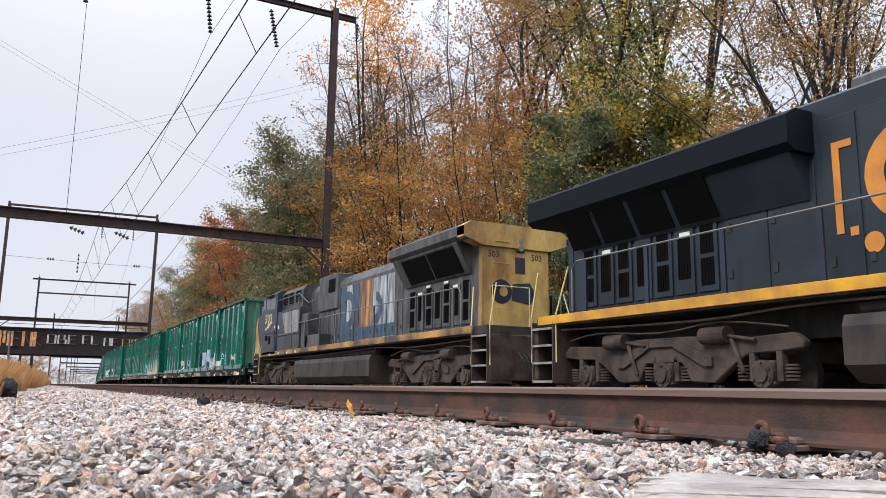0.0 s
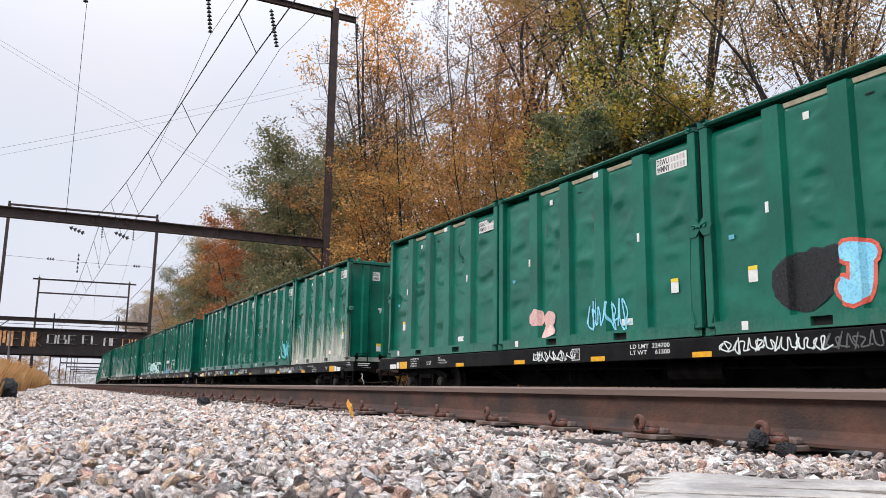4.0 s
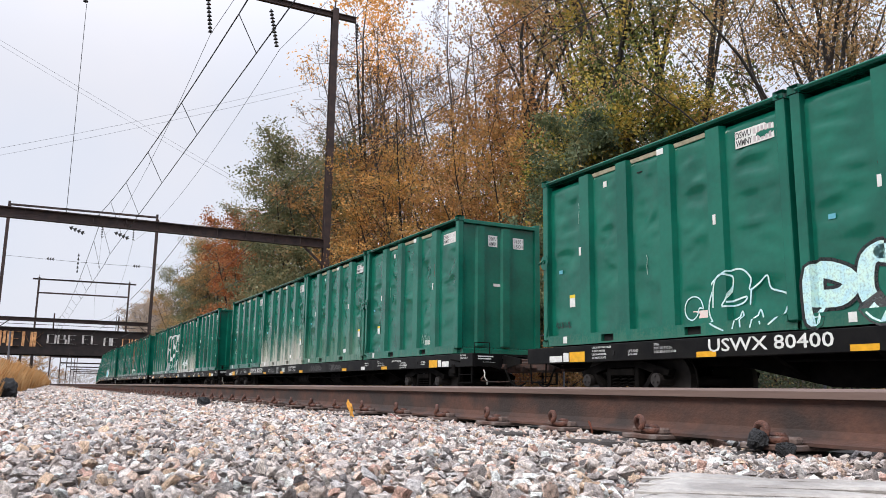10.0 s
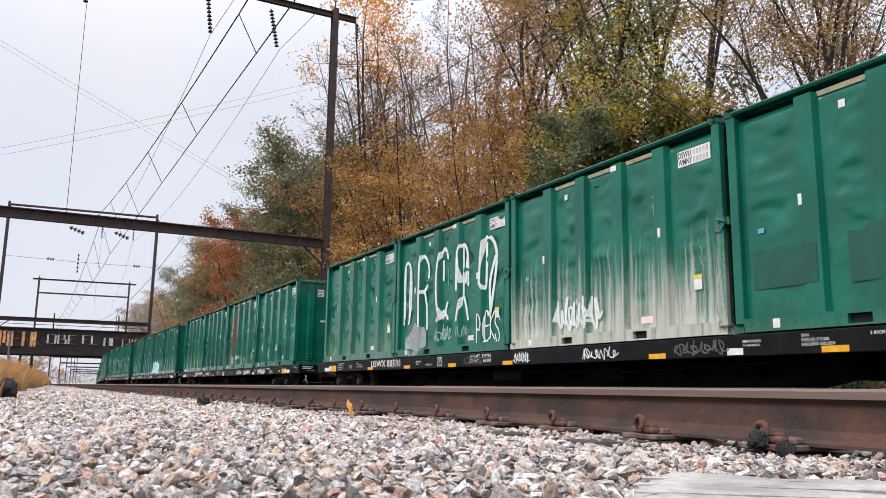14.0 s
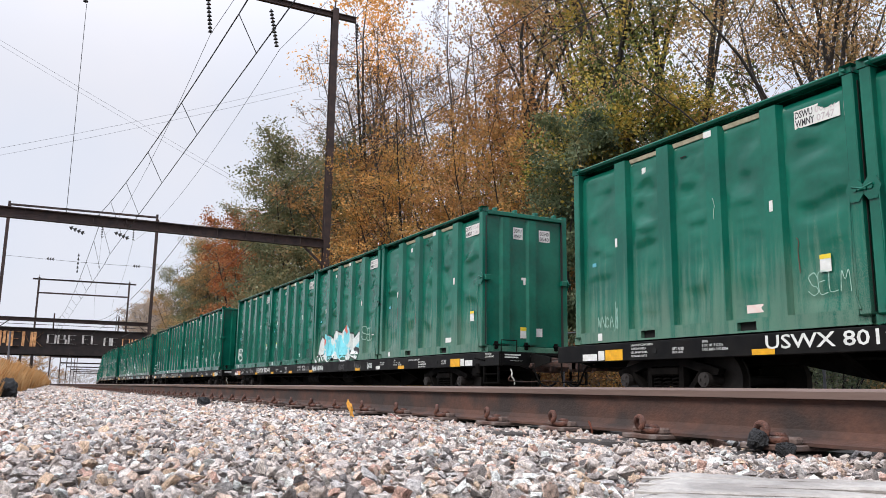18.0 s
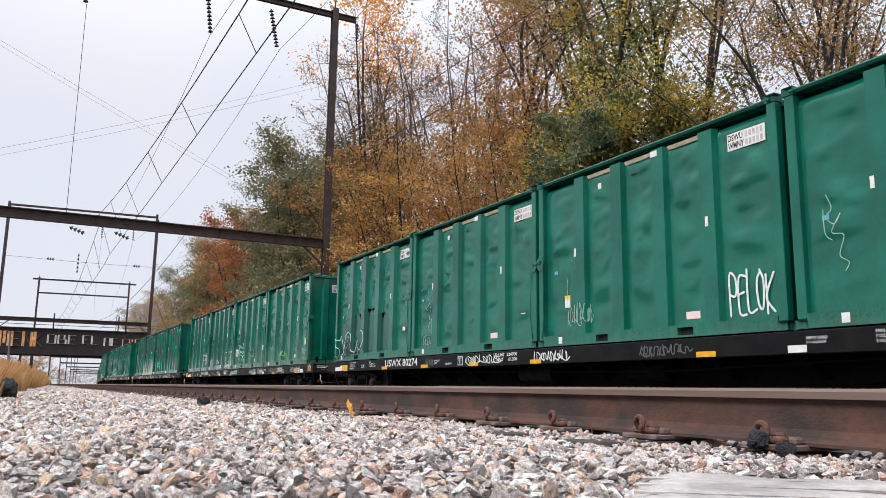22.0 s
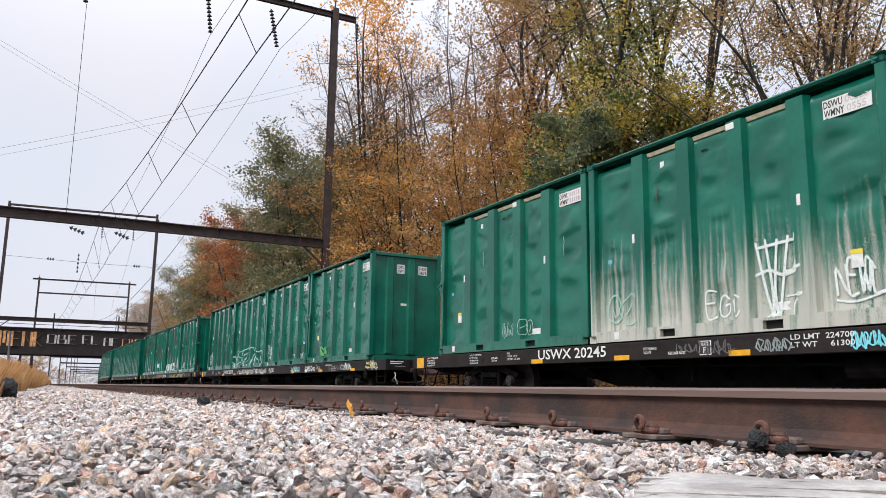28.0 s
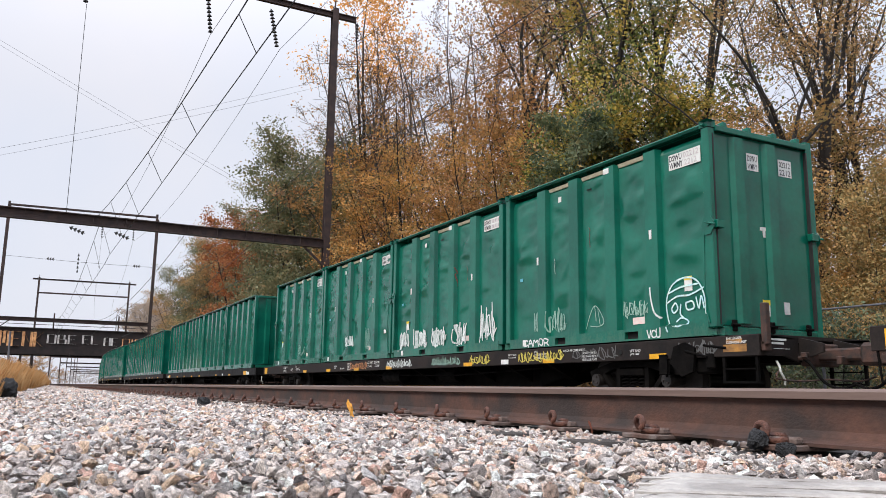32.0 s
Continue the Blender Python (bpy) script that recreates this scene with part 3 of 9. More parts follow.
TREES_FAR = (
    ("fade", 18.2, 65.0, 117, 16.0), ("fade", 18.3, 59.5, 251, 18.8), ("fade", 18.6, 53.4, 25, 19.5), ("fade", 19.0, 56.2, 140, 19.5), ("fade", 19.0, 62.4, 310, 17.8),
    ("bare", 19.6, 62.0, 25, 19.0), ("bare", 20.0, 60.0, 184, 21.0), ("rust", 17.8, 70.0, 300, 15.0), ("rust", 17.8, 75.0, 92, 17.5), ("rust", 18.6, 80.5, 159, 18.0),
    ("fade", 18.2, 91.0, 40, 17.5), ("dusk", 18.0, 98.0, 226, 17.0), ("fade", 18.4, 105.0, 67, 16.5), ("dusk", 20.5, 88.0, 10, 18.0), ("fade", 20.5, 96.0, 150, 17.5), ("fade", 20.0, 112.0, 200, 15.5), ("dusk", 18.6, 118.1, 134, 14.0),
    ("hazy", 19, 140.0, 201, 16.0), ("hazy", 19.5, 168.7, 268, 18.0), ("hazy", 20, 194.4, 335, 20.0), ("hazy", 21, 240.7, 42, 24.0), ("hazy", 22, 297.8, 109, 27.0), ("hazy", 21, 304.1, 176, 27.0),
)
TREES_PAST_BRIDGE = (
    ("dusk", -14, 403.8, 221, 14), ("brown", -10, 300.0, 288, 9), ("bare", -12, 324.3, 355, 12), ("dusk", -20, 395.8, 62, 15),
    ("bare", -17, 312.4, 129, 10), ("brown", -8.5, 380.0, 196, 9), ("brown", -8, 460.0, 263, 9), ("brown", -8, 540.0, 330, 9),
    ("dusk", -26, 379.9, 37, 15),
)
# the wood goes on along the bank behind the camera: unseen trees, added to darken what the box ends reflect
TREES_UNSEEN = (
    ("orange", 21.0, 4.0, 10, 9.5), ("mixed", 23.0, -5.0, 80, 9.5), ("orange", 23.5, -15.0, 160, 9.5), ("mixed", 24.5, -26.0, 250, 9.5), ("orange", 24.0, -40.0, 40, 9.5),
)


def plant():
    used = set()
    for key, x, s, turn, tall in TREES_NEAR + TREES_MIDDLE + TREES_FAR + TREES_PAST_BRIDGE + TREES_UNSEEN:
        px, py, a = along(s, x)
        m = Matrix.Translation((px, py, ground_z(x, s))) @ Matrix.Rotation(radians(turn), 4, "Z") @ Matrix.Scale(tall / 20, 4)
        if key in used:
            o = copy_thing(KINDS[key], Matrix.Identity(4))
            o.matrix_basis = m
        else:
            KINDS[key].matrix_basis = m
            used.add(key)


plant()


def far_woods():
    """Woods at the end of the line, far past the bridge, with haze mixed into their leaf colour."""
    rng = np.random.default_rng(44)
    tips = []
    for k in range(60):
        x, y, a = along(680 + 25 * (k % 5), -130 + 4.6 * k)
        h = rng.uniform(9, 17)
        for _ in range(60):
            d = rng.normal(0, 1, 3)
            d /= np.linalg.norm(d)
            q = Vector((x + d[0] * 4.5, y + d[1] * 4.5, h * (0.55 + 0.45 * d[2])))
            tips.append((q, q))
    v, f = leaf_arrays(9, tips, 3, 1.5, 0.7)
    ob = new("far_woods", mesh_from("far_woods", v, f, [leaf_material("haze_tinted_far_leaves", [(0.42, 0.40, 0.42), (0.52, 0.49, 0.49), (0.55, 0.50, 0.46), (0.46, 0.47, 0.48)])]))
    tagged(ob, "grey-brown woods far down the line, paled by painted haze", "woods", kind="stuff")


far_woods()
# ---- ballast ----
def stone_forms(count, seed, corners=12):
    rnd = random.Random(seed)
    forms = []
    for _ in range(count):
        bm = bmesh.new()
        sx, sy, sz = rnd.uniform(0.85, 1.3), rnd.uniform(0.65, 1.0), rnd.uniform(0.36, 0.66)
        for _ in range(corners):
            v = Vector((rnd.gauss(0, 1), rnd.gauss(0, 1), rnd.gauss(0, 1))).normalized() * rnd.uniform(0.8, 1.12)
            bm.verts.new((v.x * sx * 0.5, v.y * sy * 0.5, v.z * sz * 0.5))
        r = bmesh.ops.convex_hull(bm, input=bm.verts)
        bmesh.ops.delete(bm, geom=[g for g in r["geom_interior"] if isinstance(g, bmesh.types.BMVert)], context="VERTS")
        bmesh.ops.triangulate(bm, faces=bm.faces[:])
        bm.verts.ensure_lookup_table()
        forms.append((np.array([v.co for v in bm.verts]), np.array([[v.index for v in f.verts] for f in bm.faces])))
        bm.free()
    return forms


def stone_material(name, by_object):
    m = bpy.data.materials.new(name)
    m.use_nodes = True
    n, l = m.node_tree.nodes, m.node_tree.links
    b = n["Principled BSDF"]
    b.inputs["Roughness"].default_value, b.inputs["Specular IOR Level"].default_value = 0.88, 0.3
    src = n.new("ShaderNodeObjectInfo" if by_object else "ShaderNodeNewGeometry")
    ramp = n.new("ShaderNodeValToRGB")
    ramp.color_ramp.interpolation = "CONSTANT"
    tones = [(0.0, (0.544, 0.474, 0.444)), (0.16, (0.758, 0.655, 0.598)), (0.29, (0.367, 0.322, 0.302)), (0.38, (0.828, 0.737, 0.681)), (0.52, (0.639, 0.597, 0.581)), (0.65, (0.805, 0.608, 0.504)), (0.75, (0.201, 0.181, 0.177)), (0.80, (0.921, 0.92, 0.877)), (0.87, (0.733, 0.538, 0.391)), (0.94, (0.663, 0.421, 0.343))]
    els = ramp.color_ramp.elements
    while len(els) < len(tones):
        els.new(0.5)
    for e, (p, c) in zip(els, tones):
        e.position, e.color = p, (*c, 1)
    l.new(src.outputs["Random" if by_object else "Random Per Island"], ramp.inputs[0])
    at = n.new("ShaderNodeTexCoord")
    tex = n.new("ShaderNodeTexNoise")
    tex.inputs["Scale"].default_value, tex.inputs["Detail"].default_value, tex.inputs["Roughness"].default_value = 110 if not by_object else 4.4, 8, 0.72
    l.new(at.outputs["Object"], tex.inputs["Vector"])
    mr = n.new("ShaderNodeMapRange")
    mr.inputs["From Min"].default_value, mr.inputs["From Max"].default_value = 0.3, 0.7
    mr.inputs["To Min"].default_value, mr.inputs["To Max"].default_value = 0.26, 1.5
    l.new(tex.outputs["Fac"], mr.inputs["Value"])
    hsv = n.new("ShaderNodeHueSaturation")
    l.new(ramp.outputs[0], hsv.inputs["Color"])
    l.new(mr.outputs[0], hsv.inputs["Value"])
    # rust dust lies on the stones beside the rail
    geo = n.new("ShaderNodeNewGeometry")
    place = n.new("ShaderNodeSeparateXYZ")
    l.new(geo.outputs["Position"], place.inputs[0])
    dust = n.new("ShaderNodeMapRange")
    dust.inputs["From Min"].default_value, dust.inputs["From Max"].default_value = 1.55, 2.3
    dust.inputs["To Max"].default_value = 0.5
    l.new(place.outputs["X"], dust.inputs["Value"])
    dusty = n.new("ShaderNodeMath")
    dusty.operation = "MULTIPLY"
    l.new(dust.outputs[0], dusty.inputs[0])
    l.new(tex.outputs["Fac"], dusty.inputs[1])
    soil = n.new("ShaderNodeMix")
    soil.data_type = "RGBA"
    soil.inputs[7].default_value = (0.19, 0.115, 0.08, 1)
    l.new(dusty.outputs[0], soil.inputs[0])
    l.new(hsv.outputs[0], soil.inputs[6])
    l.new(soil.outputs[2], b.inputs["Base Color"])
    bump = n.new("ShaderNodeBump")
    bump.inputs["Strength"].default_value, bump.inputs["Distance"].default_value = 1.0, 0.012
    l.new(tex.outputs["Fac"], bump.inputs["Height"])
    l.new(bump.outputs[0], b.inputs["Normal"])
    return m


M_STONES = stone_material("crushed_stone", False)
M_STONE = stone_material("single_crushed_stone", True)


def stone_rows(rng, x0, x1, y0, y1, step, size):
    """Places for stones on a shaken grid: x, y, size."""
    xs, ys = np.meshgrid(np.arange(x0, x1, step), np.arange(y0, y1, step))
    n = xs.size
    x = xs.ravel() + rng.uniform(-0.5, 0.5, n) * step
    y = ys.ravel() + rng.uniform(-0.5, 0.5, n) * step
    return np.stack([x, y, size * rng.uniform(0.55, 1.35, n)], 1)


def build_ballast():
    rng = np.random.default_rng(5)
    forms = stone_forms(16, 8, 11)
    rows = np.concatenate([
        stone_rows(rng, -0.75, 2.2, 0.55, 6.0, 0.031, 0.036), stone_rows(rng, -0.75, 2.2, 0.55, 6.5, 0.085, 0.047), stone_rows(rng, -0.75, 2.2, 0.55, 3.5, 0.03, 0.02), stone_rows(rng, -0.75, 2.2, 3.5, 9.0, 0.05, 0.034),
        stone_rows(rng, 1.8, 2.29, 0.9, 9.0, 0.026, 0.03), stone_rows(rng, -0.7, 2.2, 6.0, 16, 0.042, 0.05), stone_rows(rng, -0.6, 2.2, 16, 40, 0.066, 0.074), stone_rows(rng, -0.4, 2.2, 40, 90, 0.15, 0.16)])
    # leave out what lies outside the view, a little margin kept
    az = np.degrees(np.arctan2(rows[:, 0], rows[:, 1]))
    far = np.hypot(rows[:, 0], rows[:, 1])
    rows = rows[(az > -9) & (az < 62) & (far > 0.75)]
    # coarser stones round about and between the rails
    wide = np.concatenate([stone_rows(rng, -1.3, 2.2, -4.0, 14.0, 0.045, 0.058), stone_rows(rng, 2.44, 3.78, -4.0, 30.0, 0.062, 0.07)])
    az = np.degrees(np.arctan2(wide[:, 0], wide[:, 1]))
    far = np.hypot(wide[:, 0], wide[:, 1])
    wide = wide[((az < -9) | (az > 62) | (far < 0.75) | (wide[:, 0] > 2.3)) & (far > 0.22)]
    on = np.abs((wide[:, 1] - 1.885 + 0.2965) % 0.593 - 0.2965) < 0.12
    wide = wide[~(on & (wide[:, 0] > 1.9))]
    on_tie = (rows[:, 0] > 1.95) & (np.abs((rows[:, 1] - 1.885 + 0.2965) % 0.593 - 0.2965) < 0.12) & (rng.random(len(rows)) < np.where(rows[:, 0] > 2.17, 0.9, 0.3))
    rows = rows[~on_tie]
    rows = rows[~((rows[:, 0] > 2.06) & (rows[:, 2] > 0.042))]
    far = np.hypot(rows[:, 0], rows[:, 1])
    rows = np.concatenate([rows[np.argsort(far)], wide])
    turn = np.random.default_rng(6).normal(0, 1, (len(rows), 4))
    turn[:, 1:3] *= 0.28
    turn /= np.linalg.norm(turn, axis=1, keepdims=True)
    w, a, b, c = turn.T
    rot = np.stack([1 - 2 * (b * b + c * c), 2 * (a * b - c * w), 2 * (a * c + b * w), 2 * (a * b + c * w), 1 - 2 * (a * a + c * c), 2 * (b * c - a * w), 2 * (a * c - b * w), 2 * (b * c + a * w), 1 - 2 * (a * a + b * b)], 1).reshape(-1, 3, 3)
    lift = np.random.default_rng(7).uniform(-0.02, 0.014, len(rows))
    heap = np.array([0.022 * noise.noise((x * 2.2, y * 1.6, 4.0)) for x, y, s in rows])
    ground = np.array([ground_z(x, y) for x, y, s in rows])
    z = ground + lift + heap
    z += np.where((rows[:, 0] > 1.95) & (rows[:, 0] < 2.3), 0.012, 0.0)
    singles = [mesh_from("stone", v, f, [M_STONE]) for v, f in forms]
    base = bpy.data.objects["ground"]
    count = 300
    for i in range(count):
        ob = new("stone", singles[i % 16])
        ob.parent = base
        ob.matrix_basis = Matrix.Translation((rows[i, 0], rows[i, 1], z[i])) @ Matrix(rot[i].tolist()).to_4x4() @ Matrix.Scale(rows[i, 2], 4)
    vs, fs, total = [], [], 0
    kind = np.arange(len(rows)) % 16
    far = (np.hypot(rows[:, 0], rows[:, 1]) > 6) | (np.arange(len(rows)) >= len(rows) - len(wide))
    for k, (v, f) in enumerate(forms + stone_forms(16, 9, 8)):
        idx = np.where((kind == k % 16) & (far == (k >= 16)) & (np.arange(len(rows)) >= count))[0]
        p = np.einsum("nij,vj->nvi", rot[idx], v) * rows[idx, 2][:, None, None] + np.stack([rows[idx, 0], rows[idx, 1], z[idx]], 1)[:, None, :]
        vs.append(p.reshape(-1, 3))
        fs.append((f[None] + (np.arange(len(idx)) * len(v))[:, None, None] + total).reshape(-1, 3))
        total += len(idx) * len(v)
    ob = new("ballast", mesh_from("ballast", np.concatenate(vs), np.concatenate(fs), [M_STONES]))
    tagged(ob, "loose angular grey crushed stone along the track", "gravel", kind="stuff")


build_ballast()


# ---- ties, tie plates and spring clips of the near track ----
M_PLATE = material("rusty_tie_plate", (0.10, 0.055, 0.042), 0.8, 0.1, 0.3, 14, 0.4, 60, second=(0.16, 0.125, 0.11))


def build_ties():
    rnd = random.Random(3)
    bm = bmesh.new()
    box(bm, -0.5, 2.0, -0.11, 0.11, -0.2, -0.004, 0.012)
    tie = mesh_from_bm("tie", bm, M_TIE)
    bm = bmesh.new()
    box(bm, -0.17, 0.14, -0.1, 0.1, -0.004, 0.016, 0.004)
    box(bm, -0.125, -0.082, -0.09, 0.09, 0.016, 0.04, 0.006)
    plate_me = mesh_from_bm("tie_plate", bm, M_PLATE)
    bm = bmesh.new()
    pts = []
    for i in range(14):
        t = i / 13
        a = math.radians(-80 + 290 * (1 - t))
        pts.append((-0.165 + 0.06 * t, 0.03 + 0.036 * math.cos(a), 0.05 + 0.029 * math.sin(a)))
    pts = pts[::-1] + [(-0.16, 0.0, 0.026), (-0.14, -0.03, 0.024), (-0.12, -0.06, 0.03)]
    pipe(bm, pts, 0.0115, 7)
    clip_me = mesh_from_bm("rail_clip", bm, M_RUST, True)
    bm = bmesh.new()
    box(bm, -0.035, 0.0, -0.03, 0.025, 0, 0.036, 0.008)
    lug_me = mesh_from_bm("clip_shoulder", bm, M_RUST)
    y = 1.885 - 9 * 0.593
    while y < 66:
        t = new("tie", tie)
        t.parent = near_rail
        t.matrix_basis = pose(NEAR_RAIL + rnd.uniform(-0.06, 0.03), y, rnd.uniform(-0.012, 0.0), rz=rnd.uniform(-1, 1))
        for me, dz in ((plate_me, 0.002), (clip_me, 0.004), (lug_me, 0.018)):
            if y > 40 and me is not plate_me:
                continue
            o = new(me.name, me)
            o.parent = near_rail
            o.matrix_basis = pose(NEAR_RAIL if me is not lug_me else NEAR_RAIL - 0.08, y, dz, rz=rnd.uniform(-4, 4) if me is clip_me else 0)
        y += 0.593 + rnd.uniform(-0.02, 0.02)


def mesh_from_bm(name, bm, mat, smooth=False):
    me = bpy.data.meshes.new(name)
    bm.to_mesh(me)
    bm.free()
    me.materials.append(mat)
    if smooth:
        me.shade_smooth()
    return me


build_ties()


# ---- things lying about ----
def build_litter():
    wood = material("weathered_grey_board", (0.40, 0.375, 0.35), 0.9, 0, 0.3, 7, 0.7, 26, second=(0.24, 0.22, 0.205), amount=0.8, stretch=(1, 0.9, 2))
    ob = new("old_board")
    rnd = random.Random(31)
    # one rough slab with a frayed outline, and loose splinters on it
    bm = bmesh.new()
    nu, nv = 26, 22
    tops, feet = [], []
    for i in range(nu + 1):
        rows_t, rows_f = [], []
        for j in range(nv + 1):
            u, v = i / nu, j / nv
            wob = 0.05 * noise.noise((u * 7, v * 7, 1.0)) + 0.02 * noise.noise((u * 23, v * 23, 2.0))
            rim = min(u, 1 - u, v, 1.0) * 9
            x = 0.70 + 0.31 * u + 0.40 * v + wob * max(0.0, 1 - rim)
            y = 0.83 + 0.32 * u - 0.42 * v + wob * max(0.0, 1 - rim)
            z = 0.040 + 0.007 * noise.noise((u * 3, v * 3, 5.0)) + 0.004 * noise.noise((u * 30, v * 5, 7.0)) - 0.016 * max(0.0, 1 - rim * 1.6)
            rows_t.append(bm.verts.new((x, y, z)))
            rows_f.append(bm.verts.new((x, y, 0.0)))
        tops.append(rows_t)
        feet.append(rows_f)
    for i in range(nu):
        for j in range(nv):
            bm.faces.new((tops[i][j], tops[i + 1][j], tops[i + 1][j + 1], tops[i][j + 1]))
    ring = [(i, 0) for i in range(nu)] + [(nu, j) for j in range(nv)] + [(i, nv) for i in range(nu, 0, -1)] + [(0, j) for j in range(nv, 0, -1)]
    for (a, b), (c, d) in zip(ring, ring[1:] + ring[:1]):
        bm.faces.new((tops[a][b], feet[a][b], feet[c][d], tops[c][d]))
    bmesh.ops.delete(bm, geom=[v for v in bm.verts if not v.link_faces], context="VERTS")
    bmesh.ops.recalc_face_normals(bm, faces=bm.faces)
    part("board", bm, wood, ob, smooth=True)
    for k in range(4):
        bm = bmesh.new()
        a = Vector((0.74 + 0.07 * k, 0.87 + 0.07 * k, 0.036))
        b = a + Vector((0.24 + 0.04 * rnd.random(), -0.25, 0.006))
        rod(bm, a, b, 0.003, 0.006, seg=5)
        part("splinter", bm, wood, ob)
    tagged(ob, "pale weathered broken board lying on the stones", "board")

    def leaf(x, y, z, color, name, label, size, tilt):
        m = material(name, color, 0.6, 0, 0.15, 30, second=tuple(c * 0.7 for c in color))
        bm = bmesh.new()
        pts = [(0.22 * math.sin(k * math.tau / 12) * (1.15 if k % 2 else 0.95), -0.55 * math.cos(k * math.tau / 12)) for k in range(12)]
        mid = bm.verts.new((0, 0, 0.06 * size))
        ring = [bm.verts.new((p[0] * size, p[1] * size, 0.05 * size * math.sin(k * 2.1))) for k, p in enumerate(pts)]
        for k in range(len(ring)):
            bm.faces.new((mid, ring[k], ring[(k + 1) % len(ring)]))
        ob = part("fallen_leaf", bm, m)
        ob.matrix_basis = pose(x, y, z, tilt, 15, 30)
        tagged(ob, label, "leaf")

    leaf(1.96, 5.1, 0.045, (0.75, 0.33, 0.03), "yellow_leaf", "single bright yellow-orange fallen leaf on the stones", 0.13, 62)
    leaf(2.22, 2.85, 0.03, (0.22, 0.06, 0.03), "red_brown_leaf", "curled red-brown fallen leaf by the rail", 0.06, 70)
    leaf(1.75, 3.9, 0.035, (0.25, 0.07, 0.05), "red_leaf", "small dull red fallen leaf on the stones", 0.07, 20)
    for x, y, z, s, label in ((2.16, 1.9, 0.03, 0.075, "rough black lump of slag beside the rail"), (2.12, 1.75, 0.01, 0.06, "rough black lump of slag beside the rail"), (1.5, 7.7, 0.02, 0.13, "dark grey rock among the ballast"), (-0.18, 11.5, 0.1, 0.3, "dark rock at the edge of the dry grass")):
        bm = bmesh.new()
        rnd = random.Random(int(x * 100))
        for _ in range(34):
            v = Vector((rnd.gauss(0, 1), rnd.gauss(0, 1), rnd.gauss(0, 1))).normalized() * s * 0.5 * rnd.uniform(0.7, 1.15)
            bm.verts.new(v)
        r = bmesh.ops.convex_hull(bm, input=bm.verts)
        bmesh.ops.delete(bm, geom=[e for e in r["geom_interior"] if isinstance(e, bmesh.types.BMVert)], context="VERTS")
        bmesh.ops.subdivide_edges(bm, edges=bm.edges[:], cuts=2, use_grid_fill=True)
        for v in bm.verts:
            v.co *= 1 + rnd.uniform(-0.12, 0.12)
        ob = part("rock", bm, material("black_slag", (0.018, 0.018, 0.02), 0.7, 0, 0.3, 60, 0.8, 200))
        ob.matrix_basis = pose(x, y, z)
        tagged(ob, label, "rock")


build_litter()


# ---- dry grass at the left of the ballast ----
def build_grass():
    rng = np.random.default_rng(12)
    n = 46000
    y = 8.5 + 70 * rng.random(n) ** 1.6
    edge = -0.72 + 0.033 * y + 0.15 * np.sin(y * 0.7)
    x = edge - rng.exponential(1.0, n) - 0.05
    h = rng.uniform(0.38, 0.9, n) * np.clip((edge - x) * 1.6 + 0.4, 0.4, 1.0) * np.clip(0.55 + y / 60, 0.5, 1.0)
    lean = rng.normal(0, 0.15, (n, 2)) * h[:, None]
    z = np.array([ground_z(a, b) for a, b in zip(x, y)]) - 0.02
    ang = rng.uniform(0, math.pi, n)
    w = 0.0032 + 0.00015 * y
    dx, dy = np.cos(ang) * w, np.sin(ang) * w
    p = np.stack([np.stack([x - dx, y - dy, z], 1), np.stack([x + dx, y + dy, z], 1), np.stack([x + lean[:, 0] * 0.5 + dx * 0.8, y + lean[:, 1] * 0.5 + dy * 0.8, z + h * 0.6], 1), np.stack([x + lean[:, 0] * 1.3, y + lean[:, 1] * 1.3, z + h], 1)], 1)
    ob = new("dry_grass", mesh_from("dry_grass", p.reshape(-1, 3), np.arange(4 * n).reshape(-1, 4), [leaf_material("dry_grass_blades", [(0.32, 0.15, 0.055), (0.5, 0.26, 0.10), (0.58, 0.36, 0.17), (0.36, 0.2, 0.09)])]))
    tagged(ob, "tall dry tan-orange grass beside the ballast", "grass", kind="stuff")


build_grass()


# ---- chain-link fence and shrubs behind the train ----
def build_fence():
    ob = new("chain_link_fence")
    x = 14.6
    for y in range(2, 62, 3):
        bm = bmesh.new()
        rod(bm, (x, y, -0.5), (x, y, 1.95), 0.03, seg=8)
        part("post", bm, M_THIN, ob)
    bm = bmesh.new()
    rod(bm, (x, 2, 1.93), (x, 59, 1.93), 0.022, seg=6)
    part("top_rail", bm, M_THIN, ob)
    verts, faces = [], []

    def strand(a, b):
        i = len(verts)
        t = 0.0022
        verts.extend([(x, a[0], a[1] - t), (x, a[0], a[1] + t), (x, b[0], b[1] + t), (x, b[0], b[1] - t)])
        faces.append((i, i + 1, i + 2, i + 3))
    y = 2.0
    while y < 30:
        strand((y, -0.4), (y + 2.3, 1.9))
        strand((y + 2.3, -0.4), (y, 1.9))
        y += 0.075
    mesh = new("wire_mesh", mesh_from("wire_mesh", verts, faces, [M_THIN]))
    mesh.parent = ob
    tagged(ob, "grey chain-link fence along the foot of the bank", "fence")


build_fence()


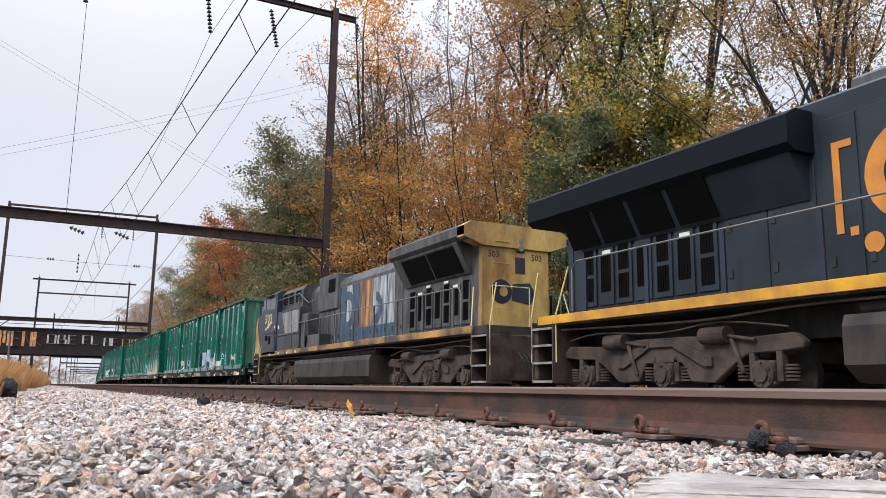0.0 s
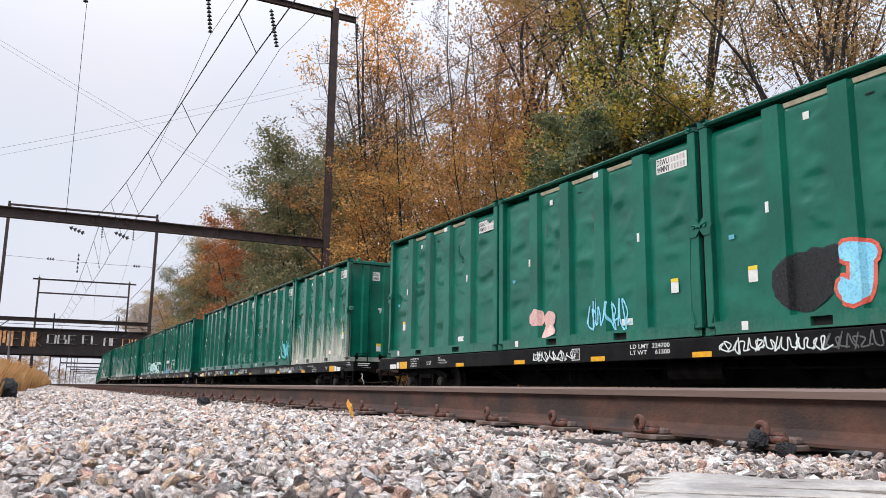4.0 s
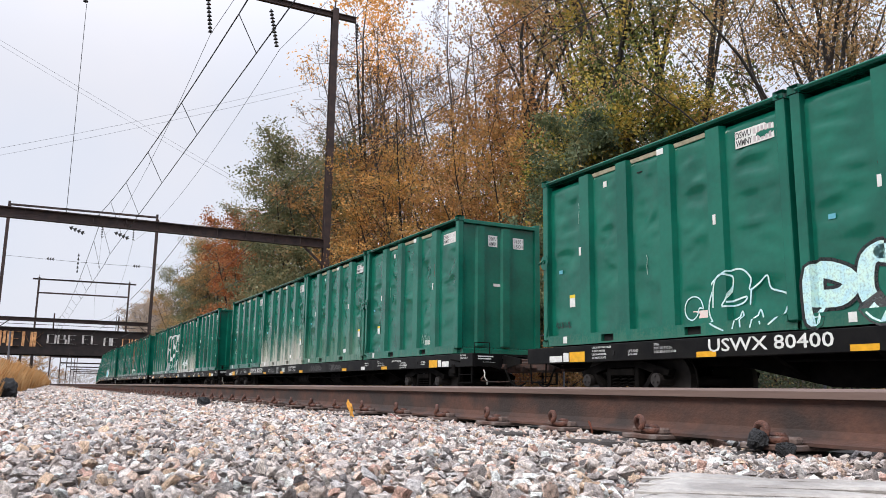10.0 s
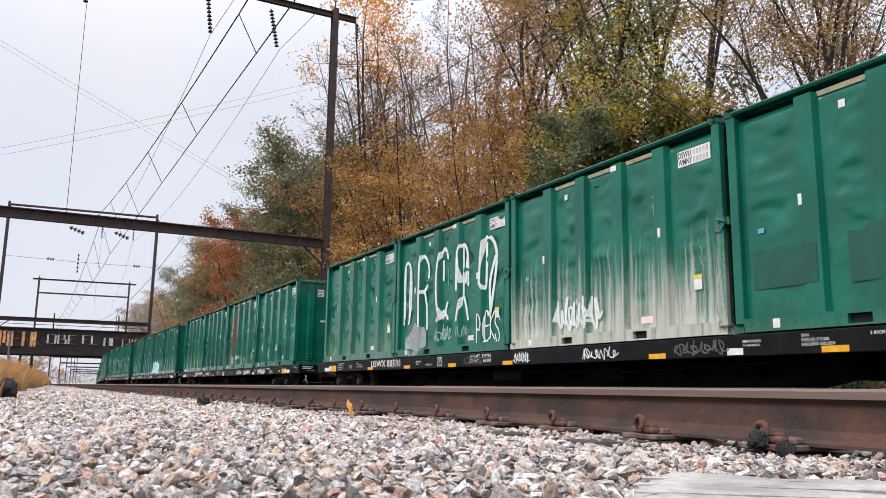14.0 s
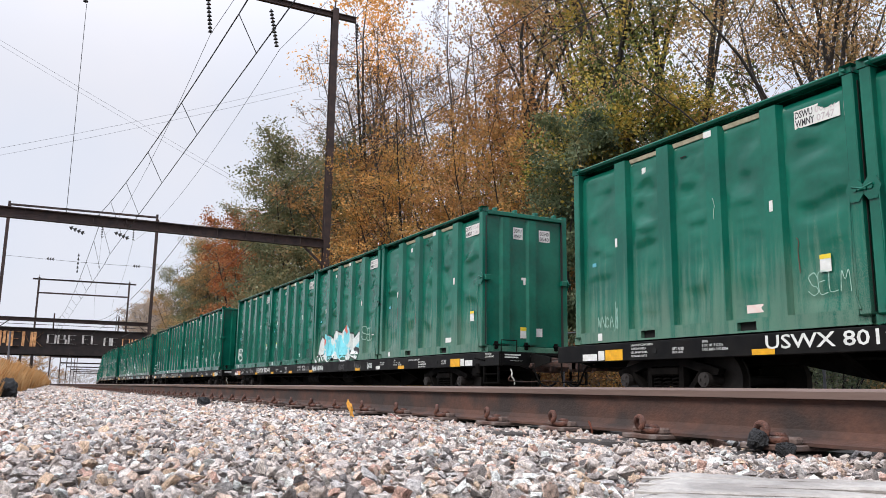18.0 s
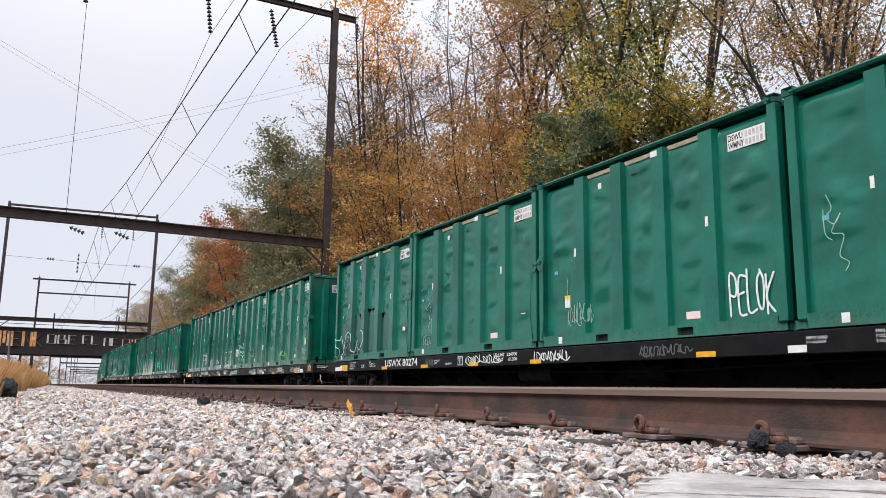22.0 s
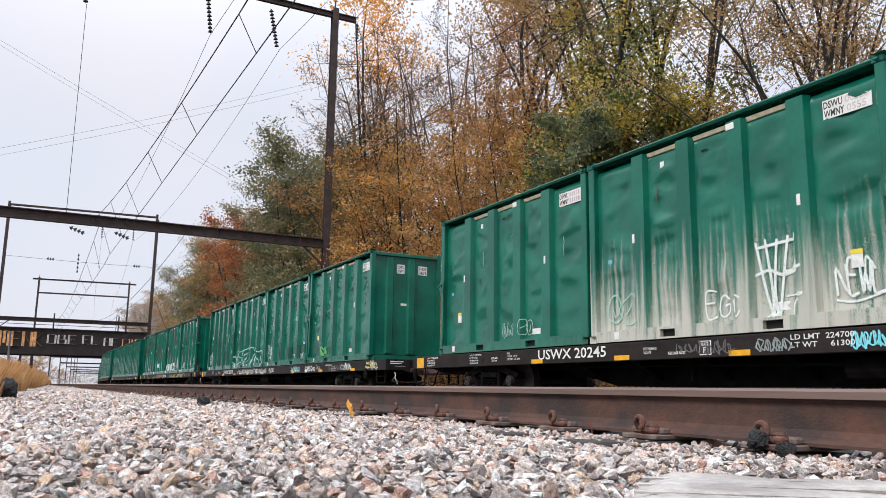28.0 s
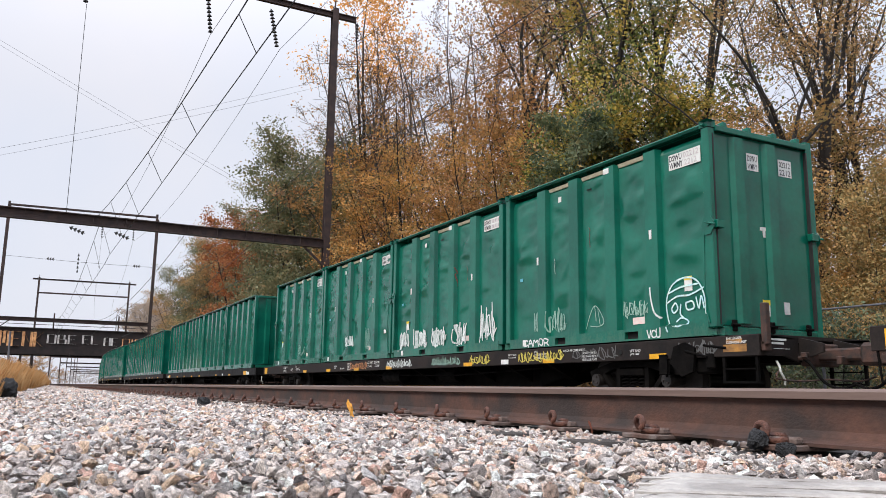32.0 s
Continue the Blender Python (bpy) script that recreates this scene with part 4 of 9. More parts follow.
def build_shrubs():
    rng = np.random.default_rng(21)
    plan = [(16.2, 6, 1.6, 2.2, "green"), (16.0, 9, 1.5, 2.0, "olive"), (16.4, 12, 1.7, 2.4, "green"), (16.0, 15, 1.5, 2.1, "green"), (16.4, 18, 1.6, 2.6, "mixed"), (16.2, 21.5, 1.8, 2.4, "brown"), (16.4, 25, 1.8, 2.6, "rust")]
    keys = ("mixed", "brown", "rust", "mixed", "brown", "olive")
    plan += [(18.5 + 1.2 * (i % 3), 7 + 3.2 * i, 2.3, 4.4 + (i % 4) * 0.5, keys[(i * 5) % 6] if i > 6 else ("dusk", "olive")[i % 2]) for i in range(20)]
    plan += [(16.6, 30 + 5 * i, 2.2, 3.2, keys[(i * 5 + 1) % 6]) for i in range(14)]
    plan += [(23.5 + (i % 2), 8 + 4.2 * i, 2.8, 5.0, keys[(i * 5 + 3) % 6] if i > 4 else ("dusk", "olive", "dusk")[i % 3]) for i in range(14)]
    for k, (x, y, r, h, key) in enumerate(plan):
        n = int((3200 + 500 * h) * (1.7 if y < 26 else 0.65))
        d = rng.normal(0, 1, (n, 3))
        d /= np.linalg.norm(d, axis=1, keepdims=True)
        rad = rng.random((n, 1)) ** 0.4
        lump = 1 + 0.35 * np.array([noise.noise(Vector(v) * 2.3 + Vector((k * 5.0, 0, 0))) for v in d])[:, None]
        c = d * rad * lump * np.array([r, r * 1.15, h * 0.55]) + np.array([0, 0, h * 0.5])
        a = [(Vector(p), Vector(p)) for p in c]
        v, f = leaf_arrays(k, a, 1, 0.085 if y < 26 else 0.15, 0.02)
        ob = new("shrub")
        crown = new("crown", mesh_from("crown", v, f, [LEAF[key]]))
        crown.parent = ob
        rows = []
        rnd = random.Random(k)
        for _ in range(9):
            t = rnd.uniform(0, math.tau)
            rows.append((Vector((0, 0, -0.3)), Vector((math.cos(t) * r * 0.5, math.sin(t) * r * 0.5, h * rnd.uniform(0.5, 0.9))), 0.03, 0.012, 2))
        v, f = wood_mesh(rows)
        stem = new("woody_base", mesh_from("woody_base", v, f, [M_BARK]))
        stem.parent = ob
        ob.matrix_basis = pose(x, y, ground_z(x, y), rz=k * 37)
        tagged(ob, {"green": "dense green shrub behind the fence", "olive": "yellow-green shrub behind the fence", "dusk": "dull brown-green shrub behind the fence", "mixed": "shrub with turning leaves behind the fence", "brown": "brown autumn shrub behind the fence", "rust": "rust-red autumn shrub behind the fence"}[key], "shrub", "shrubs behind the fence")


build_shrubs()


# ---- overhead wires and insulators ----
def sag_line(a, b, sag, steps=14):
    a, b = Vector(a), Vector(b)
    return [a.lerp(b, k / steps) - Vector((0, 0, 4 * sag * (k / steps) * (1 - k / steps))) for k in range(steps + 1)]


def wire(spans, r, mat, label, name="overhead_wire"):
    bm = bmesh.new()
    for pts in spans:
        pipe(bm, pts, r, 5)
    ob = part(name, bm, mat)
    return tagged(ob, label, "wire", "wires over the tracks")


def build_wires():
    top = 18.66
    for x in (7.07, 10.86):
        pts = sag_line((x, -27, top), (x, 41, top), 1.8) + sag_line((x, 41, top), (x, 109, top), 1.6)[1:]
        for s0 in (109, 182, 255):
            a, b = along(s0, x), along(s0 + 73, x)
            pts += sag_line((a[0], a[1], top), (b[0], b[1], top), 1.6, 8)[1:]
        wire([pts], 0.0135, M_WIRE, "dark power wire strung between the steel portals")
    # trolley wire and its carrier over the near track
    def carrier(y):
        u = (y - 7) / 34
        return Vector((2.62 - 0.3 * max(0, (y - 12) / 29) + 0.1, y, 6.5 + 1.75 * u * u)) if y <= 41 else Vector((2.6, y, 6.6 + 1.6 * ((y - 75) / 34) ** 2))

    def trolley(y):
        return Vector((3.05, y, 5.86 + 0.45 * max(0, min(1, (y - 10) / 31)))) if y <= 41 else Vector((3.05, y, 6.2))
    ys = [-27 + 2 * k for k in range(69)]
    wire([[carrier(y) for y in ys]], 0.0125, M_WIRE, "dark carrier wire over the near track")
    wire([[trolley(y) for y in ys]], 0.011, M_WIRE, "dark trolley wire over the near track")
    bm = bmesh.new()
    for y in [-20 + 5.45 * k for k in range(24)]:
        y = y + 0.35
        rod(bm, carrier(y), trolley(y), 0.009, seg=4)
    tagged(part("dropper", bm, M_WIRE), "thin droppers between carrier and trolley wire", "wire", kind="stuff")
    ys = [41 + 4 * k for k in range(18)]
    for x in (6.8, 10.5):
        wire([[Vector((x, y, 6.7 + 1.5 * ((y - 75) / 34) ** 2)) for y in ys]], 0.016, M_WIRE, "dark carrier wire over the far tracks")
        wire([[Vector((x, y, 6.2)) for y in ys]], 0.014, M_WIRE, "dark trolley wire over the far tracks")
    # wires along the columns on the bank side
    for z in (13.7, 12.2):
        wire([sag_line((14.15, -27, z), (14.15, 41, z), 1.0) + sag_line((14.15, 41, z), (14.1, 109, z), 1.0)[1:]], 0.018, M_WIRE, "dark wire along the column side")
    # pale thin cables that cross the line
    for d in (0, 0.35):
        wire([sag_line((13.8, 41, 17.2 + d), (-3.3, 41, 10.1 + d), 0.15)], 0.007, M_THIN, "thin pale cable crossing over the tracks")
        wire([sag_line((-4.74, 60, 23.75 + d), (14.5, 60, 15.03 + d), 0.1)], 0.009, M_THIN, "thin pale cable crossing over the tracks")
    wire([sag_line((-3.65, 109, 15.55), (13.7, 109, 15.45), 0.1)], 0.02, M_WIRE, "cross-span wire between portal columns")
    wire([sag_line((13.7, 109, 15.45), (31, 109, 16.0), 0.2)], 0.012, M_WIRE, "cross-span wire between portal columns")
    wire([sag_line((1.0, 41, 18.9), (1.02, 41, 8.2), 0.0)], 0.014, M_WIRE, "vertical feeder wire at the portal")


build_wires()


def insulator(x, y, z0, z1, dx=0.0, flat=False, r=0.13, n=9, axis="Z"):
    ob = new("insulator_string")
    bm = bmesh.new()
    a, b = Vector((x, y, z0)), Vector((x + dx, y, z1))
    rod(bm, a, b, 0.02, seg=6)
    part("pin", bm, M_WIRE, ob)
    d = b - a
    q = d.to_track_quat("Z", "Y").to_matrix().to_4x4()
    for k in range(n):
        p = a.lerp(b, (k + 0.6) / (n + 0.2))
        piece_of = bmesh.new()
        bmesh.ops.create_cone(piece_of, cap_ends=True, segments=12, radius1=r * 0.4, radius2=r, depth=d.length / n * 0.55, matrix=Matrix.Translation(p) @ q)
        part("disc", piece_of, M_WIRE, ob)
    tagged(ob, "string of dark porcelain insulator discs", "insulator", "insulators on the portals")


for dx, x in ((0.3, 6.78), (0.45, 10.25)):
    insulator(x, 41, 20.95 if x > 8 else 21.2, 18.75, dx, n=11)
insulator(0.85, 41, 21.3, 18.95, 0.1, n=10)
insulator(15.38, 41, 21.3, 20.3, 0.0, n=5, r=0.11)
for x in (7.07, 10.86):
    insulator(x, 109, 21.3, 18.75, 0, n=8)
for x, z, dx in ((1.0, 15.52, 0.9), (11.1, 15.45, 0.9)):
    insulator(x, 109, z, z - 0.02, dx, r=0.22, n=3)
for x, z in ((1.2, 7.55), (3.2, 7.5)):
    insulator(x, 41, z, z - 0.25, 0.7, r=0.12, n=4)
insulator(4.6, 109, 16.6, 13.9, 0.0, r=0.14, n=5)


# ---- a thin grey post at the edge of the grass ----
def build_post():
    bm = bmesh.new()
    rod(bm, (-1.05, 60, -0.2), (-1.13, 60, 3.5), 0.075, 0.06, seg=10)
    rod(bm, (-1.13, 60, 3.5), (-1.13, 60, 3.56), 0.085, seg=10)
    tagged(part("marker_post", bm, M_THIN), "thin grey metal post in the dry grass", "post")


build_post()
# ---- the train ----
# where each flat car's first box begins, in metres from the train's mark
CARS = [39.9, 67.92, 95.82, 124.05, 152.05, 180.2, 208.32, 236.48, 264.0, 292.6, 321.9, 350.4, 378.6, 406.6, 434.8, 462.9, 491.1, 519.2]
STEPS = (0.0, 6.2, 12.36, 18.5)
RIDES = []
MESHES = {}


def ride(ob, c):
    """Notes that ob runs with the train, its middle c metres from the mark."""
    RIDES.append((ob, c, 0))
    return ob


def piece(name, key, make, mat, parent, m=None, label="", smooth=False):
    """A part whose mesh is built once for each key and shared after that."""
    k = (name, key, mat.name)
    if k not in MESHES:
        bm = bmesh.new()
        make(bm)
        me = bpy.data.meshes.new(name)
        bm.to_mesh(me)
        bm.free()
        me.materials.append(mat)
        if smooth:
            me.shade_smooth()
        MESHES[k] = me
    ob = new(name, MESHES[k])
    ob.parent = parent
    if m is not None:
        ob.matrix_basis = m
    if label:
        tagged(ob, label)
    return ob


def plain(name, color, rough=0.6, vary=0.08, **more):
    return material(name, color, rough, 0, vary, 8.0, **more)


M_WHITE = plain("white_label", (0.72, 0.73, 0.71), 0.5, second=(0.6, 0.61, 0.58))
M_CREAM = plain("cream_edge_strip", (0.62, 0.57, 0.43), 0.7, second=(0.45, 0.4, 0.28))
M_INK = plain("black_lettering", (0.02, 0.02, 0.025), 0.6)
M_FADED = plain("faded_lettering", (0.36, 0.33, 0.34), 0.6, second=(0.56, 0.5, 0.5))
M_YELLOW = plain("yellow_reflector", (0.78, 0.40, 0.01), 0.4, second=(0.6, 0.3, 0.01))
M_WARN = plain("yellow_sticker", (0.8, 0.62, 0.04), 0.5)
M_SKYBLUE = plain("small_blue_sticker", (0.12, 0.42, 0.52), 0.5)
M_PINK = plain("pale_pink_label", (0.72, 0.52, 0.48), 0.6, second=(0.7, 0.62, 0.58))
M_PATCH = material("dark_green_touch_up_paint", (0.005, 0.078, 0.052), 0.24, 0, 0.12, 2.0, 0.3, 3.2, second=(0.004, 0.062, 0.042), spec=0.5)
M_RUBBER = plain("black_rubber_seal", (0.012, 0.012, 0.012), 0.7)
# near-black that paints the shade inside holes
M_HOLE_SHADE = plain("dark_recess", (0.004, 0.004, 0.004), 0.9)
M_GREY_HANDLE = plain("pale_uncoupling_rod", (0.5, 0.5, 0.46), 0.5)
def sprayed(name, color, rough=0.6, **more):
    """Spray paint: thin and broken where the can ran dry, so that the wall shows through."""
    m = plain(name, color, rough, **more)
    n, l = m.node_tree.nodes, m.node_tree.links
    at = n.new("ShaderNodeTexCoord")
    tex = n.new("ShaderNodeTexNoise")
    tex.inputs["Scale"].default_value, tex.inputs["Detail"].default_value = 34.0, 7
    l.new(at.outputs["Object"], tex.inputs["Vector"])
    thin = n.new("ShaderNodeMapRange")
    thin.inputs["From Min"].default_value, thin.inputs["From Max"].default_value = 0.3, 0.52
    thin.inputs["To Min"].default_value, thin.inputs["To Max"].default_value = 0.62, 0.97
    l.new(tex.outputs["Fac"], thin.inputs["Value"])
    l.new(thin.outputs[0], n["Principled BSDF"].inputs["Alpha"])
    return m


SPRAY = {
    "white": sprayed("white_spray_paint", (0.72, 0.76, 0.74), 0.55, second=(0.6, 0.66, 0.64)),
    "pale": sprayed("pale_green_spray_paint", (0.36, 0.55, 0.47), 0.55, second=(0.25, 0.45, 0.36)),
    "thin": sprayed("thin_pale_marker", (0.24, 0.42, 0.35), 0.55),
    "cyan": sprayed("cyan_spray_paint", (0.16, 0.60, 0.68), 0.5, second=(0.22, 0.66, 0.74)),
    "ice": sprayed("ice_blue_spray_paint", (0.40, 0.74, 0.78), 0.5, second=(0.46, 0.8, 0.82)),
    "red": sprayed("red_spray_paint", (0.50, 0.05, 0.035), 0.5),
    "pink": sprayed("pink_spray_paint", (0.72, 0.28, 0.33), 0.5, second=(0.6, 0.33, 0.5)),
    "purple": sprayed("purple_spray_paint", (0.16, 0.07, 0.22), 0.5),
    "black": sprayed("black_spray_paint", (0.014, 0.014, 0.016), 0.5),
    "silver": sprayed("silver_spray_paint", (0.30, 0.34, 0.33), 0.35, second=(0.2, 0.24, 0.23)),
    "yellow": sprayed("yellow_spray_paint", (0.66, 0.55, 0.10), 0.5),
    "orange": sprayed("orange_spray_paint", (0.6, 0.25, 0.10), 0.5),
    "grey": sprayed("worn_grey_marker", (0.11, 0.11, 0.11), 0.6),
    "sky": sprayed("sky_blue_spray_paint", (0.27, 0.66, 0.83), 0.5, second=(0.22, 0.58, 0.78)),
    "coral": sprayed("coral_red_spray_paint", (0.72, 0.13, 0.08), 0.5, second=(0.6, 0.10, 0.07)),
    "mint": sprayed("pale_mint_spray_paint", (0.60, 0.82, 0.74), 0.5, second=(0.46, 0.72, 0.78)),
    "lilac": sprayed("lilac_spray_paint", (0.26, 0.12, 0.26), 0.5, second=(0.18, 0.08, 0.2)),
    "steel": sprayed("grey_blue_spray_paint", (0.16, 0.36, 0.46), 0.5, second=(0.12, 0.26, 0.38)),
    "skin": sprayed("pale_rose_spray_paint", (0.74, 0.47, 0.42), 0.5, second=(0.66, 0.4, 0.4)),
    "lime": sprayed("lime_spray_paint", (0.25, 0.62, 0.22), 0.5),
}


def soiled_green(name, stain, height, strength, speckle=6.0, rust=False, start=2.8):
    """The container green with chalky run marks that rise from the foot of the wall."""
    m = material(name, (0.004, 0.122, 0.08), 0.2, 0, 0.14, 1.3, 0.3, 3.2, second=(0.003, 0.088, 0.059), amount=0.6, spec=0.45, detail=4.0)
    n, l = m.node_tree.nodes, m.node_tree.links
    b = n["Principled BSDF"]
    clean = b.inputs["Base Color"].links[0].from_socket
    at = n.new("ShaderNodeTexCoord")
    info = n.new("ShaderNodeObjectInfo")
    shift = n.new("ShaderNodeVectorMath")
    shift.operation = "ADD"
    l.new(at.outputs["Object"], shift.inputs[0])
    sep = n.new("ShaderNodeSeparateXYZ")
    l.new(at.outputs["Object"], sep.inputs[0])
    streak_at = n.new("ShaderNodeMapping")
    streak_at.inputs["Scale"].default_value = (1, 11, 0.4)
    l.new(shift.outputs[0], streak_at.inputs["Vector"])
    streak = n.new("ShaderNodeTexNoise")
    streak.inputs["Scale"].default_value, streak.inputs["Detail"].default_value = 1.0, 5
    l.new(streak_at.outputs[0], streak.inputs["Vector"])
    fleck = n.new("ShaderNodeTexNoise")
    fleck.inputs["Scale"].default_value, fleck.inputs["Detail"].default_value = speckle * 5, 6
    l.new(at.outputs["Object"], fleck.inputs["Vector"])
    rise = n.new("ShaderNodeMapRange")
    rise.inputs["From Min"].default_value, rise.inputs["From Max"].default_value = height, 1.15
    rise.inputs["To Min"].default_value, rise.inputs["To Max"].default_value = 0.0, 1.0
    l.new(sep.outputs["Z"], rise.inputs["Value"])
    add = n.new("ShaderNodeMath")
    add.operation = "MULTIPLY_ADD"
    add.inputs[1].default_value = 2.4
    l.new(streak.outputs["Fac"], add.inputs[0])
    l.new(rise.outputs[0], add.inputs[2])
    add2 = n.new("ShaderNodeMath")
    add2.operation = "MULTIPLY_ADD"
    add2.inputs[1].default_value = 2.6
    l.new(fleck.outputs["Fac"], add2.inputs[0])
    l.new(add.outputs[0], add2.inputs[2])
    cut = n.new("ShaderNodeMapRange")
    cut.inputs["From Min"].default_value, cut.inputs["From Max"].default_value = start, start + 0.7
    cut.inputs["To Max"].default_value = strength
    l.new(add2.outputs[0], cut.inputs["Value"])
    gate = n.new("ShaderNodeMath")
    gate.operation, gate.use_clamp = "MULTIPLY", True
    edge = n.new("ShaderNodeMapRange")
    edge.inputs["From Min"].default_value, edge.inputs["From Max"].default_value = height + 0.35, height - 0.1
    l.new(sep.outputs["Z"], edge.inputs["Value"])
    l.new(cut.outputs[0], gate.inputs[0])
    l.new(edge.outputs[0], gate.inputs[1])
    mix = n.new("ShaderNodeMix")
    mix.data_type = "RGBA"
    l.new(gate.outputs[0], mix.inputs[0])
    l.new(clean, mix.inputs[6])
    mix.inputs[7].default_value = (*stain, 1)
    out = mix.outputs[2]
    if rust:
        spot = n.new("ShaderNodeTexNoise")
        spot.inputs["Scale"].default_value, spot.inputs["Detail"].default_value = 0.55, 4
        spot_at = n.new("ShaderNodeMapping")
        spot_at.inputs["Scale"].default_value, spot_at.inputs["Location"].default_value = (1, 1.6, 0.5), (0, 0.7, 0.3)
        l.new(at.outputs["Object"], spot_at.inputs["Vector"])
        l.new(spot_at.outputs[0], spot.inputs["Vector"])
        sr = n.new("ShaderNodeMapRange")
        sr.inputs["From Min"].default_value, sr.inputs["From Max"].default_value = 0.53, 0.66
        sr.inputs["To Max"].default_value = 0.75
        l.new(spot.outputs["Fac"], sr.inputs["Value"])
        mix2 = n.new("ShaderNodeMix")
        mix2.data_type = "RGBA"
        l.new(sr.outputs[0], mix2.inputs[0])
        l.new(out, mix2.inputs[6])
        mix2.inputs[7].default_value = (0.16, 0.075, 0.03, 1)
        out = mix2.outputs[2]
    l.new(out, b.inputs["Base Color"])
    return m


GREENS = {
    "clean": soiled_green("green_container_paint", (0.10, 0.17, 0.11), 1.4, 0.2),
    "dusty": soiled_green("dusty_green_container_paint", (0.2, 0.27, 0.2), 2.7, 0.42, 16.0),
    "chalk": soiled_green("chalky_green_container_paint", (0.50, 0.48, 0.42), 2.75, 0.9, 16.0, start=2.72),
    "grimy": soiled_green("grimy_green_container_paint", (0.22, 0.30, 0.23), 6.5, 0.4, 9.0, start=2.8),
    "rusty": soiled_green("rust_stained_green_paint", (0.12, 0.19, 0.13), 1.7, 0.4, rust=True),
}

# ---- container: form of the side wall ----
BOX_L, BOX_W, BOX_Z0, BOX_Z1 = 6.05, 2.44, 1.13, 4.56
HALF = BOX_L / 2
RIBS = (1.375 - HALF, 2.475 - HALF, HALF - 2.475, HALF - 1.375)
RIB_OUT, RIB_IN, DEEP, PROUD = 0.142, 0.182, 1.10, 1.212
BREAKS = sorted([y + s * w for y in RIBS for s, w in ((-1, RIB_IN), (-1, RIB_OUT), (1, RIB_OUT), (1, RIB_IN))] + [-HALF + 0.16, -HALF + 0.2, HALF - 0.2, HALF - 0.16])


def wall_depth(y):
    """How far the side wall stands out at y."""
    if abs(y) > HALF - 0.18:
        return 1.225
    for r in RIBS:
        d = abs(y - r)
        if d < RIB_OUT:
            return PROUD
        if d < RIB_IN:
            return PROUD + (DEEP - PROUD) * (d - RIB_OUT) / (RIB_IN - RIB_OUT)
    return DEEP


WALL_STOPS = (-HALF + 0.15, *[r + s * (RIB_IN - 0.004) for r in RIBS for s in (-1, 1)], HALF - 0.15)
PANEL_SPANS = list(zip(WALL_STOPS[::2], WALL_STOPS[1::2]))


def panel_mesh(span, seed, side, ny=12, nz=52):
    """A thin wall panel between two ribs, buckled by hard use."""
    def make(bm):
        y0, y1 = span
        rnd = random.Random(seed)
        dents = [(rnd.uniform(y0, y1), rnd.uniform(1.5, 4.3), rnd.uniform(0.3, 0.7), rnd.uniform(0.06, 0.2), rnd.uniform(-0.02, 0.014)) for _ in range(rnd.randint(5, 9))]
        folds = [(rnd.uniform(y0, y1), rnd.uniform(1.9, 4.2), rnd.uniform(-0.9, 0.9), rnd.uniform(0.12, 0.4), rnd.uniform(0.014, 0.034)) for _ in range(rnd.randint(3, 6))]
        grid = []
        for i in range(nz + 1):
            z = 1.31 + (4.38 - 1.31) * i / nz
            row = []
            for j in range(ny + 1):
                y = y0 + (y1 - y0) * j / ny
                inner = min(1.0, (min(j, ny - j) / ny) * 3.5) * min(1.0, min(i, nz - i) / nz * 14)
                high_up = min(1.0, max(0.25, (z - 1.7) / 1.2))
                d = 0.055 * (0.45 + noise.noise((y * 1.1 + seed * 7.1, z * 2.7, seed))) + high_up * (0.05 * noise.noise((y * 1.9 + z * 0.9 + seed, z * 4.6 - y * 0.8, 3.0 + seed)) + 0.02 * noise.noise((y * 4.2 + seed, z * 9.5, 7.0 + seed)))
                for cy, cz, wy, wz, dep in dents:
                    d += dep * math.exp(-((y - cy) / wy) ** 2 - ((z - cz) / wz) ** 2)
                for cy, cz, turn, reach, dep in folds:
                    u = (y - cy) * math.cos(turn) + (z - cz) * math.sin(turn)
                    v = (z - cz) * math.cos(turn) - (y - cy) * math.sin(turn)
                    d -= dep * max(0.0, 1 - abs(v) / 0.07) * math.exp(-(u / reach) ** 2)
                d = d * 0.75 if d > 0 else d
                x = DEEP + 0.012 - max(-0.004 if z < 2.7 else -0.035, d) * inner
                if z > 4.28:
                    x -= (z - 4.28) / 0.1 * 0.045
                row.append(bm.verts.new((side * x, y, z)))
            grid.append(row)
        for i in range(nz):
            for j in range(ny):
                q = (grid[i][j], grid[i][j + 1], grid[i + 1][j + 1], grid[i + 1][j])
                bm.faces.new(q if side > 0 else q[::-1])
    return make


def rib_mesh(y, side):
    def make(bm):
        pts = [(side * (DEEP - 0.01), y - RIB_IN), (side * PROUD, y - RIB_OUT), (side * PROUD, y + RIB_OUT), (side * (DEEP - 0.01), y + RIB_IN)]
        prism(bm, pts, 2, 1.31, 4.40)
    return make


def bottom_rail(side):
    """The foot of the wall, with two openings for lifting forks."""
    def make(bm):
        cuts = (-HALF + 0.16, 1.77 - HALF, 2.12 - HALF, 3.87 - HALF, 4.21 - HALF, HALF - 0.16)
        x0, x1 = sorted((side * 1.09, side * 1.222))
        for k, (a, b) in enumerate(zip(cuts, cuts[1:])):
            if k in (1, 3):
                box(bm, x0, x1, a, b, BOX_Z0, 1.16)
                box(bm, x0, x1, a, b, 1.285, 1.33)
            else:
                box(bm, x0, x1, a, b, BOX_Z0, 1.33)
    return make


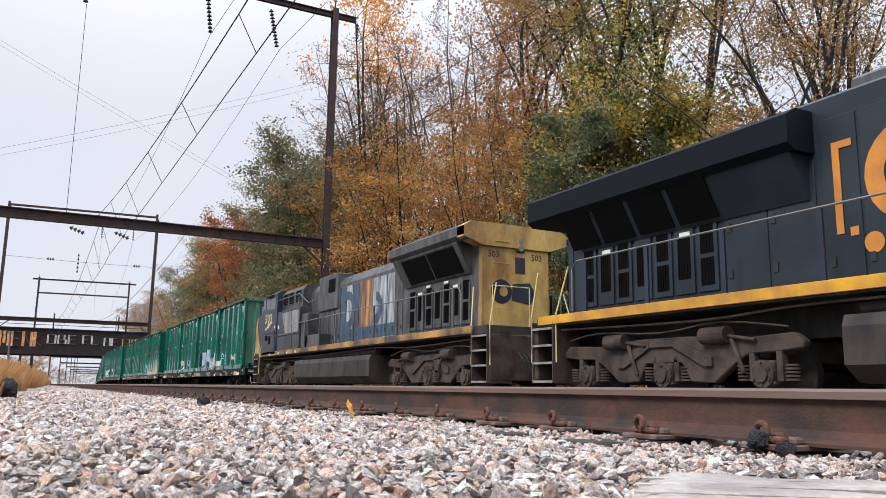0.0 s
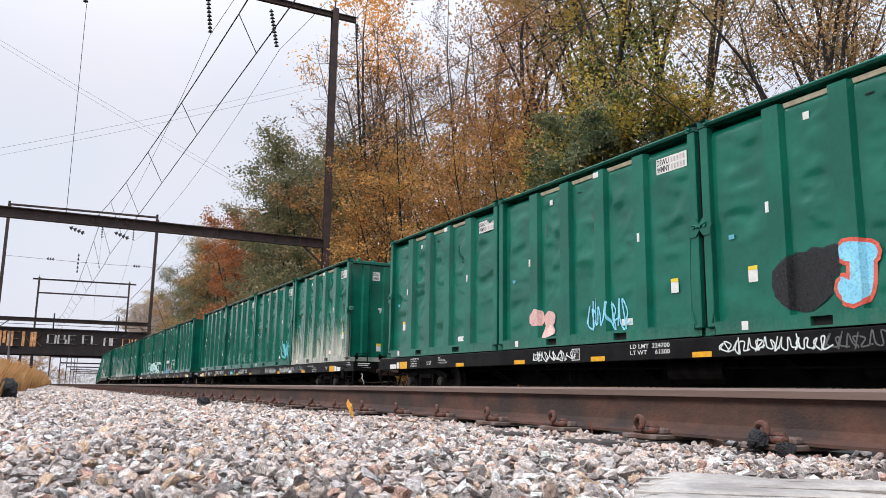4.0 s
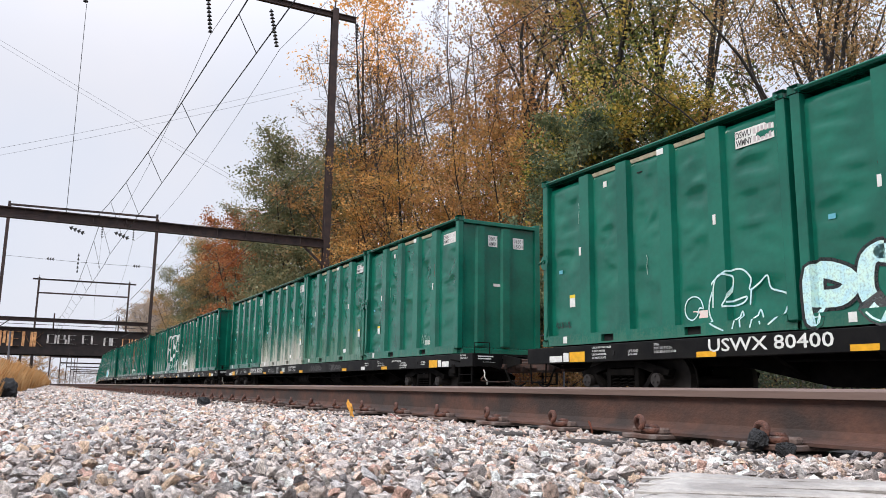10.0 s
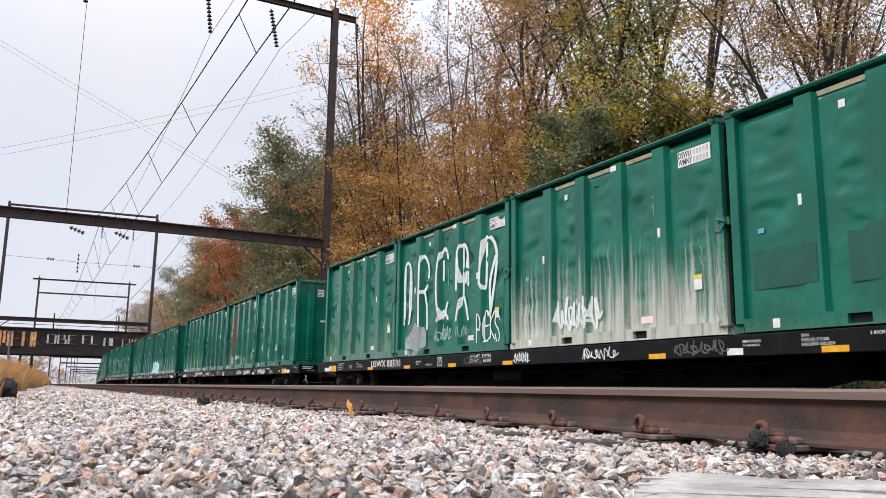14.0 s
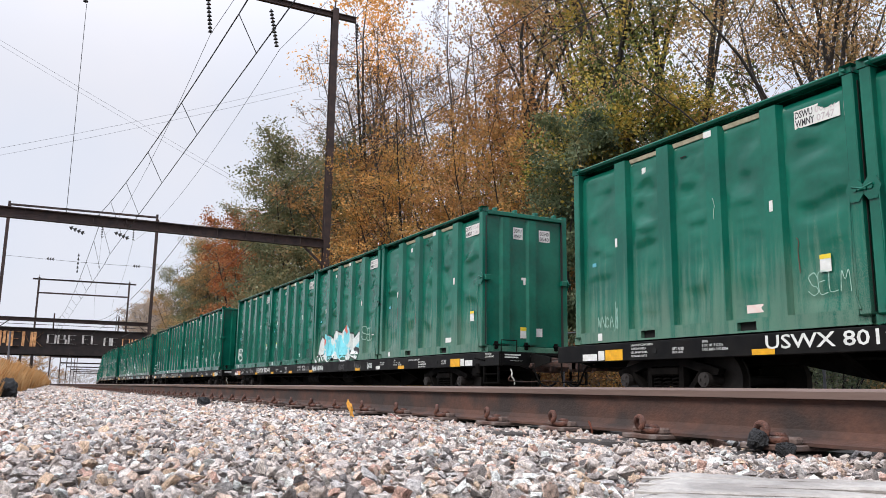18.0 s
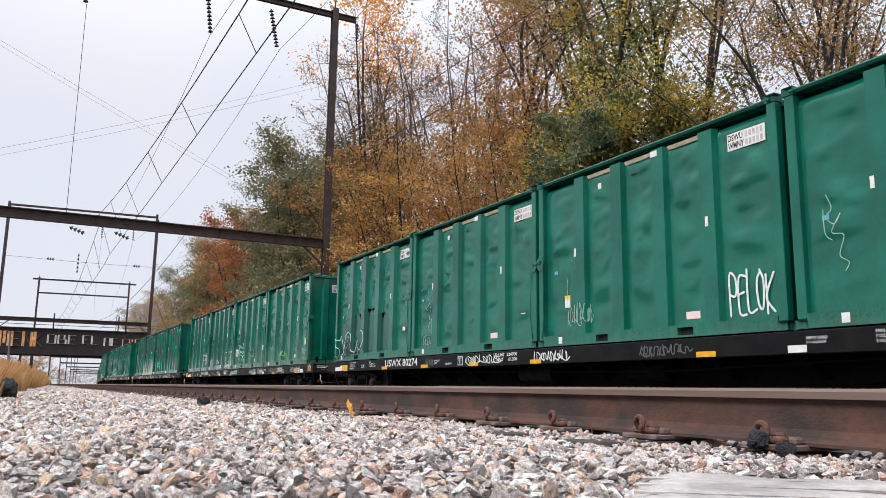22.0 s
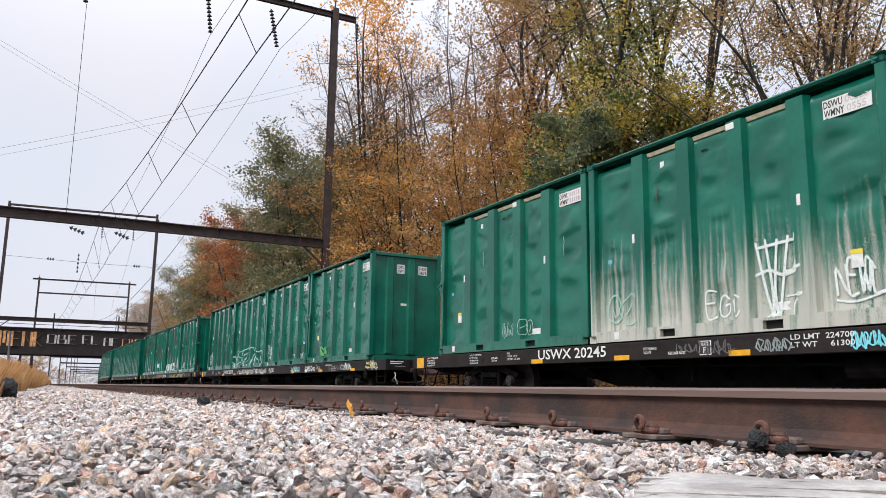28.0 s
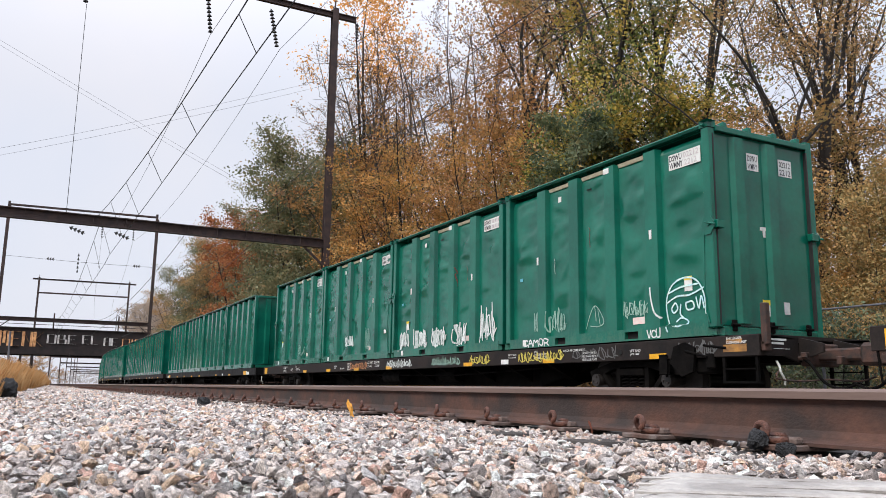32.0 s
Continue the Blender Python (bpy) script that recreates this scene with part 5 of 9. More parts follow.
def text_mesh(string, height, fat=0.0, shear=0.0, width=None):
    """Built-in font as flat faces, its left end at 0, height metres tall."""
    k = ("text", string, height, fat, shear, width)
    if k not in MESHES:
        cu = bpy.data.curves.new("lettering", "FONT")
        cu.body, cu.size, cu.offset, cu.shear, cu.resolution_u = string, 1.0, fat, shear, 2
        cu.space_line = 0.82
        ob = bpy.data.objects.new("lettering", cu)
        me = bpy.data.meshes.new_from_object(ob)
        bpy.data.objects.remove(ob)
        co = np.array([v.co for v in me.vertices]) if len(me.vertices) else np.zeros((1, 3))
        lo, hi = co.min(0), co.max(0)
        sy = height / max(1e-6, hi[1] - lo[1])
        sx = sy if width is None else width / max(1e-6, hi[0] - lo[0])
        for v in me.vertices:
            v.co = ((v.co.x - lo[0]) * sx, (v.co.y - lo[1]) * sy, 0)
        MESHES[k] = me
    return MESHES[k]


SIDE = Matrix(((0, 0, -1, 0), (-1, 0, 0, 0), (0, 1, 0, 0), (0, 0, 0, 1)))
END = Matrix(((1, 0, 0, 0), (0, 0, -1, 0), (0, 1, 0, 0), (0, 0, 0, 1)))
LETTERS = {}


def lettering(string, height, mat, parent, m, width=None, fat=0.012):
    """Painted letters, lying on the surface that m names."""
    src = text_mesh(string, height, fat, 0.0, width)
    k = (src.name, mat.name)
    if k not in LETTERS:
        me = src.copy()
        me.materials.clear()
        me.materials.append(mat)
        LETTERS[k] = me
    ob = new("lettering", LETTERS[k])
    ob.parent = parent
    ob.matrix_basis = m
    return ob


def on_side(y, z, x=-1.25):
    """A flat thing on the camera's side of the train: its left end at y, its foot at z."""
    return Matrix.Translation((x, y, z)) @ SIDE


def plate(name, w, h, mat, parent, m, label=""):
    def make(bm):
        box(bm, 0, w, 0, h, -0.002, 0.002)
    return piece(name, (round(w, 3), round(h, 3)), make, mat, parent, m, label)


# ---- spray paint on the walls ----
def ribbon(bm, pts, width, z0=0.0, dz=0.0):
    n = len(pts)
    rows = []
    for i, p in enumerate(pts):
        a, b = pts[max(0, i - 1)], pts[min(n - 1, i + 1)]
        dx, dy = b[0] - a[0], b[1] - a[1]
        d = math.hypot(dx, dy) or 1.0
        nx, ny = -dy / d * width / 2, dx / d * width / 2
        z = z0 + dz * i / n
        rows.append((bm.verts.new((p[0] + nx, p[1] + ny, z)), bm.verts.new((p[0] - nx, p[1] - ny, z))))
    for (a, b), (c, d) in zip(rows, rows[1:]):
        bm.faces.new((a, b, d, c))


def smooth_line(pts, steps=5):
    out = []
    for i in range(len(pts) - 1):
        p0, p1, p2, p3 = (pts[max(0, i - 1)], pts[i], pts[i + 1], pts[min(len(pts) - 1, i + 2)])
        for k in range(steps):
            t = k / steps
            out.append(tuple(0.5 * (2 * b + (c - a) * t + (2 * a - 5 * b + 4 * c - d) * t * t + (3 * b - a - 3 * c + d) * t ** 3) for a, b, c, d in zip(p0, p1, p2, p3)))
    out.append(pts[-1])
    return out


def tag_lines(seed, w, h, letters):
    """Hand-style strokes with no word in them."""
    rnd = random.Random(seed)
    lines = []
    for k in range(letters):
        x0 = w * k / letters
        cw = w / letters
        # a tangle of up and down strokes, drawn in one go
        beat = [(0.0, rnd.uniform(0.0, 0.3)), (rnd.uniform(0.1, 0.35), rnd.uniform(0.75, 1.1)), (rnd.uniform(0.0, 0.3), rnd.uniform(0.2, 0.5)), (rnd.uniform(0.45, 0.8), rnd.uniform(-0.1, 0.25)), (rnd.uniform(0.3, 0.6), rnd.uniform(0.6, 1.05)), (rnd.uniform(0.7, 1.0), rnd.uniform(0.4, 0.8)), (rnd.uniform(0.55, 0.9), rnd.uniform(0.0, 0.3)), (1.15, rnd.uniform(0.1, 0.6))]
        pts = [(x0 + cw * u, h * v) for u, v in beat]
        lines.append(smooth_line(pts))
        if rnd.random() < 0.6:
            x = x0 + cw * rnd.uniform(0.2, 0.8)
            lines.append([(x, h * rnd.uniform(-0.1, 0.2)), (x + cw * rnd.uniform(-0.25, 0.25), h * rnd.uniform(0.8, 1.15))])
    return lines


def blob_lines(seed, w, h, letters):
    """Rounded throw-up outlines."""
    rnd = random.Random(seed)
    lines = []
    for k in range(letters):
        cx, cw = w * (k + 0.5) / letters, w / letters * 0.6
        loop = []
        for i in range(11):
            t = i / 10 * math.tau
            r = 1 + (0 if i in (0, 10) else rnd.uniform(-0.22, 0.2))
            loop.append((cx + math.cos(t) * cw * r, h * 0.5 + math.sin(t) * h * 0.5 * r))
        loop[-1] = loop[0]
        lines.append(smooth_line(loop, 4))
        lines.append(smooth_line([(cx - cw * 0.3, h * rnd.uniform(0.3, 0.7)), (cx, h * rnd.uniform(0.2, 0.6)), (cx + cw * 0.35, h * rnd.uniform(0.3, 0.8))], 4))
    return lines


# strokes of hand-drawn capitals, each point two digits on a field of nine by nine
STROKES = {
    "A": "00 49 90|24 74", "B": "00 09 68 75 05|75 82 60 00", "C": "87 59 18 04 11 50 82", "D": "00 09 68 85 72 00", "E": "89 09 00 80|05 65",
    "F": "00 09 89|05 65", "G": "87 59 18 04 11 50 82 85 55", "H": "00 09|80 89|05 85", "I": "40 49", "J": "39 89|69 62 40 12", "K": "00 09|89 04 80",
    "L": "09 00 80", "M": "00 19 45 79 90", "N": "00 09 80 89", "O": "49 18 05 12 40 71 85 78 49", "P": "00 09 68 76 54 04", "R": "00 09 68 76 54 04|44 80",
    "S": "87 59 18 06 44 73 81 40 02", "T": "09 99|49 40", "U": "09 03 11 40 72 89", "V": "09 40 89", "W": "09 20 46 60 89", "Y": "09 45 89|45 40", "Z": "09 89 00 80",
}


def hand_lines(string, w, h, seed, loose=0.06):
    """Hand lettering: the strokes of a word, a little uneven."""
    rnd = random.Random(seed)
    out = []
    cell = w / len(string)
    for k, ch in enumerate(string):
        tall, drop, wide = rnd.uniform(0.88, 1.1), rnd.uniform(-0.06, 0.06), rnd.uniform(0.8, 0.96)
        for stroke in STROKES.get(ch, "").split("|"):
            pts = [(cell * (k + 0.06 + wide * (int(q[0]) / 9 + rnd.uniform(-loose, loose))), h * (drop + tall * (int(q[1]) / 9 + rnd.uniform(-loose, loose)))) for q in stroke.split()]
            if len(pts) > 1:
                out.append(smooth_line(pts, 4))
    return out


def drawn_lines(string, w, h):
    """Free lines on a field of a hundred by a hundred."""
    return [smooth_line([(w * float(q.split(",")[0]) / 100, h * float(q.split(",")[1]) / 100) for q in stroke.split()], 5) for stroke in string.split("|")]


def round_ends(bm, pts, width, z):
    for p in (pts[0], pts[-1]):
        bm.faces.new([bm.verts.new((p[0] + width / 2 * math.cos(i * math.tau / 10), p[1] + width / 2 * math.sin(i * math.tau / 10), z)) for i in range(10)])


def lay_on_wall(bm, y, z):
    """Turns a flat drawing onto the ribbed side wall, left end at y, foot at z."""
    for b in BREAKS:
        bmesh.ops.bisect_plane(bm, geom=bm.verts[:] + bm.edges[:] + bm.faces[:], plane_co=(y - b, 0, 0), plane_no=(1, 0, 0))
    rise = {}
    for v in bm.verts:
        yy = y - v.co.x
        zz = z + v.co.y
        out = 1.229 if zz < 1.335 else wall_depth(yy) + (0.019 if wall_depth(yy) < PROUD - 0.02 else 0.008)
        v.co = (-(out + 0.001 * v.co.z), yy, zz)


def paint(parent, kind, y, z, w, h, color, seed=1, width=0.03, letters=4, string="", fat=0.0, layer=0, shear=0.0):
    """One sprayed drawing as a part of its container. y is its left end as the camera sees it."""
    bm = bmesh.new()
    if kind == "tag":
        for i, ln in enumerate(tag_lines(seed, w, h, letters)):
            ribbon(bm, ln, width, 1.1 * i, 0.9)
    elif kind == "blob":
        for i, ln in enumerate(blob_lines(seed, w, h, letters)):
            ribbon(bm, ln, width, 1.1 * i, 0.9)
    elif kind in ("hand", "lines"):
        rows = hand_lines(string, w, h, seed) if kind == "hand" else drawn_lines(string, w, h)
        for i, ln in enumerate(rows):
            ribbon(bm, ln, width, 0.25 * i, 0.2)
            round_ends(bm, ln, width, 0.25 * i + 0.22)
    elif kind == "word":
        bm.from_mesh(text_mesh(string, h, fat, shear, w))
    elif kind == "cloud":
        rnd = random.Random(seed)
        for k in range(letters):
            cx, cy, r = rnd.uniform(0.15, 0.85) * w, rnd.uniform(0.2, 0.8) * h, rnd.uniform(0.25, 0.45) * h
            ring = [bm.verts.new((cx + r * 1.2 * math.cos(i * math.tau / 14) * rnd.uniform(0.85, 1.1), cy + r * math.sin(i * math.tau / 14) * rnd.uniform(0.85, 1.1), 0.4 * k)) for i in range(14)]
            bm.faces.new(ring)
    elif kind == "block":
        rnd = random.Random(seed)
        top = [(w * i / 10, h * rnd.uniform(0.86, 1.0)) for i in range(11)]
        ring = [bm.verts.new((0, 0, 0)), bm.verts.new((w, 0, 0))] + [bm.verts.new((*p, 0)) for p in top[::-1]]
        bm.faces.new(ring)
        bmesh.ops.triangulate(bm, faces=bm.faces[:])
    for v in bm.verts:
        v.co.z += layer * 2.0
    lay_on_wall(bm, y, z)
    name = "paint_patch" if kind == "block" else "graffiti"
    mat = M_PATCH if color == "patch" else SPRAY[color]
    return part(name, bm, mat, parent)


def casting(bm, side, y, sgn, z):
    """A corner block with an oval socket in its outer faces."""
    box(bm, *sorted((side * 1.06, side * 1.236)), *sorted((y - sgn * 0.012, y + sgn * 0.17)), z - 0.005, z + 0.12)
    bm.faces.ensure_lookup_table()
    outer = [f for f in bm.faces if f.normal.x * side > 0.9 or f.normal.y * sgn < -0.9]
    bmesh.ops.inset_individual(bm, faces=outer, thickness=0.034, depth=0.0)
    for f in outer:
        mid = f.calc_center_median()
        for v in f.verts:
            v.co -= f.normal * 0.055
            v.co.x, v.co.y = (mid.x + (v.co.x - mid.x) * 0.5, v.co.y) if abs(f.normal.y) > 0.9 else (v.co.x, mid.y + (v.co.y - mid.y) * 0.5)


# ---- container ----
def build_container(seed, door_near, soil, number="", rich=True):
    ob = new("waste_container")
    green = GREENS[soil]
    variant = seed % 5
    skin = GREENS["grimy" if seed == 0 else "clean"]
    def far_wall(bm):
        for k, span in enumerate(PANEL_SPANS):
            panel_mesh(span, k, 1, 3, 8)(bm)
        for y in RIBS:
            rib_mesh(y, 1)(bm)
        bottom_rail(1)(bm)
        box(bm, 1.05, 1.226, -HALF + 0.16, HALF - 0.16, 4.45, 4.53)
        for y, sgn in ((-HALF, 1), (HALF, -1)):
            box(bm, 1.07, 1.222, *sorted((y, y + sgn * 0.16)), BOX_Z0, BOX_Z1)
    piece("rear_wall", 0, far_wall, green, ob)
    side = -1
    if rich:
        for k, span in enumerate(PANEL_SPANS):
            piece("side_panel", (variant, k), panel_mesh(span, variant * 5 + k, side), green, ob, smooth=True)
        for k, y in enumerate(RIBS):
            piece("rib", k, rib_mesh(y, side), green, ob)
    else:
        piece("side_wall", variant, lambda bm: [panel_mesh(span, variant * 5 + k, side, 6, 16)(bm) for k, span in enumerate(PANEL_SPANS)] + [rib_mesh(y, side)(bm) for y in RIBS], green, ob)
    piece("bottom_rail", side, bottom_rail(side), green, ob)
    piece("top_rail", side, lambda bm: (box(bm, *sorted((side * 0.82, side * 1.205)), -HALF + 0.16, HALF - 0.16, 4.475, 4.515, 0.01), rod(bm, (side * 1.2, -HALF + 0.1, 4.515), (side * 1.2, HALF - 0.1, 4.515), 0.025)), green, ob)
    piece("header_plate", side, lambda bm: box(bm, *sorted((side * 0.82, side * 0.84)), -HALF + 0.15, HALF - 0.15, 4.25, 4.48), green, ob)
    if rich:
        for k in (1, 2, 3):
            a, b = PANEL_SPANS[k]
            piece("edge_strip", k, lambda bm: prism(bm, [(side * 1.11, 4.34), (side * 1.14, 4.4), (side * 1.06, 4.415), (side * 1.06, 4.34)], 1, a, b), M_CREAM, ob)
    for y, sgn in ((-HALF, 1), (HALF, -1)):
        ya, yb = sorted((y, y + sgn * 0.16))
        piece("corner_post", sgn, lambda bm: box(bm, *sorted((side * 1.07, side * 1.222)), ya, yb, BOX_Z0 + 0.12, BOX_Z1 - 0.1, 0.015), green, ob)
        for z in (BOX_Z0, BOX_Z1 - 0.1) if rich else ():
            piece("corner_casting", (sgn, z), lambda bm: casting(bm, side, y, sgn, z), green, ob)
    piece("roof", 0, lambda bm: box(bm, -1.05, 1.05, -HALF + 0.05, HALF - 0.05, 4.47, 4.5), green, ob)
    piece("floor", 0, lambda bm: box(bm, -1.09, 1.09, -HALF + 0.05, HALF - 0.05, BOX_Z0 + 0.02, 1.3), M_UNDER, ob)
    # dark blocks fill the fork openings and paint the shade inside them
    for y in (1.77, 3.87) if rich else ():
        piece("fork_pocket", y, lambda bm: box(bm, -1.15, 1.0, y - HALF, y + 0.345 - HALF, 1.17, 1.28), M_HOLE_SHADE, ob)
    # the two ends: a ribbed wall, and a ribbed door with hinges and latches
    for y, sgn in ((-HALF, -1), (HALF, 1)):
        door = door_near == (sgn < 0)
        ye = y + sgn * -0.05
        piece("door" if door else "end_wall", (sgn, door), lambda bm: box(bm, -1.07, 1.07, *sorted((ye, ye - sgn * 0.06)), BOX_Z0 + 0.14, 4.42), skin, ob)
        for x in (-0.57, 0.18):
            piece("end_rib", (sgn, x), lambda bm: prism(bm, [(x - 0.15, ye), (x - 0.1, ye + sgn * 0.075), (x + 0.1, ye + sgn * 0.075), (x + 0.15, ye)], 2, BOX_Z0 + 0.2, 4.36), skin, ob)
        piece("end_sill", (sgn, 0), lambda bm: box(bm, -1.07, 1.07, *sorted((y - sgn * 0.0, y - sgn * 0.15)), BOX_Z0, BOX_Z0 + 0.14, 0.01), green, ob)
        piece("end_header", (sgn, 0), lambda bm: box(bm, -1.07, 1.07, *sorted((y + sgn * 0.035, y - sgn * 0.15)), 4.4, 4.5, 0.01), green, ob)
        if door and rich:
            for x in (-0.86, -0.3, 0.3, 0.86):
                piece("top_lug", (sgn, x), lambda bm: box(bm, x - 0.05, x + 0.05, *sorted((y + sgn * 0.03, y - sgn * 0.1)), 4.4, 4.58, 0.015), green, ob)
            for x in (-0.84, 0.0, 0.86):
                piece("hinge", (sgn, x), lambda bm: (box(bm, x - 0.045, x + 0.045, *sorted((y + sgn * 0.035, y - sgn * 0.02)), 1.2, 1.38, 0.012), rod(bm, (x - 0.08, y + sgn * 0.03, 1.3), (x + 0.08, y + sgn * 0.03, 1.3), 0.022)), M_UNDER, ob)
            for x in (-1.1, 1.1):
                piece("latch", (sgn, x), lambda bm: (prism(bm, [(y - sgn * 0.2, 2.86), (y - sgn * 0.14, 2.99), (y - sgn * 0.02, 2.99), (y + sgn * 0.05, 2.9), (y + sgn * 0.05, 2.8), (y - sgn * 0.02, 2.7), (y - sgn * 0.14, 2.7)], 0, *sorted((math.copysign(1.224, x), math.copysign(1.244, x)))), box(bm, x - 0.08, x + 0.08, *sorted((y + sgn * 0.075, y - sgn * 0.04)), 2.8, 2.93, 0.012), disc(bm, (math.copysign(1.25, x), y - sgn * 0.06, 2.87), (1, 0, 0), 0.04, 0.03, 10), rod(bm, (math.copysign(1.262, x), y - sgn * 0.1, 2.9), (math.copysign(1.262, x), y + sgn * 0.1, 2.84), 0.016)), green, ob)
                piece("door_seal", (sgn, x), lambda bm: box(bm, x - 0.035, x - 0.005, *sorted((y + sgn * 0.005, y - sgn * 0.05)), 1.3, 4.36), M_RUBBER, ob)
                piece("lock_rod", (sgn, x), lambda bm: pipe(bm, [(math.copysign(1.235, x), y - sgn * 0.16, 2.8), (math.copysign(1.238, x), y - sgn * 0.18, 2.2), (math.copysign(1.238, x), y - sgn * 0.17, 1.5), (math.copysign(1.235, x), y - sgn * 0.12, 1.32)], 0.014), green, ob)
    if rich:
        dress_container(ob, seed, door_near, number)
    words = {"clean": "dark green ribbed steel waste container with dented panels on a car", "dusty": "green ribbed waste container, dusty and scraped near its foot", "chalk": "green ribbed waste container with chalky white run marks near its foot", "rusty": "green ribbed waste container with brown rust stains on its side"}[soil]
    return tagged(ob, words, "container", "containers on the train")


def dress_container(ob, seed, door_near, number):
    """Number plates' lettering, stickers and warning labels."""
    y = 1.0 - HALF
    lab = plate("number_label", 0.72, 0.27, M_WHITE, ob, on_side(y, 3.965, -(DEEP + 0.012)), "white label with black letters")
    lettering("DSWU", 0.105, M_INK, lab, Matrix.Translation((0.015, 0.145, 0.004)), 0.29, 0.02)
    lettering("WMNY", 0.105, M_INK, lab, Matrix.Translation((0.015, 0.02, 0.004)), 0.31, 0.02)
    if number:
        lettering(number, 0.1, M_FADED, lab, Matrix.Translation((0.34, 0.148, 0.004)), 0.34)
        lettering(number[1:], 0.1, M_FADED, lab, Matrix.Translation((0.36, 0.02, 0.004)), 0.28)
    else:
        piece("worn_lettering", "number", lambda bm: [box(bm, 0.35 + 0.07 * k, 0.395 + 0.07 * k, z, z + 0.09, 0.002, 0.005) for k in range(5) for z in (0.15, 0.025)], M_FADED, lab)
    ye = -HALF - 0.001 if door_near else -HALF - 0.001
    ye = -HALF + 0.044
    for x, w, two in ((-0.33, 0.27, ("DSWU", "WMNY")), (0.42, 0.32, (number, number[1:]))):
        lab = plate("number_label", w, 0.29, M_WHITE, ob, Matrix.Translation((x, ye, 3.87)) @ END, "white label with black letters")
        for k, s in enumerate(two):
            if s:
                lettering(s, 0.1, M_INK, lab, Matrix.Translation((0.02, 0.155 - 0.135 * k, 0.004)), w - 0.05)
            else:
                plate("bar", w - 0.06, 0.09, M_FADED, lab, Matrix.Translation((0.03, 0.155 - 0.135 * k, 0.004)))
    rnd = random.Random(seed)
    rib = -(PROUD + 0.006)
    deep = -(DEEP + 0.008)
    plate("sticker", 0.06, 0.16, M_WHITE, ob, on_side(1.43 - HALF, 2.84, rib))
    plate("sticker", 0.06, 0.16, M_WHITE, ob, on_side(4.84 - HALF, 2.84, rib))
    plate("sticker", 0.1, 0.11, M_WHITE, ob, on_side(4.2 - HALF, 4.07, deep))
    plate("sticker", 0.11, 0.07, M_SKYBLUE, ob, on_side(5.64 - HALF, 2.58, deep))
    plate("sticker", 0.3, 0.12, M_PINK if seed % 3 else M_WHITE, ob, on_side(2.02 - HALF, 1.42, deep))
    plate("sticker", 0.12, 0.13, M_WHITE, ob, on_side(5.37 - HALF, 1.17, -1.226))
    plate("sticker", 0.16, 0.1, M_WHITE, ob, on_side(2.62 - HALF, 4.27, rib))
    y = (0.75 if door_near else 5.3) - HALF
    lab = plate("warning_sticker", 0.17, 0.24, M_WHITE, ob, on_side(y, 1.88, deep))
    plate("warning_band", 0.17, 0.06, M_WARN, lab, Matrix.Translation((0, 0.18, 0.003)))
    if door_near:
        lab = plate("warning_sticker", 0.26, 0.26, M_WHITE, ob, Matrix.Translation((-0.13, ye, 1.48)) @ END)
        plate("warning_band", 0.26, 0.08, M_WARN, lab, Matrix.Translation((0, 0.18, 0.003)))
        plate("sticker", 0.18, 0.2, M_WHITE, ob, Matrix.Translation((0.32, ye, 1.53)) @ END)
        plate("sticker", 0.17, 0.06, M_WHITE, ob, Matrix.Translation((-0.1, ye, 2.88)) @ END)
        plate("sticker", 0.06, 0.11, M_WHITE, ob, Matrix.Translation((-0.04, ye, 2.77)) @ END)
    else:
        plate("sticker", 0.2, 0.07, M_WHITE, ob, Matrix.Translation((-0.17, ye, 2.85)) @ END)
    # small scars, and a slot under the roof edge, its shade painted as a dark strip
    plate("slot", 0.13, 0.022, M_HOLE_SHADE, ob, on_side(3.25 - HALF, 4.12, deep))
    for _ in range(2):
        bm = bmesh.new()
        y, z = rnd.uniform(-2.5, 2.3), rnd.uniform(2.4, 4.0)
        ribbon(bm, smooth_line([(0, 0), (0.03, -0.1 * rnd.random() - 0.05), (0.01, -0.2), (0.05 * rnd.random(), -0.3 - 0.2 * rnd.random())]), 0.014)
        lay_on_wall(bm, y, z)
        part("scratch", bm, SPRAY["thin"] if rnd.random() < 0.5 else M_RUST, ob)
# ---- flat car, with its two bogies; y runs from the first box's front edge ----
def wheel_mesh(bm):
    for x in (-0.72, 0.72):
        disc(bm, (x, 0, 0), (1, 0, 0), 0.455, 0.13, 28)
        disc(bm, (math.copysign(0.65, x), 0, 0), (1, 0, 0), 0.48, 0.03, 28)
    rod(bm, (-1.1, 0, 0), (1.1, 0, 0), 0.085, seg=12)
    cap_mesh(bm)


def cap_mesh(bm):
    for x in (-1.1, 1.1):
        disc(bm, (x, 0, 0), (1, 0, 0), 0.115, 0.09, 16)
        for k in range(3):
            a = k * math.tau / 3
            disc(bm, (math.copysign(1.155, x), 0.065 * math.cos(a), 0.065 * math.sin(a)), (1, 0, 0), 0.02, 0.03, 6)


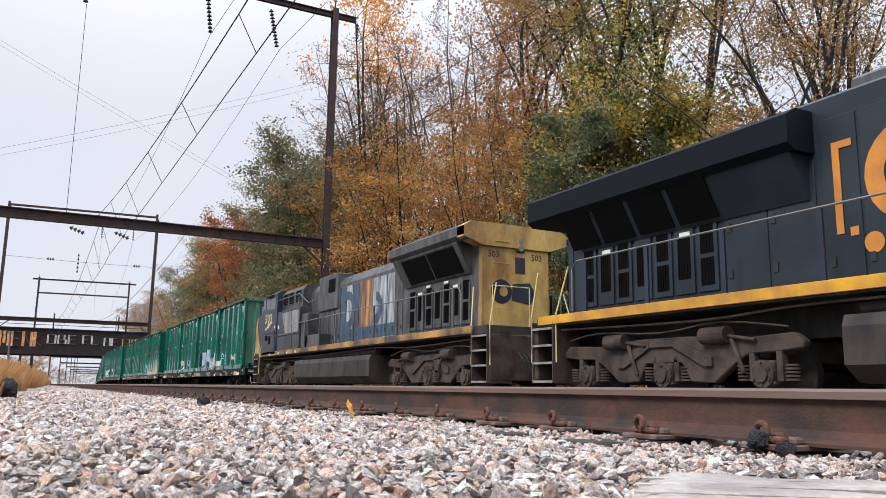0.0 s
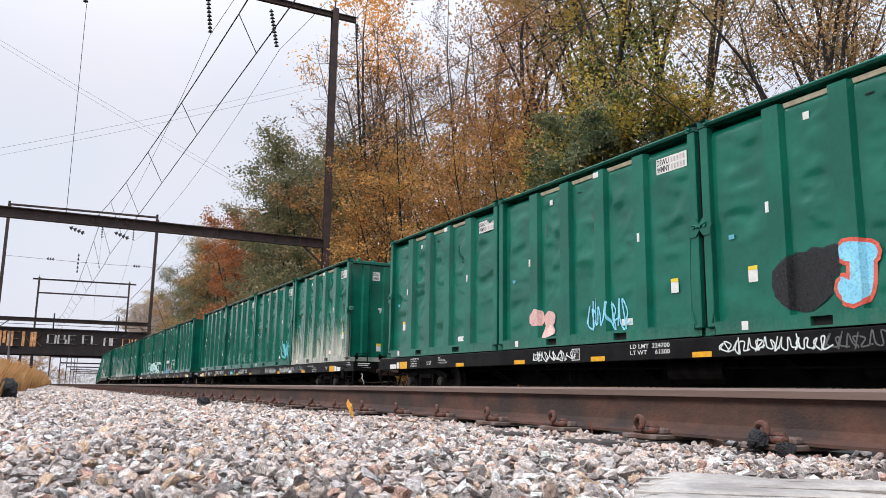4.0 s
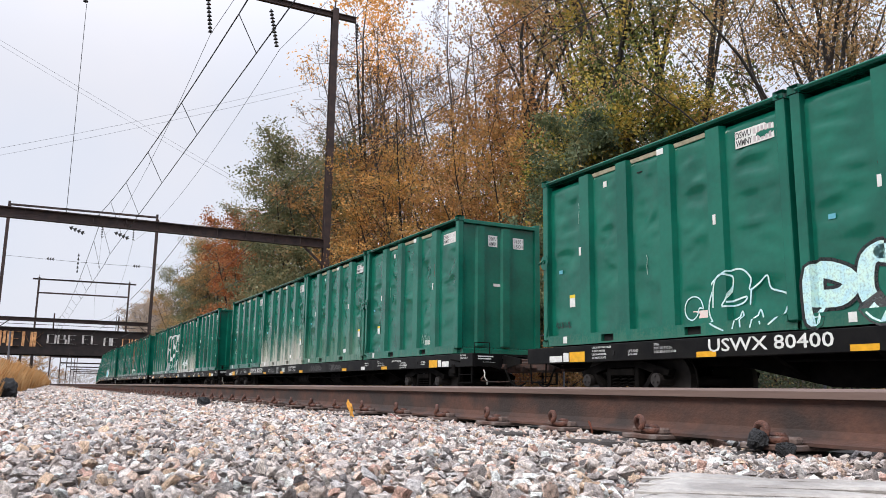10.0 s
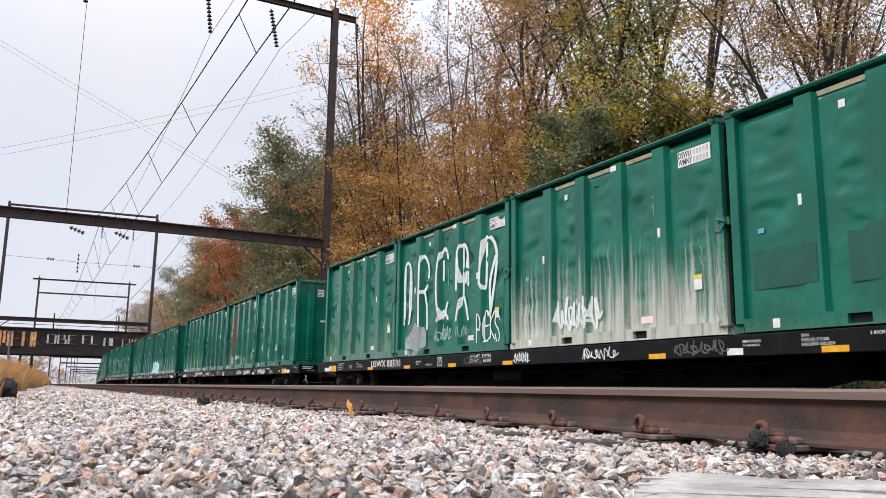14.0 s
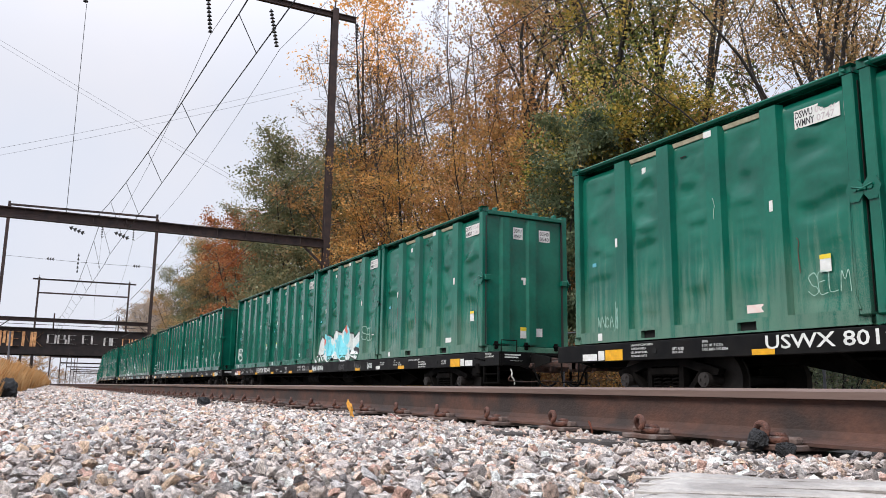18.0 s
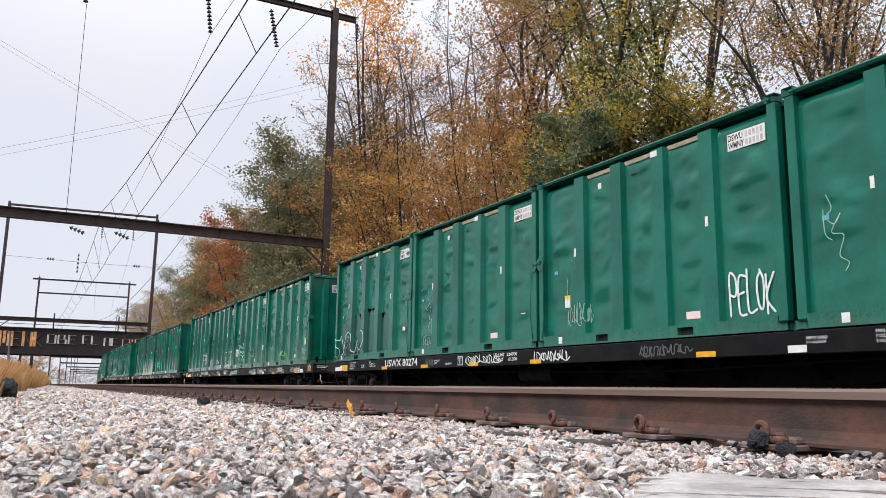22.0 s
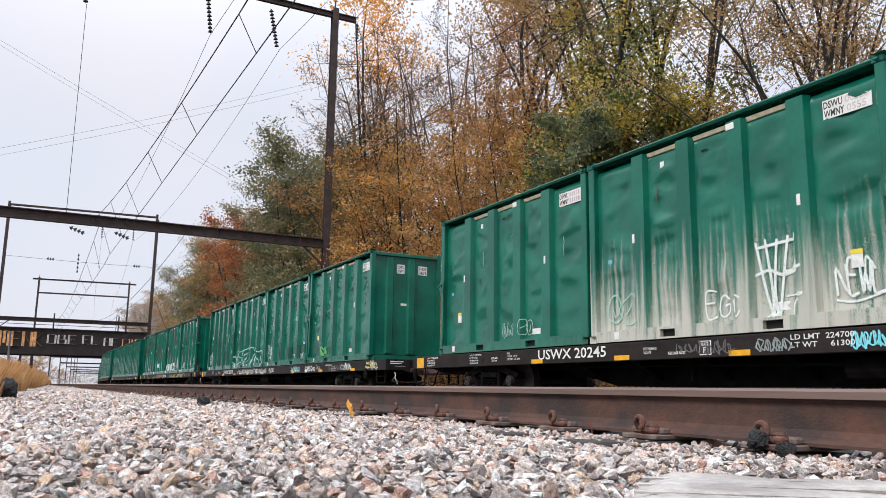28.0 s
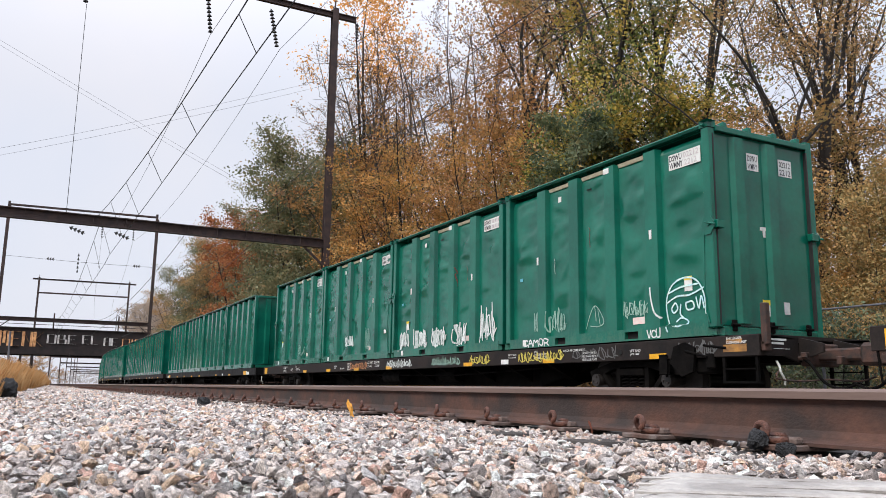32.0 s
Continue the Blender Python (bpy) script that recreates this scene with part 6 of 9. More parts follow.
def side_frame(side):
    def make(bm):
        x0, x1 = sorted((side * 0.93, side * 1.07))
        outer = [(-1.18, 0.62), (-0.98, 0.66), (-0.45, 0.8), (0.45, 0.8), (0.98, 0.66), (1.18, 0.62), (1.14, 0.53), (0.78, 0.55), (0.55, 0.3), (0.42, 0.2), (-0.42, 0.2), (-0.55, 0.3), (-0.78, 0.55), (-1.14, 0.53)]
        top = [(-1.18, 0.62), (-0.98, 0.68), (-0.45, 0.8), (0.45, 0.8), (0.98, 0.68), (1.18, 0.62), (1.14, 0.53), (0.85, 0.56), (0.4, 0.68), (-0.4, 0.68), (-0.85, 0.56), (-1.14, 0.53)]
        prism(bm, top, 0, x0, x1)
        prism(bm, [(-0.42, 0.17), (0.42, 0.17), (0.4, 0.27), (-0.4, 0.27)], 0, x0, x1)
        for s in (-1, 1):
            prism(bm, [(s * 0.86, 0.58), (s * 0.74, 0.58), (s * 0.38, 0.18), (s * 0.5, 0.18)], 0, x0, x1)
            prism(bm, [(s * 0.42, 0.7), (s * 0.32, 0.7), (s * 0.32, 0.25), (s * 0.42, 0.25)], 0, x0, x1)
            box(bm, x0, x1, *sorted((s * 0.79, s * 1.05)), 0.55, 0.62)
        bmesh.ops.recalc_face_normals(bm, faces=bm.faces)
    return make


def spring_coil(bm):
    """One coil spring, standing on its foot."""
    pipe(bm, [(0.08 * math.cos(k * 0.7), 0.08 * math.sin(k * 0.7), 0.27 + 0.26 * k / 40) for k in range(41)], 0.016, 5)


def bogie(parent, y, name="bogie", rich=True):
    b = piece(name, 0, lambda bm: (box(bm, -0.95, 0.95, -0.2, 0.2, 0.5, 0.74, 0.03), box(bm, -1.1, -0.85, -0.32, 0.32, 0.53, 0.66, 0.02), box(bm, 0.85, 1.1, -0.32, 0.32, 0.53, 0.66, 0.02), box(bm, -0.8, 0.8, -0.62, -0.52, 0.36, 0.46), box(bm, -0.8, 0.8, 0.52, 0.62, 0.36, 0.46)), M_UNDER, parent, Matrix.Translation((0, y, 0)))
    for side in (-1, 1):
        piece("side_frame", side, side_frame(side), M_UNDER, b)
        for dy in (-0.22, 0.0, 0.22) if rich else (0.0,):
            piece("spring", 0, spring_coil, M_UNDER, b, Matrix.Translation((side * 1.0, dy, 0)))
    for dy in (-0.92, 0.92):
        w = piece("wheelset", 0, wheel_mesh, M_WHEEL, b, Matrix.Translation((0, dy, 0.457)), smooth=False)
        SPINS.append((w, dy, 0.457, 0))
    return b


SPINS = []
M_WHEEL = material("worn_wheel_steel", (0.03, 0.025, 0.023), 0.6, 0.2, 0.25, 8, second=(0.014, 0.012, 0.011))
M_RUSTED = material("rust_brown_cast_steel", (0.075, 0.036, 0.026), 0.8, 0, 0.3, 9, 0.3, 60, second=(0.03, 0.02, 0.017))
M_BROWN = material("rusty_brown_car_paint", (0.022, 0.016, 0.014), 0.65, 0, 0.4, 2.5, 0.15, 30, second=(0.008, 0.007, 0.0068), amount=0.7, spec=0.2)


M_OCHRE = material("worn_ochre_paint", (0.42, 0.20, 0.04), 0.7, 0, 0.25, 6, 0.2, 30, second=(0.16, 0.08, 0.03), amount=0.6)


def small_print(parent, y, z, lines, h=0.045, w=None):
    for k, s in enumerate(lines):
        lettering(s, h, M_WHITE, parent, on_side(y, z - max(0.062, 1.4 * h) * k, -1.256), w)


def build_flatcar(k, number, brown=False, rich=True):
    near, rear = (-0.8 if k == 11 else -1.37, 26.0) if brown and k != 8 else (-0.8, 25.1)
    ob = new("flat_car")
    skin = M_BROWN if brown else M_BLACK
    off = -12.3
    Y = lambda y: y + off
    # deck, side sills, deep centre sill
    piece("deck", (brown, near, rear), lambda bm: (box(bm, -1.22, 1.22, Y(near), Y(rear), 1.05, 1.105)), skin, ob)
    for side in (-1, 1):
        piece("side_sill", (side, brown, near, rear), lambda bm: (box(bm, *sorted((side * 1.2, side * 1.25)), Y(near), Y(rear), 0.79, 1.1, 0.008), box(bm, *sorted((side * 1.1, side * 1.2)), Y(near + 0.05), Y(rear - 0.05), 0.79, 0.82)), skin, ob)
        for ye, sg in ((near, -1), (rear, 1)):
            piece("end_sill", (side, sg, brown, near, rear), lambda bm: prism(bm, [(side * 1.2, 1.1), (side * 0.42, 1.06), (side * 0.42, 0.72), (side * 0.7, 0.8), (side * 1.2, 0.8)], 1, *sorted((Y(ye), Y(ye - sg * 0.06)))), skin, ob)
            piece("end_bracket", (side, sg, brown, near, rear), lambda bm: prism(bm, [(Y(ye), 1.08), (Y(ye + sg * 0.4 if rear > 25.5 else ye + sg * 0.75), 0.98), (Y(ye + sg * 0.4 if rear > 25.5 else ye + sg * 0.75), 0.86), (Y(ye), 0.74)], 0, *sorted((side * 0.36, side * 0.41))), skin, ob)
        for ya in (near + 0.38, rear - 0.35):
            piece("step", (side, ya), lambda bm: pipe(bm, [(side * 1.22, Y(ya - 0.28), 0.8), (side * 1.22, Y(ya - 0.25), 0.42), (side * 1.22, Y(ya + 0.25), 0.42), (side * 1.22, Y(ya + 0.28), 0.8)], 0.018) if ya > 0 else (box(bm, *sorted((side * 1.19, side * 1.23)), Y(ya - 0.33), Y(ya - 0.28), 0.4, 0.8), box(bm, *sorted((side * 1.19, side * 1.23)), Y(ya + 0.28), Y(ya + 0.33), 0.4, 0.8), box(bm, *sorted((side * 1.1, side * 1.24)), Y(ya - 0.3), Y(ya + 0.3), 0.4, 0.43), box(bm, *sorted((side * 1.1, side * 1.24)), Y(ya - 0.3), Y(ya + 0.3), 0.6, 0.62)), M_UNDER, ob)
    piece("centre_sill", (near, rear), lambda bm: prism(bm, [(Y(near + 0.02), 1.0), (Y(rear - 0.02), 1.0), (Y(rear - 0.02), 0.72), (Y(20.3), 0.7), (Y(18.6), 0.36), (Y(5.8), 0.36), (Y(4.2), 0.7), (Y(near + 0.02), 0.72)], 0, -0.45, 0.45), M_UNDER, ob)
    for y in [4.6 + 1.6 * i for i in range(10)] if rich else (5.0, 19.0):
        piece("cross_bearer", 0, lambda bm: prism(bm, [(-1.2, 1.05), (1.2, 1.05), (1.2, 0.82), (0.44, 0.45), (-0.44, 0.45), (-1.2, 0.82)], 1, -0.05, 0.05), M_UNDER, ob, Matrix.Translation((0, Y(y), 0)))
    # brake gear and couplers
    piece("brake_cylinder", 0, lambda bm: (rod(bm, (-0.75, Y(9.0), 0.62), (-0.75, Y(9.9), 0.62), 0.17, seg=14), rod(bm, (-0.8, Y(12.2), 0.6), (-0.8, Y(13.4), 0.6), 0.2, seg=14), pipe(bm, [(-0.95, Y(5), 0.72), (-0.95, Y(9), 0.6), (-0.95, Y(14), 0.66), (-0.95, Y(19), 0.72)], 0.02), rod(bm, (-0.9, Y(16.2), 0.45), (-0.9, Y(16.2), 0.8), 0.03)), M_UNDER, ob)
    for y, s in ((near - 0.05, -1), (rear + 0.05, 1)):
        reach = (1.05 if s < 0 else 0.62) if rear < 25.5 else {(11, -1): 0.75, (9, -1): 0.7, (9, 1): 0.55, (10, -1): 0.6}.get((k, s), 0.2)
        piece("coupler", (s, near, rear, reach), lambda bm: (box(bm, -0.14, 0.14, *sorted((Y(y), Y(y + s * reach))), 0.74, 0.92, 0.03), box(bm, -0.2, 0.16, *sorted((Y(y + s * reach), Y(y + s * (reach + 0.34)))), 0.66, 0.98, 0.05), box(bm, -0.34, 0.34, *sorted((Y(y + s * 0.06), Y(y - s * 0.1))), 0.66, 1.0, 0.02), box(bm, -0.24, 0.24, *sorted((Y(y + s * 0.5), Y(y + s * 0.42))), 0.68, 0.8, 0.01)), M_RUSTED, ob, label="rust-brown coupler")
        piece("brake_hose", (s, near, rear), lambda bm: pipe(bm, smooth_line([(-0.42, Y(y), 0.78), (-0.44, Y(y + s * 0.16), 0.68), (-0.42, Y(y + s * 0.35), 0.42), (-0.38, Y(y + s * 0.6), 0.34), (-0.36, Y(y + s * 0.85), 0.42)], 3), 0.022), M_UNDER, ob)
        piece("angle_cock", (s, near, rear), lambda bm: (rod(bm, (-0.42, Y(y - s * 0.2), 0.78), (-0.42, Y(y + s * 0.12), 0.78), 0.035), box(bm, -0.48, -0.36, *sorted((Y(y + s * 0.02), Y(y + s * 0.12))), 0.78, 0.86, 0.01)), M_RUSTED, ob)
    piece("uncoupling_handle", near, lambda bm: pipe(bm, smooth_line([(-0.98, Y(near - 0.06), 0.72), (-0.97, Y(near - 0.10), 0.64), (-1.0, Y(near - 0.14), 0.56), (-0.94, Y(near - 0.15), 0.46), (-0.93, Y(near - 0.14), 0.38)], 3), 0.016), M_GREY_HANDLE, ob, label="pale bent uncoupling handle")
    piece("uncoupling_loop", near, lambda bm: pipe(bm, smooth_line([(-0.97, Y(near - 0.10), 0.6), (-1.06, Y(near - 0.12), 0.52), (-1.05, Y(near - 0.14), 0.46), (-0.6, Y(near - 0.20), 0.44), (-0.2, Y(near - 0.30), 0.47), (0.2, Y(near - 0.50), 0.45), (0.3, Y(near - 0.70), 0.52)], 3), 0.014), M_RUSTED, ob)
    if rich:
        if rear < 25.5:
            piece("hand_rail", near, lambda bm: pipe(bm, [(-1.17, Y(near + 0.03), 1.1), (-1.17, Y(near + 0.03), 1.36), (-0.76, Y(near + 0.03), 1.36), (-0.76, Y(near + 0.03), 1.1)], 0.014), M_UNDER, ob)
        piece("brake_lever", 0, lambda bm: (box(bm, -1.27, -1.2, Y(0.05), Y(0.22), 0.62, 0.86, 0.02), rod(bm, (-1.26, Y(-0.2), 0.92), (-1.26, Y(0.25), 0.98), 0.018), box(bm, -1.2, -1.0, Y(0.1), Y(0.5), 0.55, 0.8, 0.03)), M_UNDER, ob)
    bogie(ob, Y(2.13), rich=rich)
    bogie(ob, Y(22.33), rich=rich)
    # reflectors, white labels and lettering on the sill
    for y in (1.47, 4.6, 7.9, 12.55, 15.1, 17.72, 20.35, 23.64):
        if rear > 25.5 and y > 23:
            continue
        big_end = y in (1.47, 23.64) and rear < 25.5
        plate("reflector", 0.47 if big_end else 0.4, 0.19 if big_end else 0.085, M_YELLOW, ob, on_side(Y(y), 0.8, -1.2535), "yellow reflector")
    for y, w, h in ((0.96, 0.17, 0.17), (0.74, 0.36, 0.13), (24.3, 0.42, 0.12), (23.84, 0.17, 0.17), (6.2, 0.3, 0.1), (-0.05, 0.0, 0.0)):
        if w and not (rear > 25.5 and (y > 23 or y < 1)):
            plate("label", w, h, M_WHITE, ob, on_side(Y(y), 0.81, -1.2535))
    big = "USWX " + number if number else ""
    if big:
        lettering(big, 0.2, M_WHITE, ob, on_side(Y(20.1), 0.87, -1.256), 2.16)
    if rich:
        small_print(ob, Y(14.0), 0.985, ["LD LMT  223000", "LT WT     63000"] if k == 8 else ["LD LMT  224700", "LT WT     61300"], 0.075, 0.96)
        small_print(ob, Y(16.95), 0.95, ["RETAINING", "VALVE"], 0.045)
        small_print(ob, Y(16.36), 0.86, ["RELEASE ROD"], 0.045)
        small_print(ob, Y(3.9), 1.0, ["2 INCH HF COMP SHOES"], 0.045)
        small_print(ob, Y(3.3), 0.94, ["36 INCH WHEELS", "UBX BRAKE BEAMS", "SEE BADGE PLATE"], 0.04)
        small_print(ob, Y(22.95), 1.03, ["2 INCH HF COMP SHOES", "36 INCH WHEELS", "UBX BRAKE BEAMS", "SEE BADGE PLATE"], 0.036)
        small_print(ob, Y(21.95), 0.93, ["LIFT AND", "JACK HERE"], 0.045)
        small_print(ob, Y(1.95), 0.93, ["LIFT AND", "JACK HERE"], 0.045)
        small_print(ob, Y(21.3), 1.02, ["SPRG", "7 OC D5  7 IC D5", "2 OC B353  2 IC B354"], 0.04)
        small_print(ob, Y(4.9), 1.02, ["SPRG", "7 OC D5  7 IC D5", "2 OC B353  2 IC B354"], 0.04)
        small_print(ob, Y(5.9), 0.98, ["EMPTY LOAD", "7/16 ADJ BLOCK"], 0.04)
        small_print(ob, Y(-0.2), 1.04, ["AHI 15F-RE8", "CUSHION UNIT"], 0.04)
        piece("worn_lettering", ("end", near), lambda bm: (box(bm, -1.1, -0.68, Y(near - 0.006), Y(near), 1.02, 1.05), box(bm, -1.1, -0.74, Y(near - 0.006), Y(near), 0.965, 0.995), box(bm, -0.95, -0.62, Y(near - 0.006), Y(near), 0.9, 0.907)), M_WHITE, ob)
        lab = plate("plate_mark", 0.24, 0.22, M_WHITE, ob, on_side(Y(15.68), 0.83, -1.2535))
        plate("plate_field", 0.21, 0.19, M_INK, lab, Matrix.Translation((0.015, 0.015, 0.002)))
        lettering("PLATE", 0.05, M_WHITE, lab, Matrix.Translation((0.04, 0.14, 0.007)), 0.15)
        lettering("F", 0.09, M_WHITE, lab, Matrix.Translation((0.085, 0.03, 0.007)))
        # jacking holes: flat dark discs with the shade of a hole painted in
        for y in (2.21, 22.36):
            piece("jacking_hole", y, lambda bm: disc(bm, (-1.255, Y(y), 0.94), (1, 0, 0), 0.05, 0.012, 14), M_HOLE_SHADE, ob)
    if brown and rich:
        if k in (8, 11):
            plate("end_stripe", 0.44, 0.11, M_OCHRE, ob, on_side(Y(near + 0.66), 0.86, -1.2535), "worn ochre stripe")
            plate("end_stripe", 0.3, 0.06, M_OCHRE, ob, on_side(Y(near + 0.6), 0.99, -1.2535), "worn ochre stripe")
        plate("end_plate", 0.4, 0.26, M_YELLOW, ob, on_side(Y(rear - 0.2), 0.8, -1.2535), "yellow reflector")
        if k != 8 and k != 11:
            small_print(ob, Y(25.2), 1.02, ["2 INCH HF COMP SHOES", "36 INCH WHEELS", "UBX BRAKE BEAMS", "SEE BADGE PLATE"], 0.04)
    if k == 11:
        piece("corner_post", 0, lambda bm: (box(bm, -1.2, -1.1, Y(near - 0.1), Y(near), 0.95, 1.55, 0.012), box(bm, -1.2, -1.05, Y(near - 0.06), Y(near + 0.02), 0.86, 1.0, 0.01)), M_RUSTED, ob, label="rusty upright corner post")
        piece("brake_rigging", 0, lambda bm: (prism(bm, [(Y(0.95), 0.72), (Y(0.7), 0.5), (Y(0.45), 0.58), (Y(0.4), 0.95), (Y(0.62), 1.04), (Y(0.85), 0.98)], 0, -1.3, -1.24), rod(bm, (-1.3, Y(0.6), 0.9), (-1.3, Y(0.15), 0.8), 0.02), box(bm, -1.28, -1.22, Y(1.2), Y(1.05), 0.55, 0.85, 0.015)), M_UNDER, ob, label="dark grimy brake rigging")
    words = "rusty brown flat car with pale graffiti" if brown else "black flat car with yellow reflectors and white lettering"
    return tagged(ob, words, "freight car", "flat cars in the train")


def sill_tag(ob, y, w, color, seed, letters=5, width=0.022, h=0.2):
    """A scrawl along the side sill."""
    bm = bmesh.new()
    for i, ln in enumerate(tag_lines(seed, w, h, letters)):
        ribbon(bm, ln, width, 0.0008 * i, 0.0006)
    bmesh.ops.transform(bm, matrix=on_side(y - 12.3, 0.84, -1.2545), verts=bm.verts)
    return part("graffiti", bm, SPRAY[color], ob)


# number, brown sill, scrawls (left end, length, colour, letters)
CAR_DATA = [
    ("", False, ((8.4, 1.2, "white", 3), (10.2, 1.6, "grey", 5), (12.0, 1.9, "white", 7), (5.9, 1.2, "grey", 3), (17.0, 1.4, "white", 5))),
    ("80242", False, ((7.6, 1.8, "white", 6), (6.0, 1.0, "grey", 4), (9.8, 1.7, "white", 5), (12.2, 1.6, "grey", 6), (14.7, 0.9, "white", 3), (16.5, 0.6, "cyan", 4), (22.1, 0.7, "white", 5))),
    ("80400", False, ((6.8, 1.6, "grey", 6), (9.5, 1.4, "white", 4), (11.3, 1.5, "grey", 5), (13.0, 0.7, "grey", 3), (3.3, 0.5, "grey", 3))),
    ("80130", False, ((11.3, 1.3, "grey", 4), (16.9, 0.9, "grey", 4), (9.1, 1.1, "grey", 4), (14.9, 0.4, "white", 3))),
    ("80306", False, ((18.7, 0.8, "grey", 5), (14.3, 0.9, "grey", 3), (9.7, 1.0, "white", 4), (12.1, 0.6, "white", 4), (7.3, 1.1, "grey", 4))),
    ("80199", False, ((16.8, 0.9, "white", 5), (12.6, 0.6, "white", 4), (11.3, 1.2, "grey", 6), (9.5, 1.2, "white", 5), (8.0, 1.4, "white", 6), (5.3, 1.3, "white", 8), (13.9, 0.7, "red", 4))),
    ("80341", False, ((6.9, 0.4, "white", 3), (12.2, 0.5, "white", 4), (11.6, 0.6, "white", 4), (9.4, 0.5, "grey", 3), (8.0, 0.6, "grey", 3), (13.2, 0.7, "grey", 4), (24.2, 1.1, "pink", 4))),
    ("80274", False, ((15.3, 1.6, "white", 5), (12.4, 1.2, "white", 5), (9.2, 1.2, "grey", 5), (17.5, 0.5, "grey", 3), (1.0, 0.9, "white", 5))),
    ("638066", True, ((15.6, 0.9, "white", 4), (13.9, 0.6, "white", 4), (12.3, 1.4, "ice", 6), (8.5, 1.2, "ice", 4), (7.0, 0.9, "white", 3), (5.2, 1.4, "grey", 8), (4.0, 0.9, "white", 5), (1.9, 1.2, "silver", 6))),
    ("20245", True, ((12.1, 1.1, "pale", 5), (10.4, 1.0, "silver", 3), (9.0, 0.5, "grey", 3), (8.2, 1.1, "white", 3), (5.9, 2.4, "white", 6), (14.6, 0.6, "silver", 4), (16.2, 1.2, "grey", 6), (13.1, 0.5, "cyan", 4))),
    ("20218", True, ((16.6, 0.9, "white", 4), (15.5, 1.6, "white", 7), (13.5, 0.4, "white", 3), (12.9, 1.3, "white", 4), (11.2, 0.8, "white", 3), (8.0, 1.2, "ice", 5), (6.2, 1.2, "white", 4), (3.6, 1.6, "grey", 6), (0.2, 0.8, "yellow", 3), (0.1, 0.9, "white", 3), (2.4, 1.0, "white", 5))),
    ("", True, ((3.6, 1.3, "grey", 5), (5.5, 1.6, "yellow", 7), (7.6, 0.9, "yellow", 4), (9.6, 1.5, "pale", 6), (12.5, 1.7, "white", 9), (0.8, 0.8, "grey", 5), (15.5, 1.5, "orange", 6))),
]
NUMBERS = {(0, 1): "00689", (1, 0): "00562", (1, 1): "02011", (2, 0): "01451", (2, 1): "01358", (3, 0): "01501", (3, 2): "01122", (4, 0): "00694", (4, 2): "01338",
           (5, 1): "00799", (5, 3): "00747", (6, 0): "00540", (7, 0): "00528", (7, 3): "00154", (8, 0): "01487", (9, 2): "00555", (10, 0): "01459", (10, 2): "02101", (10, 3): "01474", (11, 0): "02212"}
SOIL = {(1, 0): "chalk", (3, 2): "chalk", (4, 1): "chalk", (4, 3): "dusty", (5, 1): "rusty", (5, 3): "dusty", (6, 0): "dusty", (6, 1): "dusty", (8, 0): "dusty", (8, 1): "dusty", (8, 2): "dusty", (8, 3): "dusty", (9, 2): "chalk", (9, 0): "dusty", (10, 3): "clean", (3, 1): "dusty"}
DOOR_FAR = {(0, 1), (0, 3), (1, 2), (2, 0), (2, 3), (2, 1), (3, 0), (3, 3), (5, 0), (5, 2), (6, 2), (7, 1), (8, 2), (9, 1), (9, 3), (10, 0), (10, 2), (11, 1), (11, 3)}
BOXES = {}
for k, c0 in enumerate(CARS):
    near = k < 12
    number, brown, tags = CAR_DATA[k] if k < 12 else ("", k % 3 == 1, ())
    car = ride(build_flatcar(k, number, brown, near), c0 + 12.3)
    for i, (y, w, color, letters) in enumerate(tags):
        sill_tag(car, y, w, color, k * 20 + i, letters)
    for j, d in enumerate(STEPS):
        b = build_container(k * 7 + j * 3, (k, j) not in DOOR_FAR, SOIL.get((k, j), ("clean", "clean", "dusty")[(k * 4 + j) % 3] if k > 11 else "clean"), NUMBERS.get((k, j), ""), near)
        BOXES[k, j] = ride(b, c0 + d + HALF)
# ---- what is sprayed on the boxes: distance of the left end from the near edge, foot, width, height ----
def at(k, j, kind, y, z, w, h, color, **more):
    if (k, j) in BOXES:
        paint(BOXES[k, j], kind, y - HALF, z, w, h, color, **more)


def bubble(k, j, string, y, z, w, h, fill, edge, width, rim, seed=1):
    """Fat rounded letters with a rim of another colour."""
    at(k, j, "hand", y, z, w, h, edge, string=string, seed=seed, width=width + 2 * rim)
    at(k, j, "hand", y, z, w, h, fill, string=string, seed=seed, width=width, layer=2)


# first car
at(0, 1, "cloud", 4.55, 1.36, 0.8, 0.86, "black", seed=2, letters=5)
bubble(0, 1, "J", 3.8, 1.5, 0.55, 0.62, "sky", "coral", 0.26, 0.055, 3)
bubble(0, 1, "O", 3.0, 1.42, 0.45, 0.42, "sky", "coral", 0.2, 0.05, 4)
bubble(0, 1, "U", 2.42, 1.74, 0.66, 0.42, "sky", "coral", 0.26, 0.055, 5)
bubble(0, 1, "N", 1.6, 1.36, 0.6, 0.36, "sky", "coral", 0.22, 0.055, 6)
bubble(0, 1, "E", 0.78, 1.4, 0.48, 0.66, "sky", "coral", 0.24, 0.055, 7)
at(0, 1, "cloud", 2.05, 2.1, 0.5, 0.22, "sky", seed=9, letters=3)
at(0, 0, "block", 5.99, 1.35, 0.99, 0.3, "white", seed=4)
at(0, 0, "hand", 4.9, 1.5, 1.25, 0.55, "sky", seed=5, string="DAZED", width=0.036)
at(0, 0, "lines", 4.94, 1.42, 1.36, 0.7, "sky", string="2,60 12,40 20,55|60,2 66,30 55,20 75,14 70,2|86,60 98,45 96,25 80,8", width=0.032)
